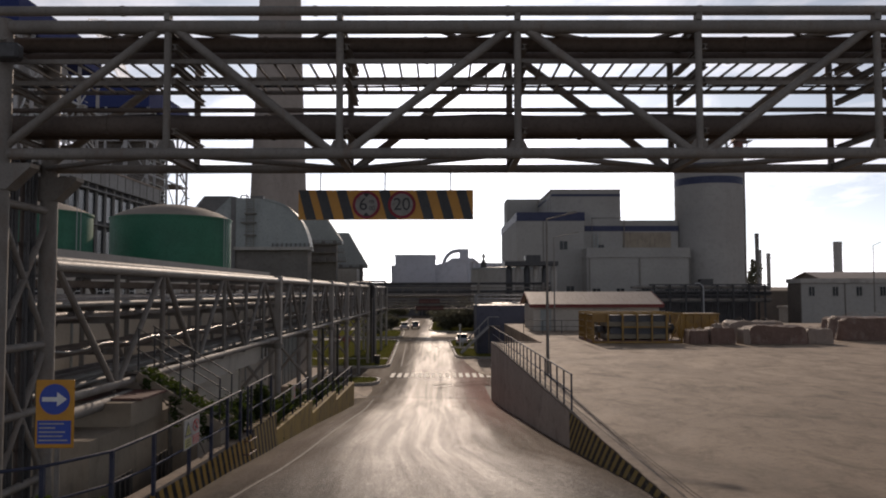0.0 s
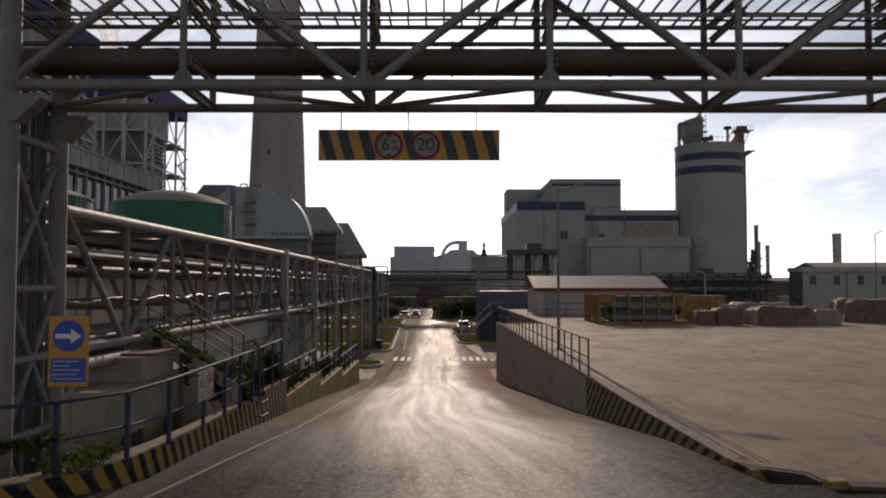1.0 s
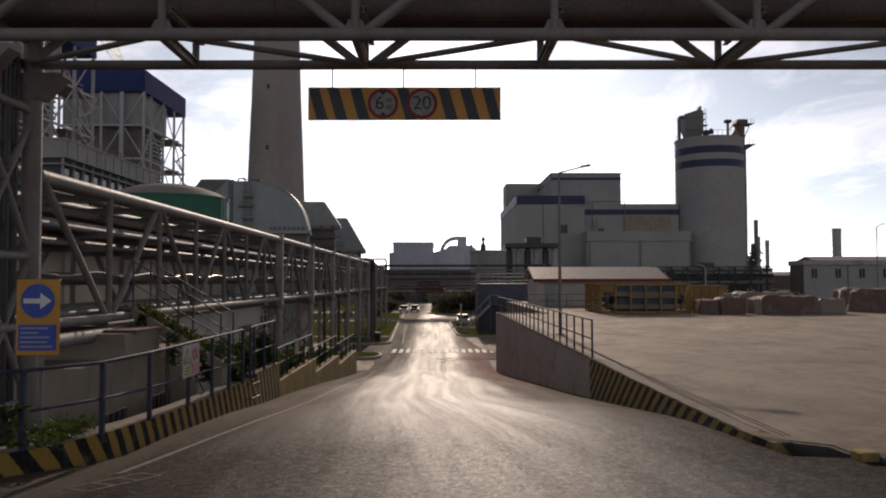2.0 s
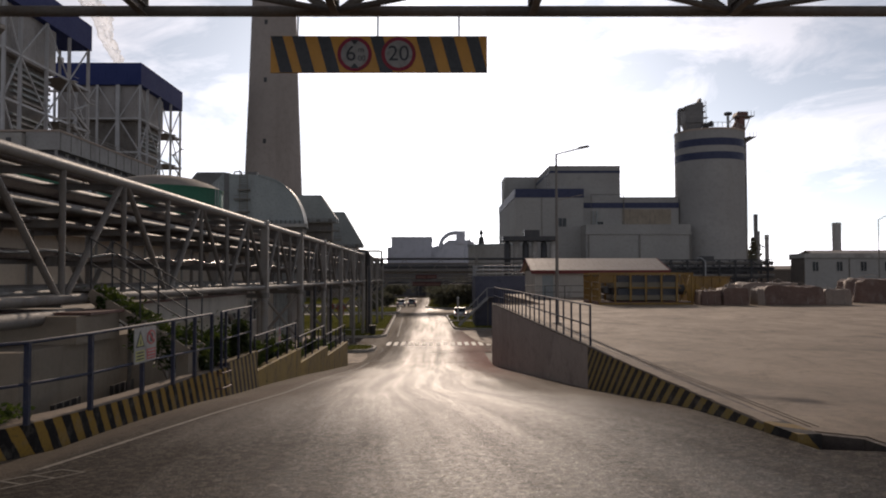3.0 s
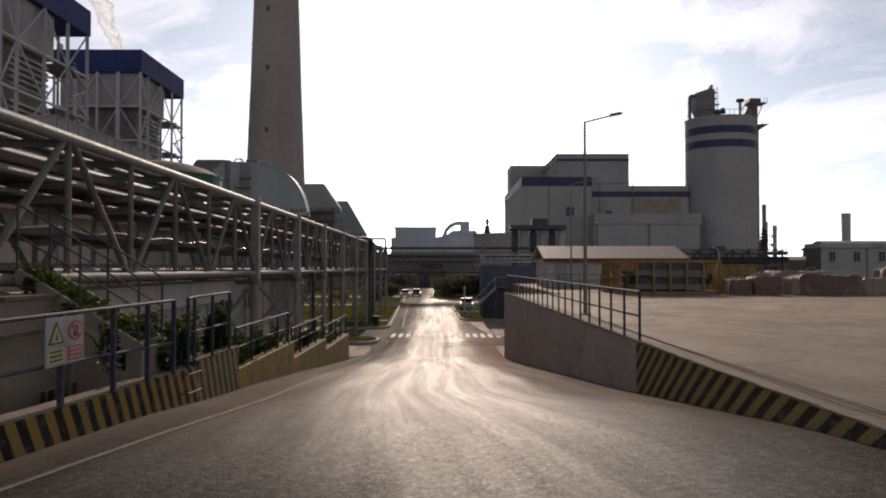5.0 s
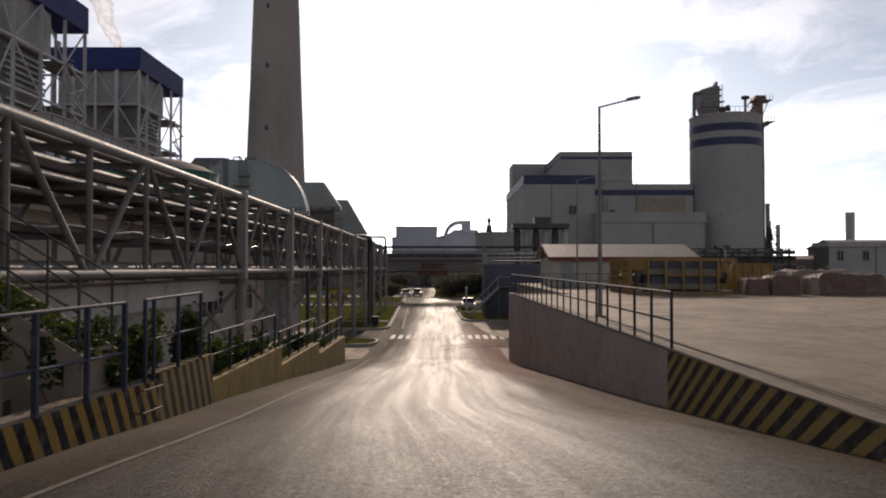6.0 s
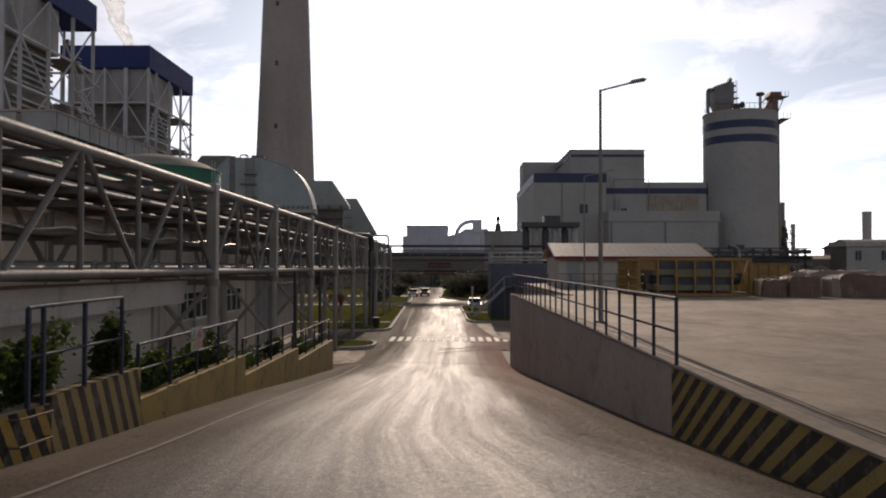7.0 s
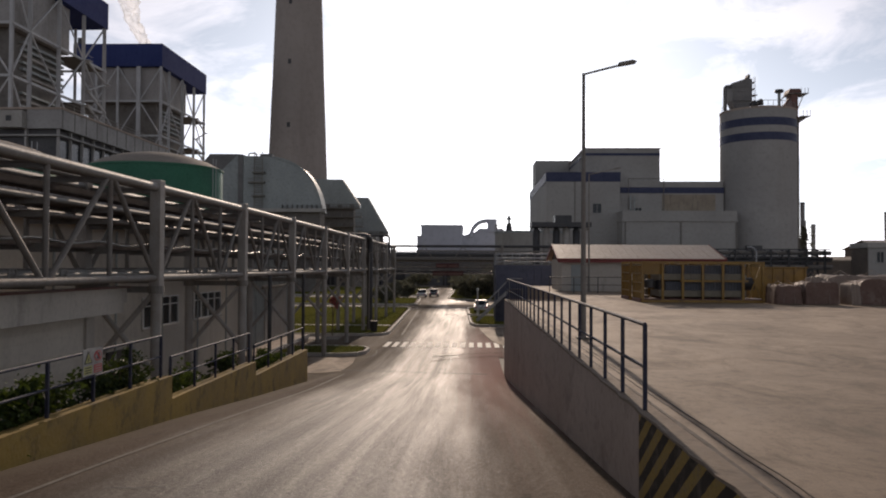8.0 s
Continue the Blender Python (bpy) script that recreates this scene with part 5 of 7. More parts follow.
for i in range(9):
    f = (i + 0.5) / 9
    x, z = TX0 + (TX1 - TX0) * f, TZ0 + (TZ1 - TZ0) * f
    part("tread", box(x - 0.13, x + 0.13, TYA + 0.035, TYB - 0.035, z - 0.05, z), M_STEEL, stair)
part("landing", box(-9.4, -8.25, TYA, TYB, 1.62, 1.68), M_STEEL, stair)
part("foot_block", box(-6.4, -6.13, TYA + 0.1, TYB - 0.1, -0.75, 0.28), M_BLOCK, stair, "concrete foot block")
part("support", rod((-7.6, 19.9, LOW), (-7.6, 19.9, 1.18), 0.05, 8), M_STEEL, stair)


# ---- long building behind the rack ----
def window_in_x(parent, x, y0, y1, z0, z1, panes=3):
    """A framed window in a wall that faces +x."""
    w = part("window", box(x - 0.12, x - 0.06, y0, y1, z0, z1), M_GLASS, parent, "dark glass window")
    for z in (z0, z1 - 0.06):
        part("frame_bar", box(x - 0.05, x + 0.02, y0, y1, z, z + 0.06), M_SIGNW, w)
    for i in range(panes + 1):
        y = y0 + (y1 - y0 - 0.07) * i / panes
        part("mullion", box(x - 0.05, x + 0.015, y, y + 0.07, z0 + 0.061, z1 - 0.061), M_SIGNW, w)
    part("transom", box(x - 0.05, x + 0.01, y0 + 0.08, y1 - 0.08, z1 - 0.42, z1 - 0.37), M_SIGNW, w)
    part("sill", box(x - 0.02, x + 0.08, y0 - 0.1, y1 + 0.1, z0 - 0.07, z0 - 0.005), M_CREAM, w)
    return w


hall = thing("workshop_hall", "long cream rendered workshop hall behind the pipe rack", "building", at=(-16, 40, LOW))
part("wall", box(-22, -13.0, 14.5, 62, LOW, 3.3), M_WALLB, hall)
part("roof", box(-22.2, -12.75, 14.3, 62.2, 3.304, 3.55), M_CONC, hall)
for y, w in ((47.6, 4.2), (54.0, 4.4)):
    window_in_x(hall, -12.93, y, y + w, -0.95, 0.42, 4)
bay = part("clad_bay", box(-18.0, -13.0, 62.204, 76.0, LOW, 3.0), M_GREY, hall, "grey sheet-clad bay")
part("sliding_door", box(-12.996, -12.93, 68.2, 74.4, LOW, 0.2), M_GRIME, bay, "pale sliding door")
part("door_track", box(-12.996, -12.82, 67.4, 75.2, 0.22, 0.42), M_STEEL, bay)
for i in range(9):
    y = 62.8 + i * 1.6
    part("sheet_rib", box(-12.996, -12.95, y, y + 0.12, 0.5 if 67.3 < y < 75 else LOW, 2.9), M_GREY, bay)
part("loading_dock", box(-12.9, -11.6, 61.0, 76.5, LOW, LOW + 0.55), M_CONC, hall, "low concrete loading dock")
part("dock_edge", box(-11.6, -11.5, 61.0, 76.5, LOW + 0.3, LOW + 0.57), M_KERB, hall)
for i in range(10):
    part("downpipe", rod((-12.88, 16 + i * 4.8, LOW), (-12.88, 16 + i * 4.8, 3.2), 0.05, 8), M_GREY, hall)
part("door_opening", box(-12.99, -12.9, 44.2, 46.0, LOW, -1.6), M_DARK, hall, "dark doorway")

mid = thing("process_hall", "long pale low hall with flat roof in the middle distance", "building", at=(-32, 80, LOW))
part("wall", box(-46, -25, 44, 112, LOW, 5.6), M_CREAM, mid)
part("parapet", box(-46.2, -24.8, 43.8, 112.2, 5.604, 6.5), M_WHITE, mid)
for i in range(14):
    window_in_x(mid, -24.92, 46 + i * 4.7, 48.4 + i * 4.7, 2.6, 4.2, 2)
side = thing("substation_building", "grey clad equipment building beside the rack", "building", at=(-25, 85, LOW))
part("wall", box(-30, -20.2, 74, 108, LOW, 3.4), M_GRIME, side)
part("roof", box(-30.3, -19.9, 73.7, 108.3, 3.404, 3.7), M_CONC, side)
for i in range(8):
    part("panel_rib", box(-20.2, -20.1, 75 + i * 4.1, 75.3 + i * 4.1, LOW, 3.4), M_STEEL, side)


# ---- green tanks ----
def tank(x, y, r, ztop, zdome, label):
    t = thing("storage_tank", label, "tank", "green storage tanks", at=(x, y, LOW))
    part("shell", lathe([(r, LOW), (r, ztop)], x, y, 64), M_GREEN, t, smooth=True)
    part("roof", lathe([(r + 0.05, ztop + 0.004), (r * 0.8, ztop + (zdome - ztop) * 0.42), (r * 0.55, ztop + (zdome - ztop) * 0.75), (r * 0.3, ztop + (zdome - ztop) * 0.93), (0.2, zdome)], x, y, 64), M_TANKTOP, t, "dusty brown domed roof", smooth=True)
    part("rim", lathe([(r + 0.02, ztop - 0.25), (r + 0.14, ztop - 0.25), (r + 0.14, ztop), (r + 0.02, ztop)], x, y, 64), M_GREEN, t)
    for k in range(1, 4):
        z = LOW + (ztop - LOW) * k / 4
        part("weld_band", lathe([(r + 0.005, z - 0.06), (r + 0.04, z - 0.06), (r + 0.04, z + 0.06), (r + 0.005, z + 0.06)], x, y, 64), M_GREEN, t)
    a = -0.25
    for s in (-0.35, 0.35):
        part("ladder_rail", rod((x + (r + 0.3) * math.cos(a) - s * math.sin(a), y + (r + 0.3) * math.sin(a) + s * math.cos(a), LOW), (x + (r + 0.3) * math.cos(a) - s * math.sin(a), y + (r + 0.3) * math.sin(a) + s * math.cos(a), ztop + 1.1), 0.05, 6), M_GALV, t)


tank(-41.2, 119.0, 8.7, 14.7, 16.9, "large green painted steel tank with dusty domed roof")
tank(-52.5, 96.0, 8.7, 13.4, 15.3, "green painted steel tank behind the bridge columns")

# ---- duct drum, hoppers, chimney ----
drum = thing("duct_house", "large grey steel duct house with rounded shoulder", "building", at=(-42, 190, LOW))
arc = [(-49.9 + 17.9 * max(math.cos(a), 0.0) ** 0.6, 12.0 + 14.4 * math.sin(a)) for a in [0.13 + (math.pi / 2 - 0.13) * i / 14 for i in range(15)]]
part("rounded_body", prism([(-49.9, 13.9)] + arc, "y", 190, 196), M_GREY, drum)
rim = [(-49.9 + 18.1 * max(math.cos(a), 0.0) ** 0.6, 12.0 + 14.55 * math.sin(a)) for a in [0.13 + (math.pi / 2 - 0.13) * i / 14 for i in range(13)]]
rim2 = [(-49.9 + 17.75 * max(math.cos(a), 0.0) ** 0.6, 12.0 + 14.2 * math.sin(a)) for a in [0.13 + (math.pi / 2 - 0.13) * i / 14 for i in range(13)]]
part("rim", prism(rim + rim2[::-1], "y", 189.7, 190.0), M_GREY, drum, "pale steel rim")
# dark and pale plates put the unlit and lit faces into the colour
part("side_box", prism([(-60.5, 6), (-55.0, 6), (-55.0, 23.2), (-51.2, 27.0), (-57.9, 27.0), (-60.5, 23.8)], "y", 191.2, 196), M_FILT, drum, "sloped side box in its unlit tone")
part("transition_duct", prism([(-54.996, 6), (-51.1, 6), (-51.1, 26.9), (-54.996, 23.1)], "y", 190.3, 196), M_GREY, drum, "slanting transition duct in its lit tone")
part("base_frame", box(-60, -32.6, 190.6, 196, LOW, 13.89), M_INNER, drum)
part("base_ledge", box(-50.0, -31.2, 188.6, 189.98, 13.75, 14.5), M_GRIME, drum, "projecting walkway ledge")
for i in range(9):
    part("ledge_bracket", box(-41.0 + i * 1.1, -40.8 + i * 1.1, 189.2, 189.98, 14.504, 15.4), M_FILT, drum)
part("roof_pipe", tube([(-49.0, 191, 26.2), (-49.0, 191, 27.1), (-47.2, 191, 27.1), (-47.2, 191, 26.0)], 0.17, 8, 0.5), M_STEEL, drum)
part("roof_unit", box(-46.4, -43.6, 191, 193, 26.3, 27.0), M_FILT, drum)
for x in (-47.3, -45.5):
    part("ladder_rail", box(x, x + 0.14, 189.3, 189.44, 14.5, 27.4), M_STEEL, drum)
for i in range(22):
    part("ladder_rung", box(-47.15, -45.5, 189.32, 189.42, 14.6 + i * 0.57, 14.7 + i * 0.57), M_STEEL, drum)
for x0, z in ((-47.6, 22.4), (-48.5, 20.2), (-47.6, 17.2)):
    part("ladder_platform", box(x0, -44.9, 188.7, 189.98, z, z + 0.3), M_STEEL, drum)
    part("ladder_guard", box(x0, -44.9, 188.7, 188.78, z + 0.95, z + 1.05), M_STEEL, drum)
part("seam", box(-51.05, -49.95, 189.8, 196.0, 6, 26.7), M_FILT, drum, "dark joint plate")


def hopper(x0, x1, x2, ztop, zs, y0, y1, label):
    h = thing("filter_hopper", label, "filter house", "filter houses in a row", at=((x0 + x1) / 2, y0, LOW))
    part("hood", prism([(x0, zs - 0.8), (x2, zs - 0.8), (x2, zs), (x1, ztop), (x0, ztop)], "y", y0, y1), M_GREY, h)
    for i in range(4):
        x = x0 + (x1 - x0) * (i + 0.6) / 4
        part("hood_rib", box(x, x + 0.15, y0 - 0.12, y0, zs, ztop), M_GREY, h)
    part("casing", box(x0, x2 - 1.6, y0 + 0.5, y1 - 0.3, 4.0, zs - 0.804), M_INNER, h, "dark lower casing")
    for x in (x0 + 0.5, x2 - 2.4):
        part("leg", box(x, x + 0.7, y0 + 0.5, y0 + 1.2, LOW, 4.0), M_STEEL, h)
    for k, z in enumerate((zs - 1.2, zs - 3.6, zs - 6.2)):
        part("walkway", box(x0 - 0.5, x2 + 0.3 + 0.5 * k, y0 - 1.2, y0 + 0.45, z, z + 0.25), M_STEEL, h)
        for dz in (0.55, 1.1):
            part("guard_rail", box(x0 - 0.5, x2 + 0.3 + 0.5 * k, y0 - 1.2, y0 - 1.1, z + dz, z + dz + 0.1), M_STEEL, h)
        for i in range(9):
            x = x0 - 0.5 + (x2 - x0 + 0.7 + 0.5 * k) * i / 8
            part("guard_post", box(x, x + 0.1, y0 - 1.2, y0 - 1.1, z + 0.25, z + 1.2), M_STEEL, h)
        for i in range(4):
            x = x0 + 1.0 + (x2 - x0 - 3.5) * i / 3
            part("valve_box", box(x, x + 1.1, y0 - 0.5, y0 + 0.4, z + 0.254, z + 1.0 + 0.3 * (i % 2)), M_FILT, h)


hopper(-43, -34.0, -29.4, 25.5, 18.6, 230, 234, "grey sloped filter house with walkways")
hopper(-38.5, -31.2, -25.0, 23.3, 12.6, 262, 266, "grey sloped filter house with walkways, further back")
part("fins", box(-36, -27, 249, 258, LOW, 11), M_GRIME, thing("plant_room", "dark grimy plant room under the filter houses", "building", at=(-28, 252, LOW)))

chim = thing("chimney", "tall tapering weathered concrete chimney stack", "chimney", at=(-66.3, 320, LOW))
part("shaft", lathe([(12.9, LOW), (11.2, 41), (9.9, 75), (8.9, 104), (7.6, 150), (7.4, 165), (6.8, 165), (6.8, 160)], -66.3, 320, 64), M_CHIM, chim, smooth=True)
for z in (53.8, 78.0, 101.0):
    r = 12.9 - (z - LOW) * 0.0375
    part("opening", box(-66.9 - 1.3, -66.9 - 0.1, 320 - r + 0.0, 320 - r + 0.6, z, z + 1.8), M_DARK, chim, "small dark opening")


# ---- boiler houses ----
def boiler_house(x1, y0, y1, ztop, zband, w, label):
    b = thing("boiler_house", label, "boiler house", "boiler houses", at=(x1 - w / 2, y0, LOW))
    x0 = x1 - w
    part("crown", box(x0, x1, y0, y1, zband, ztop), M_BLUE, b, "blue sheet-clad crown")
    for i in range(16):
        x = x0 + w * (i + 0.5) / 16
        part("rib", box(x - 0.05, x + 0.05, y0 - 0.05, y0, zband, ztop), M_BLUE, b)
    yc = y0 + (y1 - y0) * 0.62
    part("casing", box(x0 + 2, x1 - 2.0, y0 + 2.0, yc, zband - 12.3, zband), M_CASE, b, "grey boiler casing")
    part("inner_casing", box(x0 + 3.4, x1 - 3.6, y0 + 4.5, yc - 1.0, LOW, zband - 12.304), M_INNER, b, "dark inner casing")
    ysx = [y0 + (y1 - y0) * f for f in (0.012, 0.17, 0.45, 0.72, 0.975)]
    ny, nx = 5, 5
    for y in ysx:
        part("column", ibeam((x1 - 0.5, y, LOW), (x1 - 0.5, y, zband), 0.75, 0.75, 0.12), M_PALE, b)
        part("inner_column", ibeam((x1 - 9.0, y, LOW), (x1 - 9.0, y, zband), 0.6, 0.6, 0.1), M_PALE, b)
    xs = [x1 - 0.5 - (w - 1.0) * i / (nx - 1) for i in range(1, nx)]
    for x in xs:
        part("column", ibeam((x, y0 + 0.5, LOW), (x, y0 + 0.5, zband), 0.75, 0.75, 0.12), M_PALE, b)
    levels = [zband - 12.3 * k for k in (5, 4, 3, 2, 1)]
    for z in levels:
        part("floor_beam", beam((x1 - 0.5, y0, z), (x1 - 0.5, y1, z), 0.45, 0.6), M_PALE, b)
        part("floor_beam", beam((x0, y0 + 0.5, z), (x1, y0 + 0.5, z), 0.45, 0.6), M_PALE, b)
        part("floor_beam", beam((x0, y1 - 1.0, z), (x1, y1 - 1.0, z), 0.45, 0.6), M_PALE, b)
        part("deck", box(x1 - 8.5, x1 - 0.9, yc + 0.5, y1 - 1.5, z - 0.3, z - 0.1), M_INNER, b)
    zs = levels + [zband]
    for k in range(len(zs) - 1):
        for i in range(ny - 1):
            a, c = (zs[k], zs[k + 1]) if (i + k) % 2 else (zs[k + 1], zs[k])
            part("brace", beam((x1 - 0.5, ysx[i], a), (x1 - 0.5, ysx[i + 1], c), 0.34, 0.34), M_PALE, b)
        for i in range(nx - 1):
            xa = x1 - 0.5 - (w - 1.0) * i / (nx - 1)
            xb = x1 - 0.5 - (w - 1.0) * (i + 1) / (nx - 1)
            a, c = (zs[k], zs[k + 1]) if (i + k) % 2 else (zs[k + 1], zs[k])
            part("brace", beam((xa, y0 + 0.5, a), (xb, y0 + 0.5, c), 0.34, 0.34), M_PALE, b)
    for k, z0 in enumerate(levels[1:]):
        for i in range(6):
            z = z0 - 10.5 + i * 1.6
            part("duct_band", box(x1 - 3.6, x1 - 2.6, y0 + (y1 - y0) * 0.19, yc - 1.5, z, z + 0.55), M_GREY if (i + k) % 3 else M_GRIME, b)
        # stair flights and railed landings in the open rear bay
        ya, yb = ysx[3] + 0.6, ysx[4] - 0.6
        for i in range(3):
            z = z0 - 12.3 + i * 4.1
            p, q = (ya, yb) if i % 2 else (yb, ya)
            part("stair_flight", beam((x1 + 0.3, p, z), (x1 + 0.3, q, z + 4.1), 0.5, 0.3), M_PALE, b)
            part("landing", box(x1 - 0.2, x1 + 1.3, q - 1.2, q + 1.2, z + 4.0, z + 4.15), M_PALE, b)
            part("landing_rail", beam((x1 + 1.3, q - 1.2, z + 5.2), (x1 + 1.3, q + 1.2, z + 5.2), 0.1, 0.1), M_PALE, b)
    part("roof_vent", box(x0 + 1, x0 + 2.5, y0 + 1, y0 + 3, ztop + 0.004, ztop + 2.5), M_DARK, b)
    return b


boiler_house(-108.3, 290, 337, 80.1, 72.1, 32, "blue-topped steel boiler house with braced frame, further back")
boiler_house(-104.5, 192, 240, 77.5, 70, 34, "blue-topped steel boiler house with braced frame, nearer")
bunker = thing("bunker_bay", "long grey concrete bunker bay with railed roof", "building", at=(-88, 186, LOW))
part("wall", box(-100, -77, 161, 212, LOW, 27.4), M_SOOT, bunker)
part("roof_edge", box(-100, -75.6, 159.8, 212.4, 31.004, 31.4), M_CONC, bunker)
part("parapet_band", box(-82.5, -75.8, 160, 212, 27.404, 31.0), M_CASE, bunker, "stained pale parapet band")
part("front_hut", box(-88, -82.6, 158.5, 161.0, 27.404, 30.6), M_GRIME, bunker, "small rendered hut with a dark window")
part("hut_window", box(-85.6, -84.6, 158.4, 158.5, 28.6, 29.6), M_DARK, bunker)
for i in range(12):
    y = 160.3 + i * 4.6
    part("pilaster", box(-76.9, -76.4, y, y + 0.32, LOW, 27.4), M_CASE, bunker)
    part("panel_joint", box(-75.8, -75.74, y, y + 0.2, 27.5, 31.0), M_INNER, bunker)
    part("roof_post", box(-76, -75.9, y, y + 0.12, 31.4, 32.6), M_STEEL, bunker)
    if i < 11:
        part("window", box(-77, -76.9, y + 1.0, y + 4.3, 19.6, 25.4), M_GLASS, bunker, "dark open bay")
        part("window", box(-77, -76.9, y + 1.0, y + 4.3, 11.0, 17.5), M_GLASS, bunker, "dark open bay")
for x in (-99, -94, -89, -83):
    part("front_post", box(x, x + 0.4, 160.2, 160.95, LOW, 27.4), M_CASE, bunker)
for z in (31.95, 32.6):
    part("roof_rail", box(-76, -75.92, 160, 212, z, z + 0.1), M_STEEL, bunker)
for z in (10, 18.5, 26.0):
    part("ledge", box(-77, -76.0, 160, 212, z, z + 0.3), M_CASE, bunker)
    part("ledge", box(-100, -77, 159.9, 161, z, z + 0.3), M_CASE, bunker)
turb = thing("turbine_hall", "grey turbine hall in front of the boiler houses", "building", at=(-75, 240, LOW))
part("wall", box(-104, -78, 214, 330, LOW, 24), M_GRIME, turb)
part("roof", box(-104.5, -77.5, 213.5, 330.5, 24.004, 25.2), M_GREY, turb)

# steam drifting from a hidden stack
st = bmesh.new()
rings = []
for i in range(61):
    f = i / 60
    cx, cz, r = -168.5 - 11 * f - 5 * f * f + 0.9 * math.sin(f * 11), 111 + 38 * f, 1.5 + 4.0 * f ** 0.7
    row = []
    for k in range(36):
        a = 2 * math.pi * k / 36
        q = Vector((math.cos(a), math.sin(a), 0))
        n = 0.7 * noise.noise(Vector((q.x * 1.3, q.y * 1.3, f * 12))) + 0.55 * noise.noise(Vector((q.x * 3, q.y * 3, f * 28))) + 0.25 * noise.noise(Vector((q.x * 7, q.y * 7, f * 60)))
        rr = r * (1 + 0.6 * n) * (0.3 if i in (0, 60) else 1)
        row.append(st.verts.new((cx + rr * q.x, 420 + rr * q.y, cz + 1.2 * n)))
    rings.append(row)
for A, B in zip(rings, rings[1:]):
    for k in range(36):
        st.faces.new((A[k], A[(k + 1) % 36], B[(k + 1) % 36], B[k]))
solid("steam_plume", st, M_STEAM, "white steam plume above a hidden stack", "steam", kind="stuff", smooth=True)

# ---- white process building and silo ----
pb = thing("process_building", "off-white process building with dark blue parapet bands", "building", at=(35, 190, LOW))
part("main_block", box(17.8, 34.0, 190, 240, LOW, 20.7), M_WHITE, pb)
part("blue_band", box(17.7, 34.1, 189.9, 240.1, 20.704, 22.8), M_NAVY, pb, "dark blue parapet band")
part("upper_block", box(18.5, 32.9, 228, 239, 22.804, 30.4), M_WHITE, pb)
part("tower", box(27.4, 44.8, 199, 227, 20.8, 29.3), M_WHITE, pb)
part("tower_band", box(27.34, 44.86, 198.94, 227.06, 27.7, 28.3), M_NAVY, pb, "dark blue band")
part("tower_coping", box(27.2, 45.0, 198.8, 227.2, 29.304, 29.5), M_CONC, pb)
part("right_block", box(34.1, 57, 191.5, 236, LOW, 18.3), M_WHITE, pb)
part("blue_band", box(34.104, 57.1, 191.4, 236.1, 18.304, 19.6), M_NAVY, pb, "dark blue parapet band")
part("cap", box(34.2, 57, 191.6, 236, 19.604, 20.95), M_WHITE, pb)
part("front_annex", box(33.4, 57.5, 184, 191.4, LOW, 11.6), M_WHITE, pb)
part("annex_ledge", box(33.2, 57.7, 183.7, 191.4, 11.604, 11.95), M_WHITE, pb)
part("annex_cap", box(33.4, 57.5, 184.0, 191.4, 11.954, 13.9), M_WHITE, pb)


def window_in_y(parent, x0, x1, y, z0, z1):
    w = part("window", box(x0, x1, y - 0.02, y + 0.1, z0, z1), M_GLASS, parent, "dark glass window")
    m = (x0 + x1) / 2
    for x in (x0 - 0.06, m - 0.06, x1 - 0.06):
        part("mullion", box(x + 0.03, x + 0.09, y - 0.08, y - 0.025, z0, z1), M_DULLW, w)
    part("sill", box(x0 - 0.2, x1 + 0.2, y - 0.15, y - 0.03, z0 - 0.2, z0 - 0.02), M_WHITE, w)


for x, z in ((28.0, 13.8), (20.5, 3.0), (24.5, 3.0), (29.5, 3.0)):
    window_in_y(pb, x, x + 1.9, 189.98, z, z + 2.0)
for x in (34.6, 40.2, 46.0, 51.8):
    window_in_y(pb, x, x + 1.9, 183.98, 2.6, 4.4)
for x in (37.5, 43.5):
    window_in_y(pb, x, x + 1.5, 191.48, 13.4, 15.0)
for x in (24.0, 33.9, 45.6, 57.2):
    part("joint", box(x, x + 0.2, 183.7 if x > 33 else 189.85, 184 if x > 33 else 190, LOW, 11.5 if x > 33 else 20.7), M_STEEL, pb)
# flush beige panel paints in a set-back wall lit from the side
part("recess_panel", box(43.6, 55.2, 191.43, 191.5, 14.2, 18.0), M_BLOCK, pb, "beige panel standing for a side-lit recess under the band")
for x in (36.5, 37.3):
    part("vent_pipe", rod((x, 190.8, 12.5), (x, 190.8, 17.6), 0.16, 8), M_GREY, pb)
part("roof_frame", tube([(36, 191, 12.5), (36, 191, 21.5), (43.8, 191, 21.5), (43.8, 191, 12.5)], 0.12, 6), M_STEEL, pb)
for x in (26.4, 27.1):
    part("ladder_rail", rod((x, 198.8, 22.8), (x, 198.8, 30.4), 0.05, 6), M_STEEL, pb)
for i in range(10):
    part("ladder_rung", rod((26.4, 198.8, 23.2 + 0.7 * i), (27.1, 198.8, 23.2 + 0.7 * i), 0.035, 5), M_STEEL, pb)
for y in (205, 222):
    part("side_window", box(17.72, 17.8, y, y + 3, 10, 12), M_GLASS, pb)
part("side_box", box(16.8, 17.8, 198, 200, 7.5, 9.0), M_STEEL, pb)

silo = thing("silo", "tall pale concrete silo with two dark blue bands", "silo", at=(65.6, 193.5, LOW))
SXC, SYC, SR = 65.2, 193.5, 8.05
part("shell", lathe([(SR, LOW), (SR, 36.2)], SXC, SYC, 72), M_SILO, silo, smooth=True)
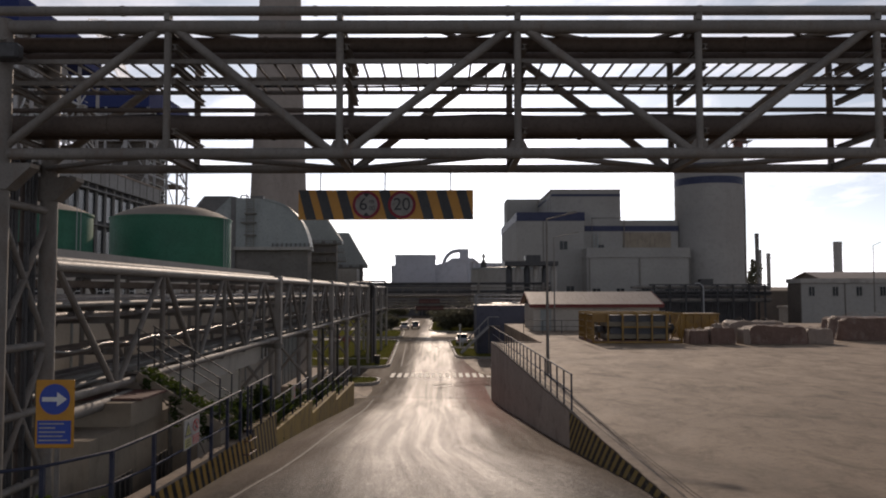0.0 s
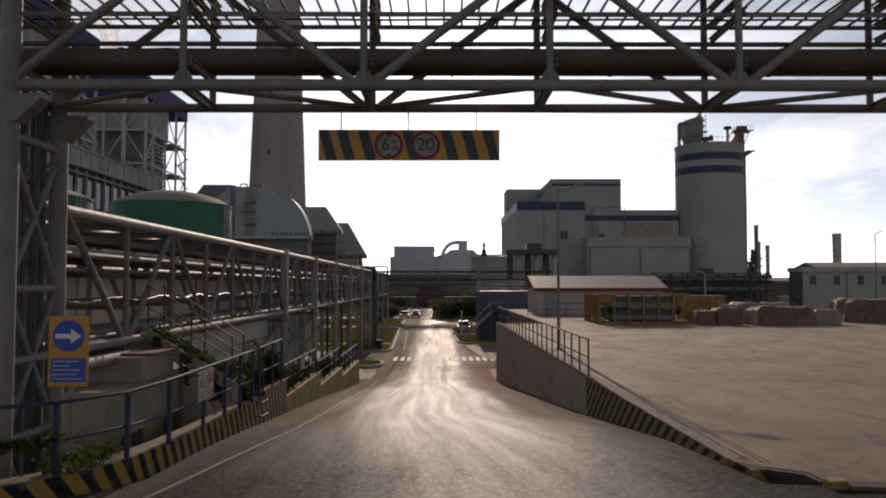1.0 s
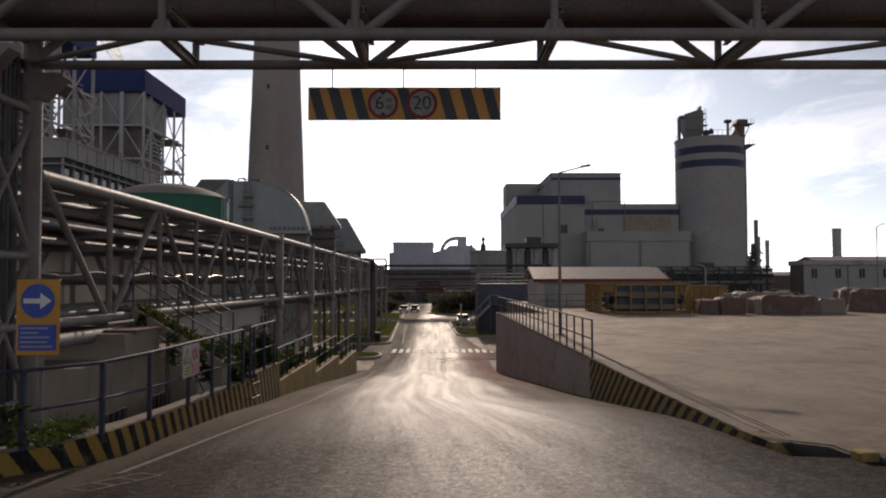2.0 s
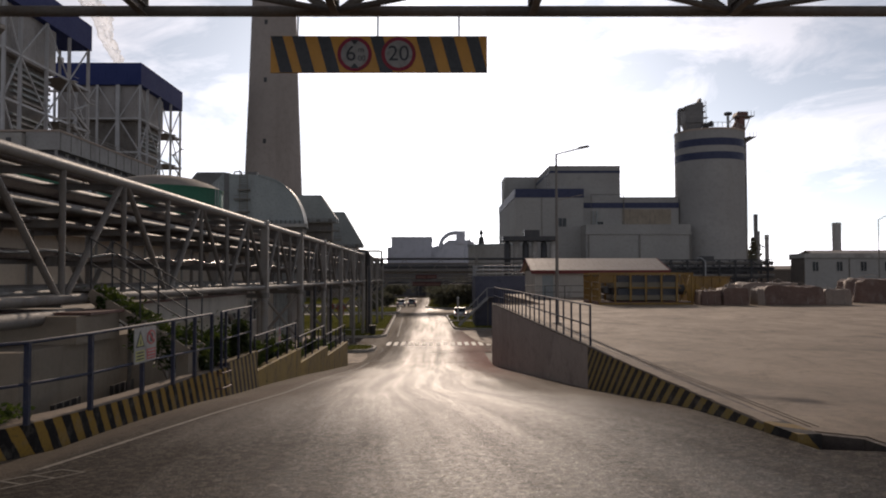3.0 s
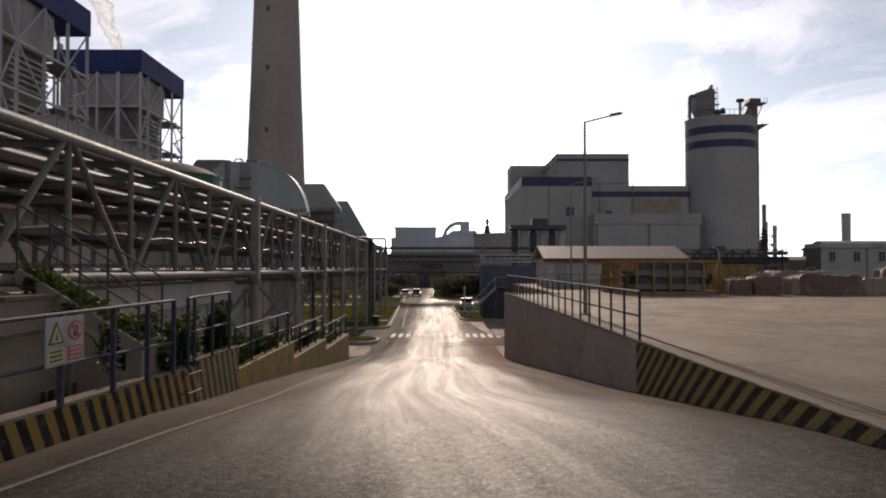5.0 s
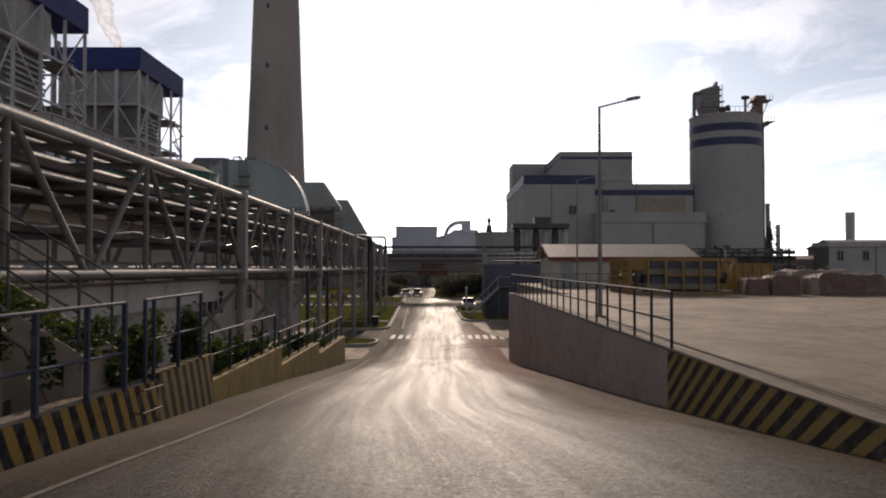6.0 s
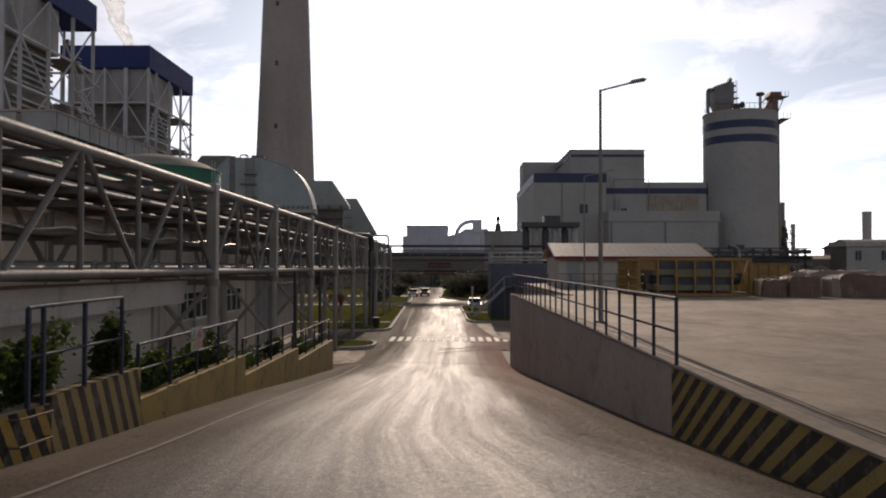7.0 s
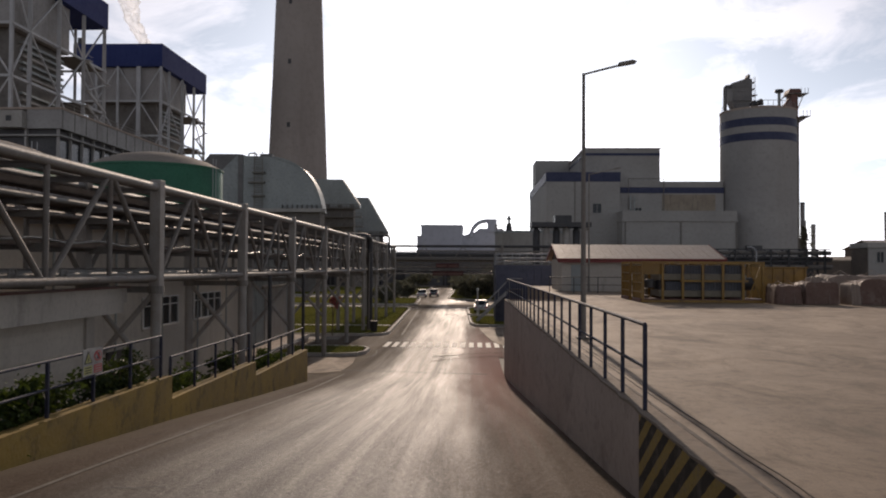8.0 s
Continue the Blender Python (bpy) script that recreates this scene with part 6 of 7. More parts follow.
for z0, z1 in ((32.5, 34.2), (29.3, 31.0)):
    part("blue_band", lathe([(SR + 0.01, z0), (SR + 0.05, z0), (SR + 0.05, z1), (SR + 0.01, z1)], SXC, SYC, 72), M_NAVY, silo, "dark blue painted band", smooth=True)
part("roof", lathe([(SR + 0.1, 36.204), (SR + 0.1, 36.6), (0.4, 37.4)], SXC, SYC, 72), M_CONC, silo, smooth=True)
part("stair_tower", box(SXC + SR - 0.1, SXC + SR + 0.35, SYC - 1.0, SYC - 0.2, LOW, 36.5), M_GRIME, silo)
bf = part("bag_filter", prism([(58.5, 38.6), (62.8, 38.6), (62.8, 43.4), (61.3, 43.4), (58.5, 42.5)], "y", 190, 194), M_FILT, silo, "grey bag filter")
part("filter_hopper", prism([(58.55, 38.596), (62.75, 38.596), (62.2, 36.6), (59.3, 36.6)], "y", 190.3, 193.7), M_FILT, bf)
part("filter_head", prism([(61.3, 43.404), (62.5, 43.404), (62.6, 44.3), (62.2, 44.6), (61.9, 43.9)], "y", 190.6, 192.4), M_FILT, bf)
for k in range(3):
    part("casing_rib", box(58.48, 62.82, 189.9, 190.0, 39.4 + k * 1.1, 39.55 + k * 1.1), M_FILT, bf)
part("duct", tube([(57.2, 191, 36.6), (57.2, 191, 41.9), (58.6, 191, 41.9)], 0.4, 10, 1.0), M_FILT, silo)
bl = part("blower", rod((62.6, 190, 37.5), (64.6, 190, 38.2), 0.55, 12), M_DARK, silo)
part("blower_cowl", rod((64.4, 189.9, 38.15), (64.9, 189.9, 38.3), 0.72, 12), M_DARK, bl)
for k in range(4):
    part("platform", box(62.804, 63.5 + 0.5 * (k == 1), 190, 192, 38.4 + k * 1.4, 38.5 + k * 1.4), M_STEEL, bf)
    for x in (63.2, 63.5):
        part("platform_post", box(x - 0.05, x + 0.03, 190, 190.08, 38.5 + k * 1.4, 39.6 + k * 1.4), M_STEEL, bf)
eh = part("elevator_head", box(71.5, 72.9, 190.5, 193.5, 34.9, 40.4), M_RUST, silo, "bucket elevator head")
part("head_platform", box(70.9, 75.0, 190, 194, 40.1, 40.25), M_STEEL, eh)
part("head_cap", prism([(70.8, 40.404), (73.7, 40.404), (73.4, 41.3), (71.2, 41.3)], "y", 190.4, 193.4), M_RUST, eh)
part("chute", beam((71.6, 191, 39.8), (69.6, 191, 36.8), 0.5, 0.5), M_RUST, eh)
part("chute_brace", beam((72.9, 191, 36.6), (74.3, 191, 40.1), 0.16, 0.16), M_STEEL, eh)
part("vent_pipe", tube([(69.0, 191, 36.8), (69.0, 191, 40.8)], 0.32, 8), M_GREY, silo)
part("vent_cap", lathe([(0.8, 40.5), (1.0, 40.7), (0.9, 41.15), (0.3, 41.3)], 69.0, 191, 12), M_DARK, silo)
part("vent_branch", beam((69.0, 190.8, 38.6), (70.9, 190.8, 40.4), 0.2, 0.2), M_RUST, silo)
part("side_platform", box(72.9, 75.0, 189, 192, 34.9, 35.05), M_STEEL, silo)
for x in (73.4, 74.2, 74.9):
    part("side_post", box(x, x + 0.08, 189, 189.08, 35.05, 36.3), M_STEEL, silo)
    part("head_post", box(x, x + 0.08, 190, 190.08, 40.25, 41.4), M_STEEL, silo)
part("side_bracket", prism([(73.0, 34.9), (74.8, 34.9), (73.0, 33.7)], "y", 190, 190.2), M_STEEL, silo)
part("side_ladder", box(73.6, 73.9, 192.4, 192.6, LOW, 35.0), M_STEEL, silo)
for k in range(24):
    a = math.pi + math.pi * k / 23
    part("roof_post", rod((SXC + (SR - 0.2) * math.cos(a), SYC + (SR - 0.2) * math.sin(a), 36.6), (SXC + (SR - 0.2) * math.cos(a), SYC + (SR - 0.2) * math.sin(a), 37.8), 0.05, 5), M_STEEL, silo)
part("roof_rail", tube([(SXC + (SR - 0.2) * math.cos(math.pi + math.pi * k / 23), SYC + (SR - 0.2) * math.sin(math.pi + math.pi * k / 23), 37.8) for k in range(24)], 0.06, 5), M_STEEL, silo)
part("base_window", box(60.2, 63.2, SYC - SR - 0.1, SYC - SR + 1.5, 5.4, 6.6), M_DARK, silo)

# dark vessels on legs under a slab, in front of the process building
ves = thing("vessel_group", "dark cylindrical vessels standing under a slab roof", "vessels", at=(16, 150, LOW))
part("slab", box(11.5, 21.5, 148, 154, 8.6, 9.4), M_DARK, ves)
part("slab_box", box(15.5, 18.3, 149, 152, 9.404, 10.6), M_DARK, ves)
for i in range(6):
    x = 12.4 + i * 1.7
    part("vessel", lathe([(0.1, LOW), (0.62, LOW + 0.3), (0.62, 8.0), (0.3, 8.6)], x, 150, 16), M_GRIME if i % 2 else M_DARK, ves, smooth=True)
wt = thing("round_tank", "low grey round tank with railed top", "tank", at=(13.2, 178, LOW))
part("shell", lathe([(7.0, LOW), (7.0, 8.6)], 13.2, 178, 40), M_GRIME, wt, smooth=True)
part("roof", lathe([(7.2, 8.604), (7.2, 9.0), (0.3, 9.3)], 13.2, 178, 40), M_GREY, wt)
for k in range(20):
    a = 2 * math.pi * k / 20
    part("rail_post", rod((13.2 + 7 * math.cos(a), 178 + 7 * math.sin(a), 9.0), (13.2 + 7 * math.cos(a), 178 + 7 * math.sin(a), 10.4), 0.06, 5), M_STEEL, wt)
part("rail", tube([(13.2 + 7 * math.cos(2 * math.pi * k / 30), 178 + 7 * math.sin(2 * math.pi * k / 30), 10.4) for k in range(31)], 0.06, 5), M_STEEL, wt)
part("valve_tree", lathe([(0.7, 8.9), (0.5, 10.4), (0.25, 10.6), (0.25, 11.2), (0.5, 11.4), (0.15, 12.2)], 8.9, 175, 10), M_DARK, wt)

# ---- yard things ----
shed = thing("shed", "cream shed with pale pitched roof and red eaves trim", "shed", at=(14, 77, 0))
part("wall", box(8.35, 20.3, 74.8, 83.0, 0, 2.5), M_CREAM, shed)
GB = [(74.8, 2.504), (83.0, 2.504), (78.9, 3.5)]
for x0, x1 in ((8.33, 8.45), (20.2, 20.32)):
    part("gable", prism(GB, "x", x0, x1), M_SIDE, shed, "dark gable wall")
for s, a, c in (("front", (74.4, 2.42), (78.9, 3.62)), ("back", (83.4, 2.42), (78.9, 3.62))):
    part("roof_slope", prism([(a[0], a[1]), (c[0], c[1]), (c[0], c[1] + 0.08), (a[0], a[1] + 0.08)], "x", 7.95, 20.65), M_ROOF, shed, "pale sheet roof slope")
    for i in range(21):
        x = 8.05 + i * 0.61
        part("roof_rib", prism([(a[0], a[1] + 0.082), (c[0], c[1] + 0.082), (c[0], c[1] + 0.096), (a[0], a[1] + 0.096)], "x", x, x + 0.06), M_ROOF, shed)
part("eaves_trim", box(7.95, 20.65, 74.28, 74.4, 2.2, 2.5), M_RED, shed, "red eaves board")
part("gutter", rod((7.95, 74.2, 2.46), (20.65, 74.2, 2.46), 0.06, 8), M_RED, shed)
part("door", box(9.0, 10.0, 74.72, 74.8, 0, 2.05), M_GREY, shed)

for x in (7.9, 20.62):
    for a, c in (((74.3, 2.3), (78.9, 3.5)), ((83.5, 2.3), (78.9, 3.5))):
        part("verge_board", prism([(a[0], a[1]), (c[0], c[1]), (c[0], c[1] + 0.24), (a[0], a[1] + 0.24)], "x", x, x + 0.06), M_RED, shed, "dark red verge board")
for i in range(15):
    part("wall_rib", box(8.7 + i * 0.78, 8.76 + i * 0.78, 74.77, 74.8, 0, 2.2), M_CREAM, shed)

skid = thing("machine_skid", "yellow steel frame skid holding grey tube bundles", "machine frame", at=(14, 60, 0), group="tube bundle skids")
KX0, KX1, KY0, KY1, KZ = 10.5, 16.85, 56.2, 58.6, 2.06
for x in [KX0 + (KX1 - KX0) * i / 6 for i in range(7)]:
    for y in (KY0, KY1):
        part("upright", box(x - 0.06, x + 0.06, y - 0.06, y + 0.06, 0.16, KZ), M_YELLOW, skid)
    part("cross_bar", box(x - 0.05, x + 0.05, KY0 + 0.061, KY1 - 0.061, KZ - 0.12, KZ), M_YELLOW, skid)
for y in (KY0, KY1):
    for z in (0.0, KZ):
        part("long_rail", box(KX0 - 0.06, KX1 + 0.06, y - 0.075, y + 0.075, z, z + 0.13), M_YELLOW, skid)
    part("mid_rail", box(KX0 + 2, KX1 - 0.8, y - 0.065, y + 0.065, 1.1, 1.2), M_YELLOW, skid)
part("base_skid", box(KX0 - 0.1, KX1 + 0.1, KY0 + 0.08, KY1 - 0.08, 0.02, 0.2), M_RUST, skid, "rusty base plate")
for z in (0.47, 1.36):
    bank = part("tube_bank", box(KX0 + 0.9, KX1 - 0.85, KY0 + 0.12, KY1 - 0.2, z - 0.17, z + 0.17, 0.03), M_TUBES, skid, "dusty beige header beam")
    for k in range(12):
        part("flange_bolt", box(KX0 + 1.05 + k * 0.38, KX0 + 1.13 + k * 0.38, KY0 + 0.09, KY0 + 0.12, z - 0.12, z + 0.12), M_TUBES, bank)
    core = part("finned_core", box(KX0 + 1.3, KX1 - 1.0, KY0 + 0.3, KY1 - 0.3, z + 0.174, z + 0.64), M_COREB, skid, "dark finned core")
    for k in range(26):
        part("fin", box(KX0 + 1.34 + k * 0.155, KX0 + 1.37 + k * 0.155, KY0 + 0.27, KY0 + 0.3, z + 0.18, z + 0.63), M_DARK, core)
for z in (0.5, 1.0, 1.5, 1.95):
    part("end_bar", box(KX0 - 0.05, KX0 + 0.05, KY0 + 0.07, KY1 - 0.07, z, z + 0.09), M_YELLOW, skid)
for y in [KY0 + 0.4 + i * 0.4 for i in range(5)]:
    part("end_upright", box(KX0 - 0.04, KX0 + 0.04, y, y + 0.07, 0.19, KZ), M_YELLOW, skid)
part("panel", box(KX0 + 0.1, KX0 + 1.15, KY0 + 0.1, KY0 + 0.16, 1.5, 2.05), M_YELLOW, skid, "yellow sheet panel")
part("pump", lathe([(0.1, 0.75), (0.3, 0.8), (0.32, 1.15), (0.2, 1.25)], KX0 + 0.5, KY0 + 0.6, 14), M_DARK, skid, "dark pump body")
part("brace", beam((KX1 - 0.75, KY0, 0.25), (KX1 - 0.1, KY0, 2.05), 0.07, 0.07), M_YELLOW, skid)
part("brace", beam((KX1 - 0.1, KY0 + 0.1, 0.25), (KX1 - 0.75, KY0 + 0.1, 2.05), 0.07, 0.07), M_YELLOW, skid)
part("motor", rod((KX1 - 1.0, KY0 + 0.7, 1.0), (KX1 - 0.3, KY0 + 0.7, 1.0), 0.35, 14), M_DARK, skid)
copy_thing(skid, pose(14.0, 63.3, 0))
sk2 = thing("yellow_crate", "yellow sheet-sided steel crate behind the skid", "crate", at=(22, 65, 0))
part("side", box(18.6, 21.9, 63.0, 65.0, 0.0, 1.86, 0.03), M_YELLOW, sk2)
for i in range(6):
    x = 18.6 + i * 0.64
    part("rib", box(x, x + 0.1, 62.93, 63.0, 0.1, 1.86), M_YELLOW, sk2)
part("lid", box(18.5, 22.0, 62.9, 65.1, 1.864, 1.94), M_YELLOW, sk2)


def bundle(x0, x1, y0, y1, h, seed, m, label):
    """A tarpaulin-covered load: a slumped, folded cover over boxes."""
    g = thing("covered_load", label, "covered load", "tarpaulin loads in the yard", at=((x0 + x1) / 2, y0, 0))
    b = bmesh.new()
    nx, ny = 22, 14
    rows = []
    for j in range(ny + 1):
        row = []
        for i in range(nx + 1):
            u, v = i / nx * 2 - 1, j / ny * 2 - 1
            e = max(abs(u), abs(v))
            edge = 1 - max(0, (e - 0.84) / 0.16) ** 2.6
            n1 = noise.noise(Vector((u * 2.1 + seed, v * 1.7, seed * 0.7)))
            n2 = noise.noise(Vector((u * 7 + seed, v * 6, seed)))
            z = h * edge * (0.86 + 0.08 * n1) + 0.05 * n2 * (0.4 + edge)
            k = 1 + 0.06 * noise.noise(Vector((u * 5, v * 5, seed + 3)))
            row.append(b.verts.new(((x0 + x1) / 2 + u * (x1 - x0) / 2 * k, (y0 + y1) / 2 + v * (y1 - y0) / 2 * k, max(z, 0.0))))
        rows.append(row)
    for A, B in zip(rows, rows[1:]):
        for i in range(nx):
            b.faces.new((A[i], A[i + 1], B[i + 1], B[i]))
    part("cover", b, m, g, smooth=True)
    part("pallet", box(x0 + 0.15, x1 - 0.15, y0 + 0.15, y1 - 0.15, 0.0, 0.12), M_BARK, g, "wooden pallet")
    for f in (0.3, 0.7):
        x = x0 + (x1 - x0) * f
        part("lashing", tube([(x, y0 - 0.02, 0.05), (x, y0 + 0.12 * (y1 - y0), h * 0.93), (x, (y0 + y1) / 2, h * 1.05), (x, y1 - 0.12 * (y1 - y0), h * 0.93)], 0.015, 5), M_TARPW, g)


bundle(17.05, 18.45, 55.0, 56.6, 1.12, 1, M_TARP, "brown tarpaulin covering a slumped load")
bundle(18.5, 20.3, 54.9, 56.8, 1.3, 2.3, M_TARP, "brown wrapped load with torn cover")
bundle(18.9, 19.5, 55.2, 56.0, 1.62, 4.4, M_TARPW, "small pale wrapped sack on a load")
bundle(21.0, 25.5, 58.4, 60.6, 1.66, 3.9, M_TARPW, "pale tarpaulin over stacked goods")
bundle(20.75, 21.25, 54.7, 56.2, 1.2, 5.9, M_TARPW, "pale crumpled sheet over a load end")
bundle(21.15, 25.4, 54.8, 57.2, 1.45, 5.1, M_TARP, "large reddish brown tarpaulin covered load")
bundle(25.45, 27.4, 55.2, 56.8, 1.15, 6.6, M_TARPW, "pale crumpled sheet over a load")
bundle(29.6, 35.6, 58.6, 62.4, 1.95, 8.2, M_TARP, "long dark brown covered stack")
bundle(35.7, 44.0, 58.6, 62.4, 1.85, 9.4, M_TARP, "long dark brown covered stack")


def lamp_post(x, y, z0, h, arm, rise, label, r=0.08):
    l = thing("street_lamp", label, "street lamp", "street lamps", at=(x, y, z0))
    part("pole", rod((x, y, z0), (x, y, z0 + h), r, 12, r2=r * 0.53), M_STEEL, l, smooth=True)
    part("arm", tube([(x, y, z0 + h - 0.03), (x + arm, y, z0 + h + rise)], r * 0.4, 8), M_STEEL, l, smooth=True)
    part("luminaire", prism([(x + arm - 0.1, z0 + h + rise - 0.05), (x + arm + 0.33, z0 + h + rise + 0.03), (x + arm + 0.37, z0 + h + rise + 0.07), (x + arm + 0.25, z0 + h + rise + 0.11), (x + arm - 0.1, z0 + h + rise + 0.04)], "y", y - 0.1, y + 0.1), M_STEEL, l, "lamp head")
    part("base_plate", box(x - 0.18, x + 0.18, y - 0.18, y + 0.18, z0, z0 + 0.04), M_STEEL, l)


lamp_post(4.32, 34.4, 0.0, 7.0, 1.02, 0.23, "grey steel street lamp beside the yard railing")
lamp_post(10.1, 75.0 - 2, 0.0, 8.8, 2.0, 0.4, "slender grey street lamp by the shed")
lamp_post(76.3, 140, 0, 11.8, 1.1, 0.5, "grey street lamp far across the yard", 0.13)
lamp_post(-8.0, 86.0, LOW + 0.19, 7.0, 1.2, 0.3, "slender grey lamp post on the lawn")

house = thing("office_house", "low white office building with small windows and flat eaves", "building", at=(85, 143, LOW))
part("wall", box(64.7, 125, 143, 148.5, LOW, 5.18), M_WHITE, house)
part("side_cladding", box(64.58, 64.698, 143.1, 148.5, LOW, 5.1), M_SIDE, house, "brown clad end wall")
part("fascia", box(64.4, 125.4, 142.6, 148.8, 5.184, 6.0), M_GRIME, house, "dull grey roof fascia")
for i in range(12):
    window_in_y(house, 66.0 + i * 4.3, 67.1 + i * 4.3, 142.98, 2.85, 4.49)
for i in range(5):
    part("downpipe", rod((72.6 + i * 8.6, 142.9, LOW), (72.6 + i * 8.6, 142.9, 5.15), 0.09, 8), M_STEEL, house)
rear = thing("gabled_store", "brown clad store with low gabled roof behind the office", "building", at=(120, 218, LOW))
part("gable_wall", prism([(208.2, LOW), (228, LOW), (228, 6.6), (218, 8.7), (208.2, 6.6)], "x", 100, 150), M_SIDE, rear, "brown sheet-clad gable wall")
for y0, z0, y1, z1 in ((207.7, 6.62, 218, 8.8), (228.5, 6.62, 218, 8.8)):
    part("roof_slope", prism([(y0, z0), (y1, z1), (y1, z1 + 0.2), (y0, z0 + 0.2)], "x", 99.4, 150.6), M_ROOF, rear, "dull pitched roof slope")
annex2 = thing("link_building", "low grimy block with brown roof beside the store", "building", at=(91, 216, LOW))
part("wall", box(87.0, 98.5, 214, 222, LOW, 3.6), M_SIDE, annex2)
part("roof", prism([(213.6, 3.604), (222.4, 3.604), (222.4, 4.9), (213.6, 3.9)], "x", 86.7, 99.0), M_TANKTOP, annex2, "dusty brown roof")
gs = thing("gate_shed", "small low white shed in front of the office end", "shed", at=(87, 195, LOW))
part("wall", box(84.2, 90.0, 193.6, 199.0, LOW, -0.4), M_WHITE, gs)
part("roof", box(83.8, 90.3, 193.2, 199.3, -0.396, 0.1), M_GRIME, gs, "flat grey roof")


def stack(x, y, r, z0, z1, m, label):
    s = thing("vent_stack", label, "stack", "slender stacks", at=(x, y, z0))
    part("shaft", rod((x, y, z0), (x, y, z1), r, 16), m, s, smooth=True)
    part("collar", lathe([(r + 0.02, z1 - 0.9), (r + 0.12, z1 - 0.9), (r + 0.12, z1 - 0.6), (r + 0.02, z1 - 0.6)], x, y, 16), m, s)


stack(138.9, 350, 0.9, LOW, 29.2, M_FILT, "slender dark steel stack")
stack(164.4, 400, 1.04, LOW, 22.85, M_DULLW, "slender pale steel stack")
stack(160.1, 400, 0.88, LOW, 24.6, M_DULLW, "thin pale steel stack beside a second one")
stack(182.0, 365, 1.95, LOW, 26.4, M_DULLW, "pale steel stack behind the office")
# dark pipe rack foot beside the silo
fr = thing("low_pipe_rack", "dark low pipe rack beyond the yard", "pipe rack", at=(60, 150, LOW))
for i in range(8):
    x = 40 + i * 3.0
    for y in (150, 153):
        part("post", box(x - 0.15, x + 0.15, y, y + 0.3, LOW, 5.0), M_DARK, fr)
    part("tie", box(x - 0.1, x + 0.1, 150.3, 153, 4.6, 4.85), M_DARK, fr)
for z in (1.6, 2.9, 4.0, 4.9):
    part("rail", box(39, 62, 150, 150.25, z, z + 0.2), M_DARK, fr)
for y, z, r in ((150.8, 2.1, 0.3), (151.6, 2.1, 0.2), (150.9, 3.4, 0.25), (151.8, 3.4, 0.35), (151.2, 4.5, 0.28), (152.3, 4.5, 0.2)):
    part("pipe_run", rod((36, y, z), (62.5, y, z), r, 8), M_STEEL if r > 0.27 else M_DARK, fr)
part("back_wall", box(38, 61.5, 156, 156.3, LOW, 3.9), M_SOOT, fr, "dark sheet wall behind the pipes")
for i in range(7):
    x = 40 + i * 3.0
    part("brace", beam((x, 150.1, 2.9 if i % 2 else 4.8), (x + 3.0, 150.1, 4.8 if i % 2 else 2.9), 0.12, 0.12), M_DARK, fr)
wp = thing("bent_pole", "slender pale pole with a bent top near the silo", "pole", at=(46, 140, LOW))
part("run", tube([(46, 140, LOW), (46, 140, 4.6), (45.2, 140, 5.2), (44.5, 140, 5.1)], 0.11, 10, 0.7), M_GALV, wp, smooth=True)

# slate box with railed top and stair, below the yard
bt = thing("pump_house", "dark slate box building with railed roof and steel stair", "building", at=(7, 102, LOW))
HX0, HX1, HY0, HY1 = 3.95, 10.6, 98.4, 106.4
part("wall", box(HX0, HX1, HY0, HY1, LOW, 1.8), M_SLATE, bt)
part("roof_edge", box(HX0 - 0.1, HX1 + 0.1, HY0 - 0.1, HY1 + 0.1, 1.804, 2.02), M_SLATE, bt)
for i in range(9):
    x = HX0 + 0.2 + i * 0.78
    part("wall_rib", box(x, x + 0.07, HY0 - 0.08, HY0, LOW, 1.8), M_SLATE, bt)
    part("rail_post", rod((x, HY0, 2.02), (x, HY0, 3.27), 0.04, 5), M_GALV, bt)
for i in range(9):
    part("rail_post", rod((HX0 + 0.05, HY0 + 0.2 + i * 0.9, 2.02), (HX0 + 0.05, HY0 + 0.2 + i * 0.9, 3.27), 0.04, 5), M_GALV, bt)
for z in (2.4, 2.82, 3.27):
    part("rail", tube([(HX1, HY0, z), (HX0 + 0.05, HY0, z), (HX0 + 0.05, HY1, z), (HX1, HY1, z)], 0.04, 5), M_GALV, bt)
part("landing", box(5.3, 6.8, 97.0, 98.3, -0.56, -0.48), M_STEEL, bt)
for x in (5.4, 6.7):
    part("landing_leg", box(x - 0.05, x + 0.05, 97.1, 97.2, LOW, -0.56), M_STEEL, bt)
for y in (97.05, 98.2):
    part("stair_stringer", beam((5.4, y, -0.56), (1.95, y, LOW + 0.3), 0.08, 0.26), M_GALV, bt)
    part("stair_handrail", tube([(6.7, y, 0.6), (5.4, y, 0.6), (2.1, y, LOW + 1.35)], 0.045, 6), M_GALV, bt)
    for f in (0.02, 0.35, 0.68, 0.96):
        part("stair_baluster", rod((5.4 - 3.45 * f, y, -0.56 + (LOW + 0.86) * f), (5.4 - 3.3 * f, y, 0.6 + (LOW + 0.75) * f), 0.025, 5), M_GALV, bt)
for i in range(14):
    f = (i + 0.5) / 14
    part("tread", box(5.4 - 3.45 * f - 0.13, 5.4 - 3.45 * f + 0.13, 97.1, 98.15, -0.54 + (LOW + 0.8) * f, -0.5 + (LOW + 0.8) * f), M_STEEL, bt)

# ---- far pipe bridge with red board ----
fb = thing("far_pipe_bridge", "dark pipe bridge crossing the far end of the road", "pipe bridge", at=(0, 148, LOW))
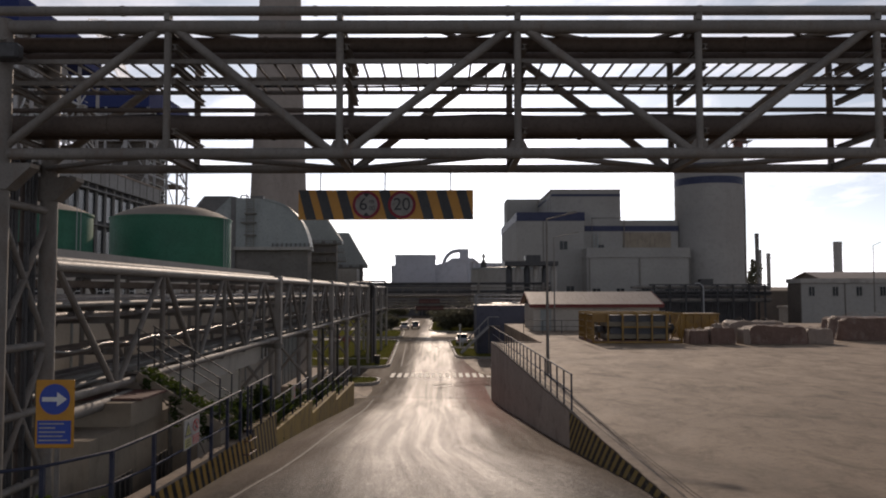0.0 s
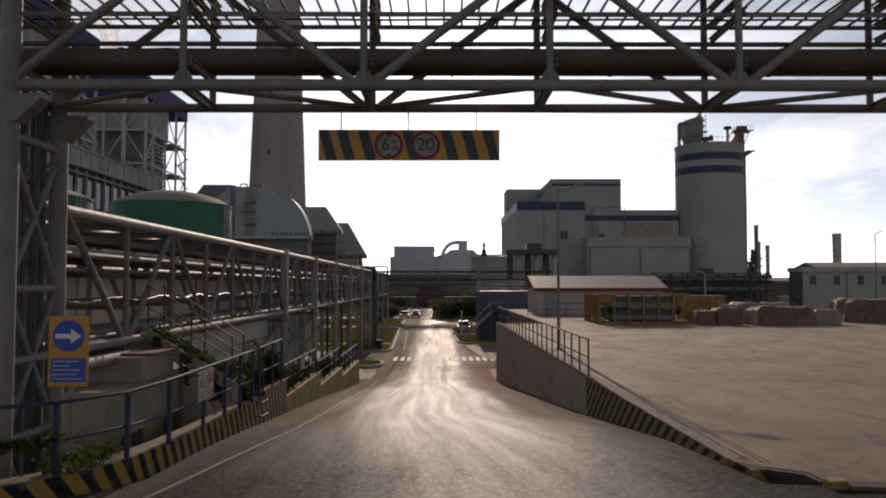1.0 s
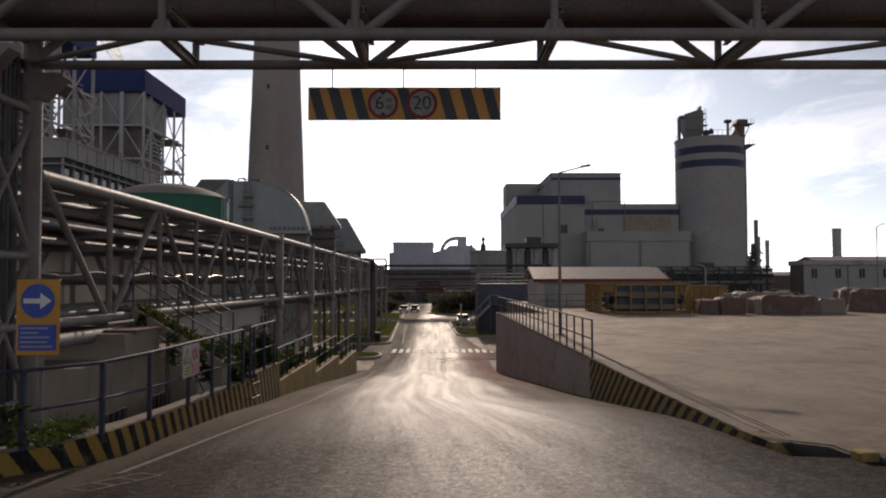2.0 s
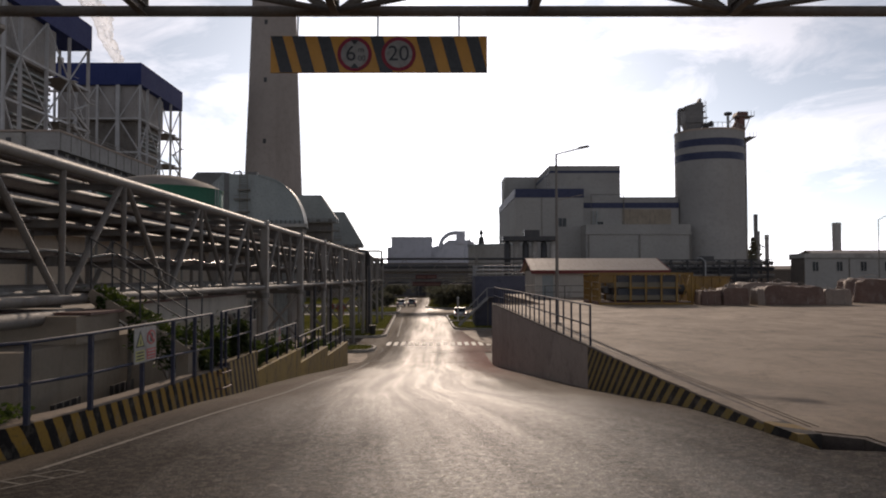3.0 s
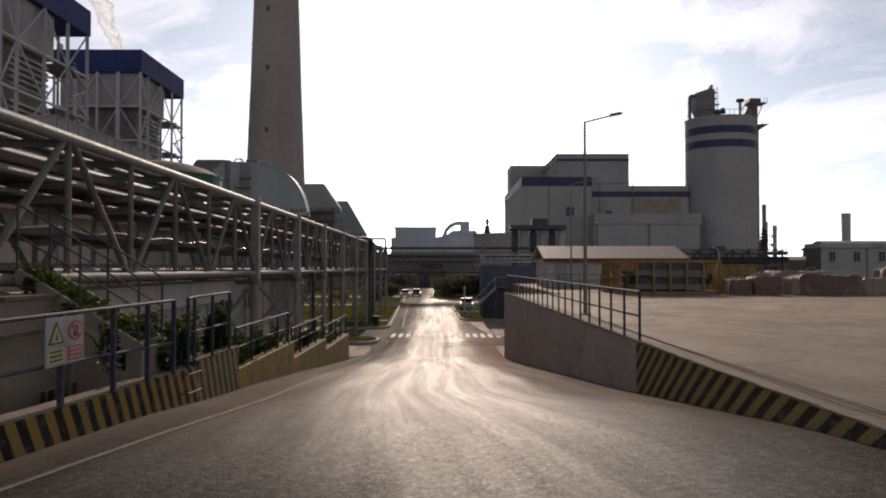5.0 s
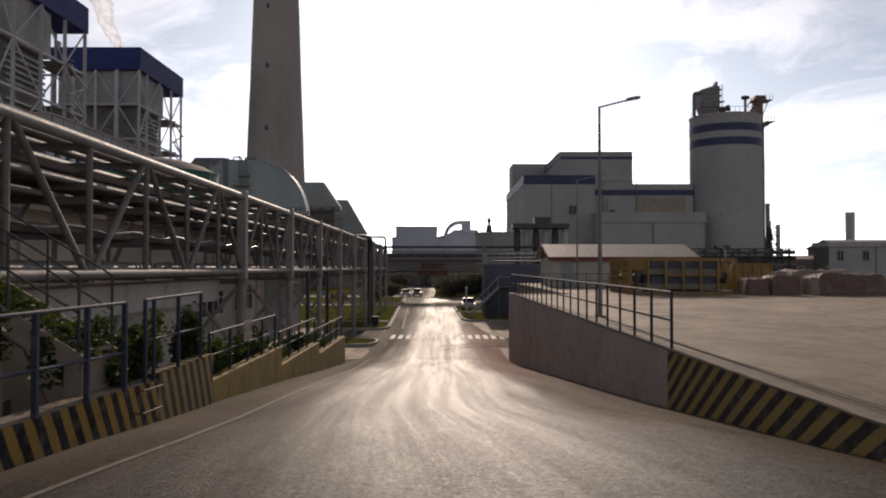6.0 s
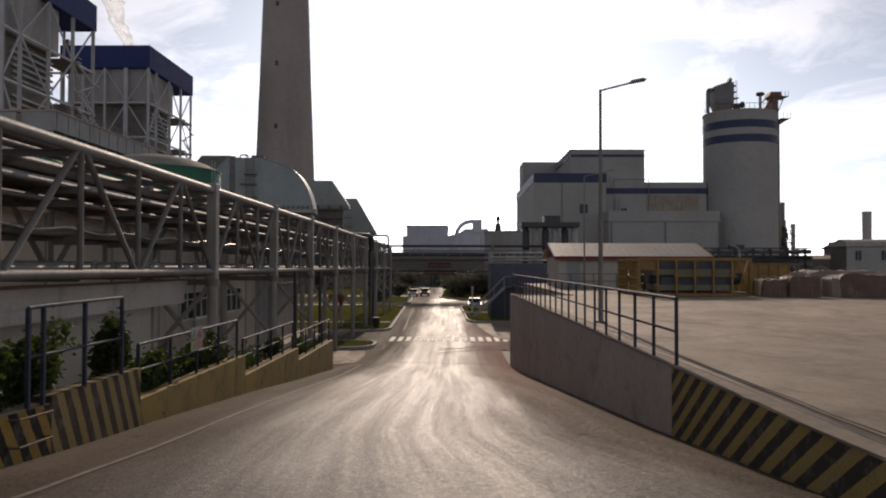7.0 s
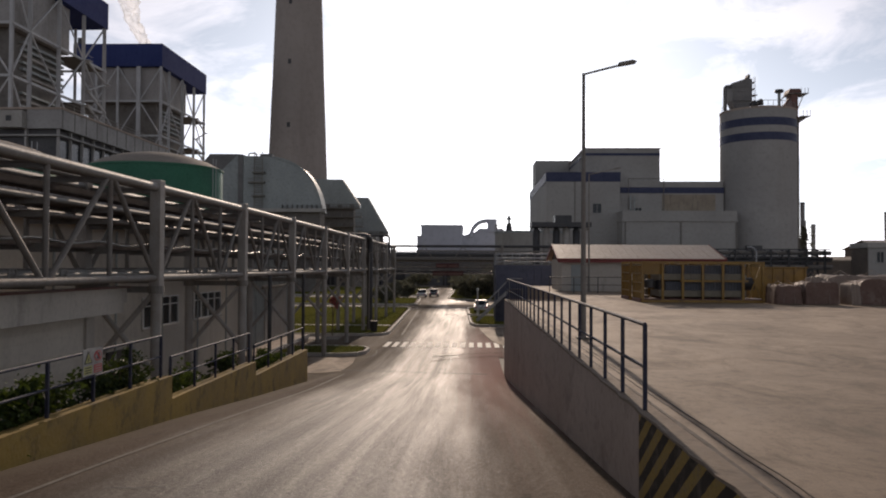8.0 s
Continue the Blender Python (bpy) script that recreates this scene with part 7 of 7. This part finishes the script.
for z, r in ((5.25, 0.22), (4.45, 0.12), (3.75, 0.26), (3.25, 0.12), (2.75, 0.2), (2.2, 0.12), (1.72, 0.22), (1.25, 0.12), (0.78, 0.24)):
    part("pipe_run", rod((-14, 148 + (z % 1), z), (20, 148 + (z % 1), z), r, 10), M_DARK if z in (5.25, 3.75, 0.78) else M_STEEL, fb, smooth=True)
for x in (-13.2, 6.5, 18.6):
    for y in (147.4, 149.6):
        part("column", ibeam((x, y, LOW), (x, y, 5.4), 0.4, 0.4, 0.04), M_STEEL, fb)
    for z in (0.5, 1.5, 3.0, 4.2):
        part("cross_beam", ibeam((x, 147.4, z), (x, 149.6, z), 0.24, 0.26), M_STEEL, fb)
for i in range(6):
    a, c = (0.8, 5.2) if i % 2 else (5.2, 0.8)
    part("brace", beam((-13.2 + i * 3.28, 147.4, a), (-9.92 + i * 3.28, 147.4, c), 0.12, 0.12), M_STEEL, fb)
# solid trays added to thicken the bridge's shadow band on the road
for z in (0.55, 2.95):
    part("cable_tray", box(-14, 20, 147.0, 149.9, z, z + 0.1), M_STEEL, fb)
rb = thing("red_board", "small dull red board with unreadable lettering on the far bridge", "sign", at=(-3, 147, 1.2))
for x in (-4.2, -1.3):
    part("strap", box(x, x + 0.1, 147.0, 148.6, 2.35, 2.45), M_STEEL, rb)
part("board", box(-5.2, 0.0, 147.0, 147.06, 0.3, 1.06), M_DARKRED, rb)
part("upper_board", box(-4.6, -0.75, 147.0, 147.06, 1.6, 2.35), M_DARKRED, rb)
for x in (-4.2, -1.3):
    part("board_link", box(x, x + 0.1, 147.0, 147.06, 1.06, 1.6), M_STEEL, rb)
for x0, x1, z in ((-5.0, -2.9, 0.45), (-2.6, -0.2, 0.45), (-4.4, -2.8, 1.75), (-2.5, -0.95, 1.75)):
    part("text_bar", box(x0, x1, 146.94, 146.995, z, z + 0.3), M_RUST, rb)

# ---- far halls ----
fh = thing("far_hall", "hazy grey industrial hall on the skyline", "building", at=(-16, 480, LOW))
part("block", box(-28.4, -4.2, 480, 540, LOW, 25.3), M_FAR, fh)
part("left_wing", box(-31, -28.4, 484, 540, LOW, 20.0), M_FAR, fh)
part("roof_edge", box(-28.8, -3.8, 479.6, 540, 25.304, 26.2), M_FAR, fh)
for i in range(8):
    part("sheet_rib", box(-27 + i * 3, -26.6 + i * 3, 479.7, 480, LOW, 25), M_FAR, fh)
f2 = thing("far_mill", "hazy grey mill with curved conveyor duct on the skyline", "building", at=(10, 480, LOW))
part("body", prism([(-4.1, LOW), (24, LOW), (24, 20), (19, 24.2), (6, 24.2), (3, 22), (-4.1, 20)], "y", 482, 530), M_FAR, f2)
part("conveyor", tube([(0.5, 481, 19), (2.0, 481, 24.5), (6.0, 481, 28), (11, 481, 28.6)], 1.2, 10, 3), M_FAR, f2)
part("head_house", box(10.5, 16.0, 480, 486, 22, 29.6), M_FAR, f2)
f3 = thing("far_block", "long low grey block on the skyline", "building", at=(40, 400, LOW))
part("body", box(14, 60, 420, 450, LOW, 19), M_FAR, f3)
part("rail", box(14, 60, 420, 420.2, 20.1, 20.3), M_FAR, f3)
f4 = thing("far_gallery", "long hazy grey conveyor gallery behind the far bridge", "building", at=(0, 262, LOW))
part("wall", box(-60, 60, 262, 268, LOW, 5.6), M_GALLERY, f4)
part("roof", box(-60.5, 60.5, 261.5, 268.5, 5.604, 6.3), M_GALLERY, f4)
for i in range(30):
    part("bay_rib", box(-59 + i * 4, -58.6 + i * 4, 261.7, 262, LOW, 5.6), M_GALLERY, f4)
for i in range(14):
    part("dark_bay", box(-52 + i * 7.4, -49 + i * 7.4, 261.8, 261.95, LOW, 1.0), M_DARK, f4)
f5 = thing("end_wall", "low pale boundary wall at the end of the road", "wall", at=(0, 330, LOW))
part("wall", box(-60, 70, 330, 331, LOW, 2.0), M_FAR, f5)
f6 = thing("east_block", "dark grimy equipment block beside the lower road", "building", at=(12, 130, LOW))
part("wall", box(8.5, 34, 128, 145, LOW, 1.4), M_GRIME, f6)
part("roof", box(8.2, 34.3, 127.7, 145.3, 1.404, 1.8), M_DARK, f6)
for i in range(9):
    part("bay_rib", box(9 + i * 2.8, 9.3 + i * 2.8, 127.85, 128, LOW, 1.4), M_STEEL, f6)


# ---- lawns with kerbs ----
def lawn(poly, label):
    g = thing("lawn_island", label, "lawn", "lawn islands beside the road", kind="structure", at=(poly[0][0], poly[0][1], LOW))
    cx, cy = sum(p[0] for p in poly) / len(poly), sum(p[1] for p in poly) / len(poly)
    inner = [(x + (cx - x) * 0.03 + (0.18 if x < cx else -0.18), y + (0.2 if y < cy else -0.2)) for x, y in poly]
    part("turf", prism(inner, "z", LOW, LOW + 0.19), M_GRASS, g, "green turf")
    for a, c in zip(poly, poly[1:] + poly[:1]):
        L = Vector((c[0] - a[0], c[1] - a[1])).length
        k = max(1, min(40, int(L / 1.0)))
        for i in range(k):
            p = [a[j] + (c[j] - a[j]) * (i + 0.01) / k for j in (0, 1)]
            q = [a[j] + (c[j] - a[j]) * (i + 0.99) / k for j in (0, 1)]
            part("kerbstone", beam((p[0], p[1], LOW + 0.1), (q[0], q[1], LOW + 0.1), 0.2, 0.26), M_KERB, g)


def rounded(x0, x1, y0, y1, r):
    return [(x0, y0), (x1 - r, y0), (x1 - r * 0.3, y0 + r * 0.3), (x1, y0 + r), (x1, y1 - r), (x1 - r * 0.3, y1 - r * 0.3), (x1 - r, y1), (x0, y1)]


lawn(rounded(-19, -5.9, 66.0, 71.2, 1.6), "small green lawn island with pale kerb at the junction")
lawn([(-42, 81.5), (-7.5, 81.5), (-6.4, 82.1), (-5.95, 83.6), (-6.4, 100), (-7.1, 124), (-8.0, 126.5), (-42, 126.5)], "long green lawn island with pale kerb under the rack")
lawn([(-60, 136), (-8.2, 136), (-7.2, 138), (-7.5, 150), (-7.9, 158), (-9.0, 160), (-60, 160)], "green lawn island with pale kerb further along the road")
lawn([(1.3, 96.5), (1.1, 108), (9.0, 108), (9.0, 93), (2.2, 93), (1.6, 94)], "small green lawn island with pale kerb opposite the rack")
lawn([(1.0, 111), (0.8, 125), (1.8, 127.5), (9.0, 127.5), (9.0, 110.4), (1.6, 110.4)], "second green lawn island with pale kerb opposite the rack")
solid("concrete_apron", prism([(-2.0, 131), (1.5, 129), (14, 129), (14, 148), (2.0, 148), (-2.5, 141)], "z", LOW + 0.014, LOW + 0.04), M_YARD, "pale concrete side road opening beyond the lawns", "pavement")
solid("concrete_pad", prism([(-16, 57.6), (-7.2, 57.6), (-6.0, 58.6), (-5.9, 62.0), (-6.2, 65.4), (-16, 65.4)], "z", LOW + 0.004, LOW + 0.02), M_YARD, "pale worn concrete patch at the foot of the stepped wall", "pavement")
solid("concrete_pad", prism([(2.1, 90.5), (2.5, 84), (2.95, 78), (3.5, 74.5), (4.6, 72.5), (30, 72.5), (30, 92.0), (3.0, 92.0)], "z", LOW + 0.014, LOW + 0.045), M_YARD, "pale worn concrete pad beside the junction", "pavement")
for k, (cx, cy, rr0, a0, a1) in enumerate(((6.5, 57.5, 9.6, 1.8, 2.5), (6.9, 58.5, 10.8, 1.75, 2.4))):
    line_strip("tyre_mark", [(cx + rr0 * math.cos(a0 + (a1 - a0) * i / 14), cy + rr0 * math.sin(a0 + (a1 - a0) * i / 14)) for i in range(15)], 0.13, "dark curved tyre mark on the junction", 0.03 + 0.003 * k, M_TYREMK, "tyre mark")
solid("lawn_path", box(-40, -6.6, 91.0, 91.9, LOW + 0.15, LOW + 0.205), M_KERB, "narrow pale path strip across the lawn", "path")
grass = bmesh.new()
rg = random.Random(11)
for x0, x1, y0, y1, n in ((-12, -6.3, 66.6, 70.8, 1000), (-18, -7.3, 82, 126, 4200), (-16, -8.3, 137, 159, 900), (1.7, 8.5, 94, 107.5, 700), (1.7, 8.5, 111, 127, 700)):
    for _ in range(n):
        x, y = rg.uniform(x0, x1), rg.uniform(y0, y1)
        h, a = rg.uniform(0.05, 0.16), rg.uniform(0, 6.28)
        dx, dy = 0.05 * math.cos(a), 0.05 * math.sin(a)
        z = LOW + 0.19
        vs = [grass.verts.new(c) for c in ((x - dx, y - dy, z), (x + dx, y + dy, z), (x + dy * 0.6, y - dx * 0.6, z + h))]
        grass.faces.new(vs)
me = bpy.data.meshes.new("grass_tufts")
grass.to_mesh(me)
grass.free()
me.materials.append(leafy("grass blades", (0.12, 0.13, 0.034), (0.21, 0.2, 0.07), 0.25, (0.21, 0.25, 0.065)))
tagged(new("grass_tufts", me), "short green and yellowish grass tufts on the lawns", "grass", kind="stuff")


# ---- plants ----
def leaves(spots, size, rnd, flat=0.3):
    """Many small folded leaves about the spots."""
    vs, fs = [], []
    for p in spots:
        s = size * rnd.uniform(0.6, 1.3)
        e = Euler((rnd.uniform(-1.2, 1.2), rnd.uniform(-1.2, 1.2), rnd.uniform(0, 6.28))).to_matrix()
        k = len(vs)
        for c in ((0, -0.5, 0), (0.36, -0.08, 0.1), (0.2, 0.35, 0.06), (0, 0.62, -0.05), (-0.2, 0.35, 0.06), (-0.36, -0.08, 0.1)):
            vs.append(tuple(Vector(p) + e @ Vector(c) * s))
        fs += [(k, k + 1, k + 2, k + 3), (k, k + 3, k + 4, k + 5)]
    me = bpy.data.meshes.new("leaves")
    me.from_pydata(vs, [], fs)
    return me


def plant(name, label, spots, size, mat_, at, seed, stems=(), category="plant", group=""):
    t = thing(name, label, category, group, at=at)
    me = leaves(spots, size, random.Random(seed))
    me.transform(Matrix.Translation(-Vector(at)))
    me.materials.append(mat_)
    ob = new("foliage", me)
    ob.parent = t
    for pts, r in stems:
        part("stem", tube(pts, r, 6), M_BARK, t)
    return t


def cloud(c, r, n, rnd, shell=0.55):
    """Leaf places in uneven clumps inside an ellipsoid."""
    out = []
    clumps = [(rnd.gauss(0, 0.42), rnd.gauss(0, 0.42), rnd.gauss(0.1, 0.4), rnd.uniform(0.22, 0.5)) for _ in range(max(6, n // 70))]
    for _ in range(n):
        a, b_, d, s = rnd.choice(clumps)
        out.append((c[0] + r[0] * (a + rnd.gauss(0, s * 0.5)), c[1] + r[1] * (b_ + rnd.gauss(0, s * 0.5)), max(c[2] - r[2], c[2] + r[2] * (d + rnd.gauss(0, s * 0.5)))))
    return out


rp_ = random.Random(21)
# vine over the stair
spots = []
for _ in range(1250):
    f = rp_.random() ** 1.15
    x, z = TX0 + (TX1 - TX0) * f, TZ0 + (TZ1 - TZ0) * f
    lump = 0.5 + 0.5 * noise.noise(Vector((x * 2.5, 3.0, 0)))
    spots.append((x + rp_.gauss(0, 0.1), TYA + 0.06 + rp_.random() * 0.9, z + abs(rp_.gauss(0, 0.04 + 0.08 * lump)) - 0.02))
for _ in range(420):
    f = rp_.choice((0.12, 0.15, 0.45, 0.5, 0.72, 0.78))
    x, z = TX0 + (TX1 - TX0) * f, TZ0 + (TZ1 - TZ0) * f
    spots.append((x + rp_.gauss(0, 0.07), TYA - 0.05 + rp_.gauss(0, 0.04), z - rp_.random() ** 1.5 * 0.75))
plant("stair_vine", "green climbing vine spread over the outdoor stair", spots, 0.095, M_LEAF, (-6.5, 19.8, -0.6), 3, [([(-6.3, 19.2, -0.75), (-6.9, 19.3, 0.45), (-8.2, 19.3, 1.35)], 0.018)], "vine")
# shrubs behind the stepped wall and railing
for c, r, n, sd, lab in (((-6.4, 20.55, 0.05), (0.38, 0.6, 0.5), 1500, 1, "dark green leafy shrub growing through the railing"), ((-6.4, 21.9, 0.0), (0.42, 0.75, 0.54), 1500, 2, "dense dark green shrub behind the striped panel"),
                         ((-6.3, 24.85, 0.0), (0.36, 0.5, 0.55), 1100, 3, "leafy green shrub standing above the striped panel"), ((-6.4, 26.8, -0.75), (0.4, 1.4, 0.5), 1400, 4, "dark green shrub behind the yellow wall"),
                         ((-6.45, 30.4, -0.78), (0.42, 1.5, 0.58), 1300, 5, "dark green shrub behind the yellow wall"), ((-6.5, 34.5, -1.45), (0.4, 1.8, 0.5), 900, 6, "dark green shrub behind the yellow wall"),
                         ((-6.5, 38.6, -1.4), (0.4, 1.0, 0.5), 500, 7, "dark green shrub behind the yellow wall"), ((-6.5, 43.5, -1.9), (0.4, 2.2, 0.45), 700, 8, "dark green shrub behind the yellow wall")):
    rnd = random.Random(sd * 5)
    stems = [([(c[0] + rnd.uniform(-0.2, 0.2), c[1] + rnd.uniform(-0.4, 0.4), c[2] - 1.2 if c[1] > 26 else -0.75), (c[0] + rnd.uniform(-0.3, 0.3), c[1] + rnd.uniform(-0.5, 0.5), c[2] + r[2] * 0.6)], 0.014) for _ in range(6)]
    plant("shrub", lab, cloud(c, r, int(n * 2.4), rnd), 0.11, M_LEAFD if sd % 2 else M_LEAF, (c[0], c[1], -0.75 if c[1] < 26 else c[2] - 1.2), sd, stems, "shrub", "shrubs along the ramp wall")
# creepers on the near kerb and railing
sp = [(rp_.uniform(-6.75, -6.1), rp_.uniform(10.9, 12.6), 0.05 + abs(rp_.gauss(0, 0.09))) for _ in range(350)]
plant("creeper", "light green creeper on the kerb by the sign post", sp, 0.09, M_LEAF, (-6.4, 11.8, 0.02), 9, (), "creeper")
sp = [(-7.5 + 1.05 * f + rp_.gauss(0, 0.05), 10.05 + 0.85 * f + rp_.gauss(0, 0.05), 0.62 - rp_.random() ** 1.5 * (0.2 + 0.35 * (f > 0.8) + 0.3 * (f < 0.3))) for f in [rp_.random() for _ in range(620)]]
plant("creeper", "dark creeper hanging on the near blue railing", sp, 0.085, M_LEAF, (-7.3, 10.4, 0.02), 10, [([(-6.9, 10.75, 0.0), (-6.95, 10.72, 0.6)], 0.015)], "creeper")
# blossoming shrub on the lawn, bushes at the road end
rnd = random.Random(77)
plant("blossom_tree", "small flowering tree with pink blossom on the lawn", cloud((-10.3, 80.0, -1.1), (0.75, 0.75, 0.75), 520, rnd), 0.15, M_PINK, (-10.3, 80.0, LOW + 0.19), 12, [([(-10.3, 80.0, LOW + 0.15), (-10.25, 80.0, -2.4), (-10.4, 80.1, -1.0)], 0.05), ([(-10.25, 80.0, -2.4), (-9.9, 79.9, -1.1)], 0.03)], "tree")


def tree(x, y, z0, h, w, n, seed, label, leaf=0.5, mat_=None):
    rnd = random.Random(seed)
    t = thing("tree", label, "tree", "trees in the distance", at=(x, y, z0))
    part("trunk", rod((x, y, z0), (x, y, z0 + h * 0.6), h * 0.03, 8, r2=h * 0.014), M_BARK, t)
    for _ in range(6):
        a = rnd.uniform(0, 6.28)
        part("limb", rod((x, y, z0 + h * rnd.uniform(0.3, 0.5)), (x + w * 0.45 * math.cos(a), y + w * 0.45 * math.sin(a), z0 + h * rnd.uniform(0.6, 0.85)), h * 0.012, 5, r2=h * 0.004), M_BARK, t)
    me = leaves(cloud((x, y, z0 + h * 0.46), (w * 0.62, w * 0.62, h * 0.46), n, rnd), leaf, rnd)
    me.transform(Matrix.Translation((-x, -y, -z0)))
    me.materials.append(mat_ or M_LEAFD)
    ob = new("crown", me)
    ob.parent = t


rc = random.Random(31)
spots = cloud((87.7, 225, LOW + 7.5), (2.2, 2.2, 8.0), 900, rc)
for _ in range(1300):
    f = rc.random()
    a, rad = rc.uniform(0, 6.28), (1 - f) ** 0.6 * 1.9 * (0.4 + 0.8 * rc.random()) + 0.15
    spots.append((87.7 + rad * math.cos(a) + 0.5 * math.sin(9 * f), 225 + rad * math.sin(a), LOW + 1.0 + 16.0 * f))
plant("tree", "slender dark conifer beside the stack", spots, 0.6, M_LEAFG, (87.7, 225, LOW), 31, [([(87.7, 225, LOW), (87.7, 225, LOW + 15)], 0.2)], "tree")
lawn([(-3.0, 162), (-2.9, 225), (14, 225), (14, 153), (3.5, 153), (-1.8, 156)], "dark green verge with kerb beyond the far bridge")
lawn(rounded(-70, -9.4, 174, 235, 2.2), "green verge with pale kerb beyond the parked cars")
for i, (x, y, h, w) in enumerate(((0.6, 162, 3.6, 4.0), (3.5, 160, 4.0, 5.0), (6.5, 163, 4.4, 5), (0.4, 172, 4.0, 4.4), (1.0, 184, 4.2, 5), (0.6, 198, 4.4, 5), (9.5, 160, 4, 5.5), (12, 168, 5, 6), (-0.5, 214, 4.4, 5), (4, 218, 5, 6), (7, 205, 6, 7), (-11.6, 168, 2.6, 3.4), (-13.5, 178, 3.0, 4.5), (-12.5, 140, 2.4, 3.2), (-13, 230, 4, 6), (2, 240, 4, 7), (10, 245, 5, 9))):
    tree(x, y, LOW + 0.15, h, w, 1500, 40 + i, "dark green bushy tree near the road end", 0.5, M_LEAFG)
cab = thing("overhead_cable", "thin dark cables strung across the far yard", "cable", at=(138.9, 350, 18))
for z in (18.2, 15.0):
    part("strand", tube([(138.9 + 4.31 * k, 350 + 1.5 * k, z + 0.03 * (k - 5) ** 2) for k in range(11)], 0.08, 5), M_DARK, cab)


# ---- vehicles ----
def car(x, y, z, m, label, turn=0.0):
    c = thing("car", label, "car", "parked cars", at=(x, y, z))
    def prof(pts, x0, x1):
        return prism(pts, "x", x0, x1)
    lower = [(y - 2.1, z + 0.35), (y - 2.05, z + 0.75), (y - 1.1, z + 0.92), (y + 1.5, z + 0.95), (y + 2.1, z + 0.85), (y + 2.15, z + 0.35)]
    body = part("body", prof(lower, x - 0.85, x + 0.85), m, c)
    cab = [(y - 1.1, z + 0.924), (y - 0.45, z + 1.42), (y + 1.1, z + 1.45), (y + 1.75, z + 0.954)]
    part("cabin", prof(cab, x - 0.74, x + 0.74), M_GLASS, c, "dark glass cabin")
    part("roof", box(x - 0.72, x + 0.72, y - 0.4, y + 1.05, z + 1.454, z + 1.5, 0.015), m, c)
    for sx in (-0.86, 0.66):
        for yy in (y - 1.35, y + 1.35):
            w = part("wheel", rod((x + sx, yy, z + 0.32), (x + sx + 0.2, yy, z + 0.32), 0.32, 16), M_TYRE, c, "black tyre")
            part("rim", rod((x + sx - 0.01, yy, z + 0.32), (x + sx + 0.21, yy, z + 0.32), 0.18, 12), M_STEEL, w)
    for sx in (-0.62, 0.62):
        part("tail_light", box(x + sx - 0.16, x + sx + 0.16, y - 2.13, y - 2.06, z + 0.6, z + 0.74), M_SIGNR, c)


car(2.6, 116, LOW + 0.19, M_CARW, "small white parked car beside the lawn")
car(-8.1, 166, LOW + 0.02, M_CARW, "white parked car at the road side")
car(-6.0, 170, LOW + 0.02, M_CARD, "dark parked car at the road side")
wpst = thing("white_post", "white bollard post near the parked car", "post", at=(2.1, 108, LOW))
part("shaft", rod((2.1, 108, LOW + 0.15), (2.1, 108, -1.0), 0.1, 10), M_SIGNW, wpst)
part("cap", lathe([(0.16, -1.0), (0.16, -0.8), (0.05, -0.7)], 2.1, 108, 10), M_SIGNW, wpst)
bin_ = thing("litter_bin", "small dark litter bin on the lawn edge", "bin", at=(-7.3, 84.2, LOW))
part("body", lathe([(0.28, LOW + 0.19), (0.33, LOW + 1.05), (0.3, LOW + 1.05)], -7.3, 84.2, 14), M_DARK, bin_)
part("rim", lathe([(0.35, LOW + 1.054), (0.35, LOW + 1.12), (0.3, LOW + 1.12)], -7.3, 84.2, 14), M_STEEL, bin_)
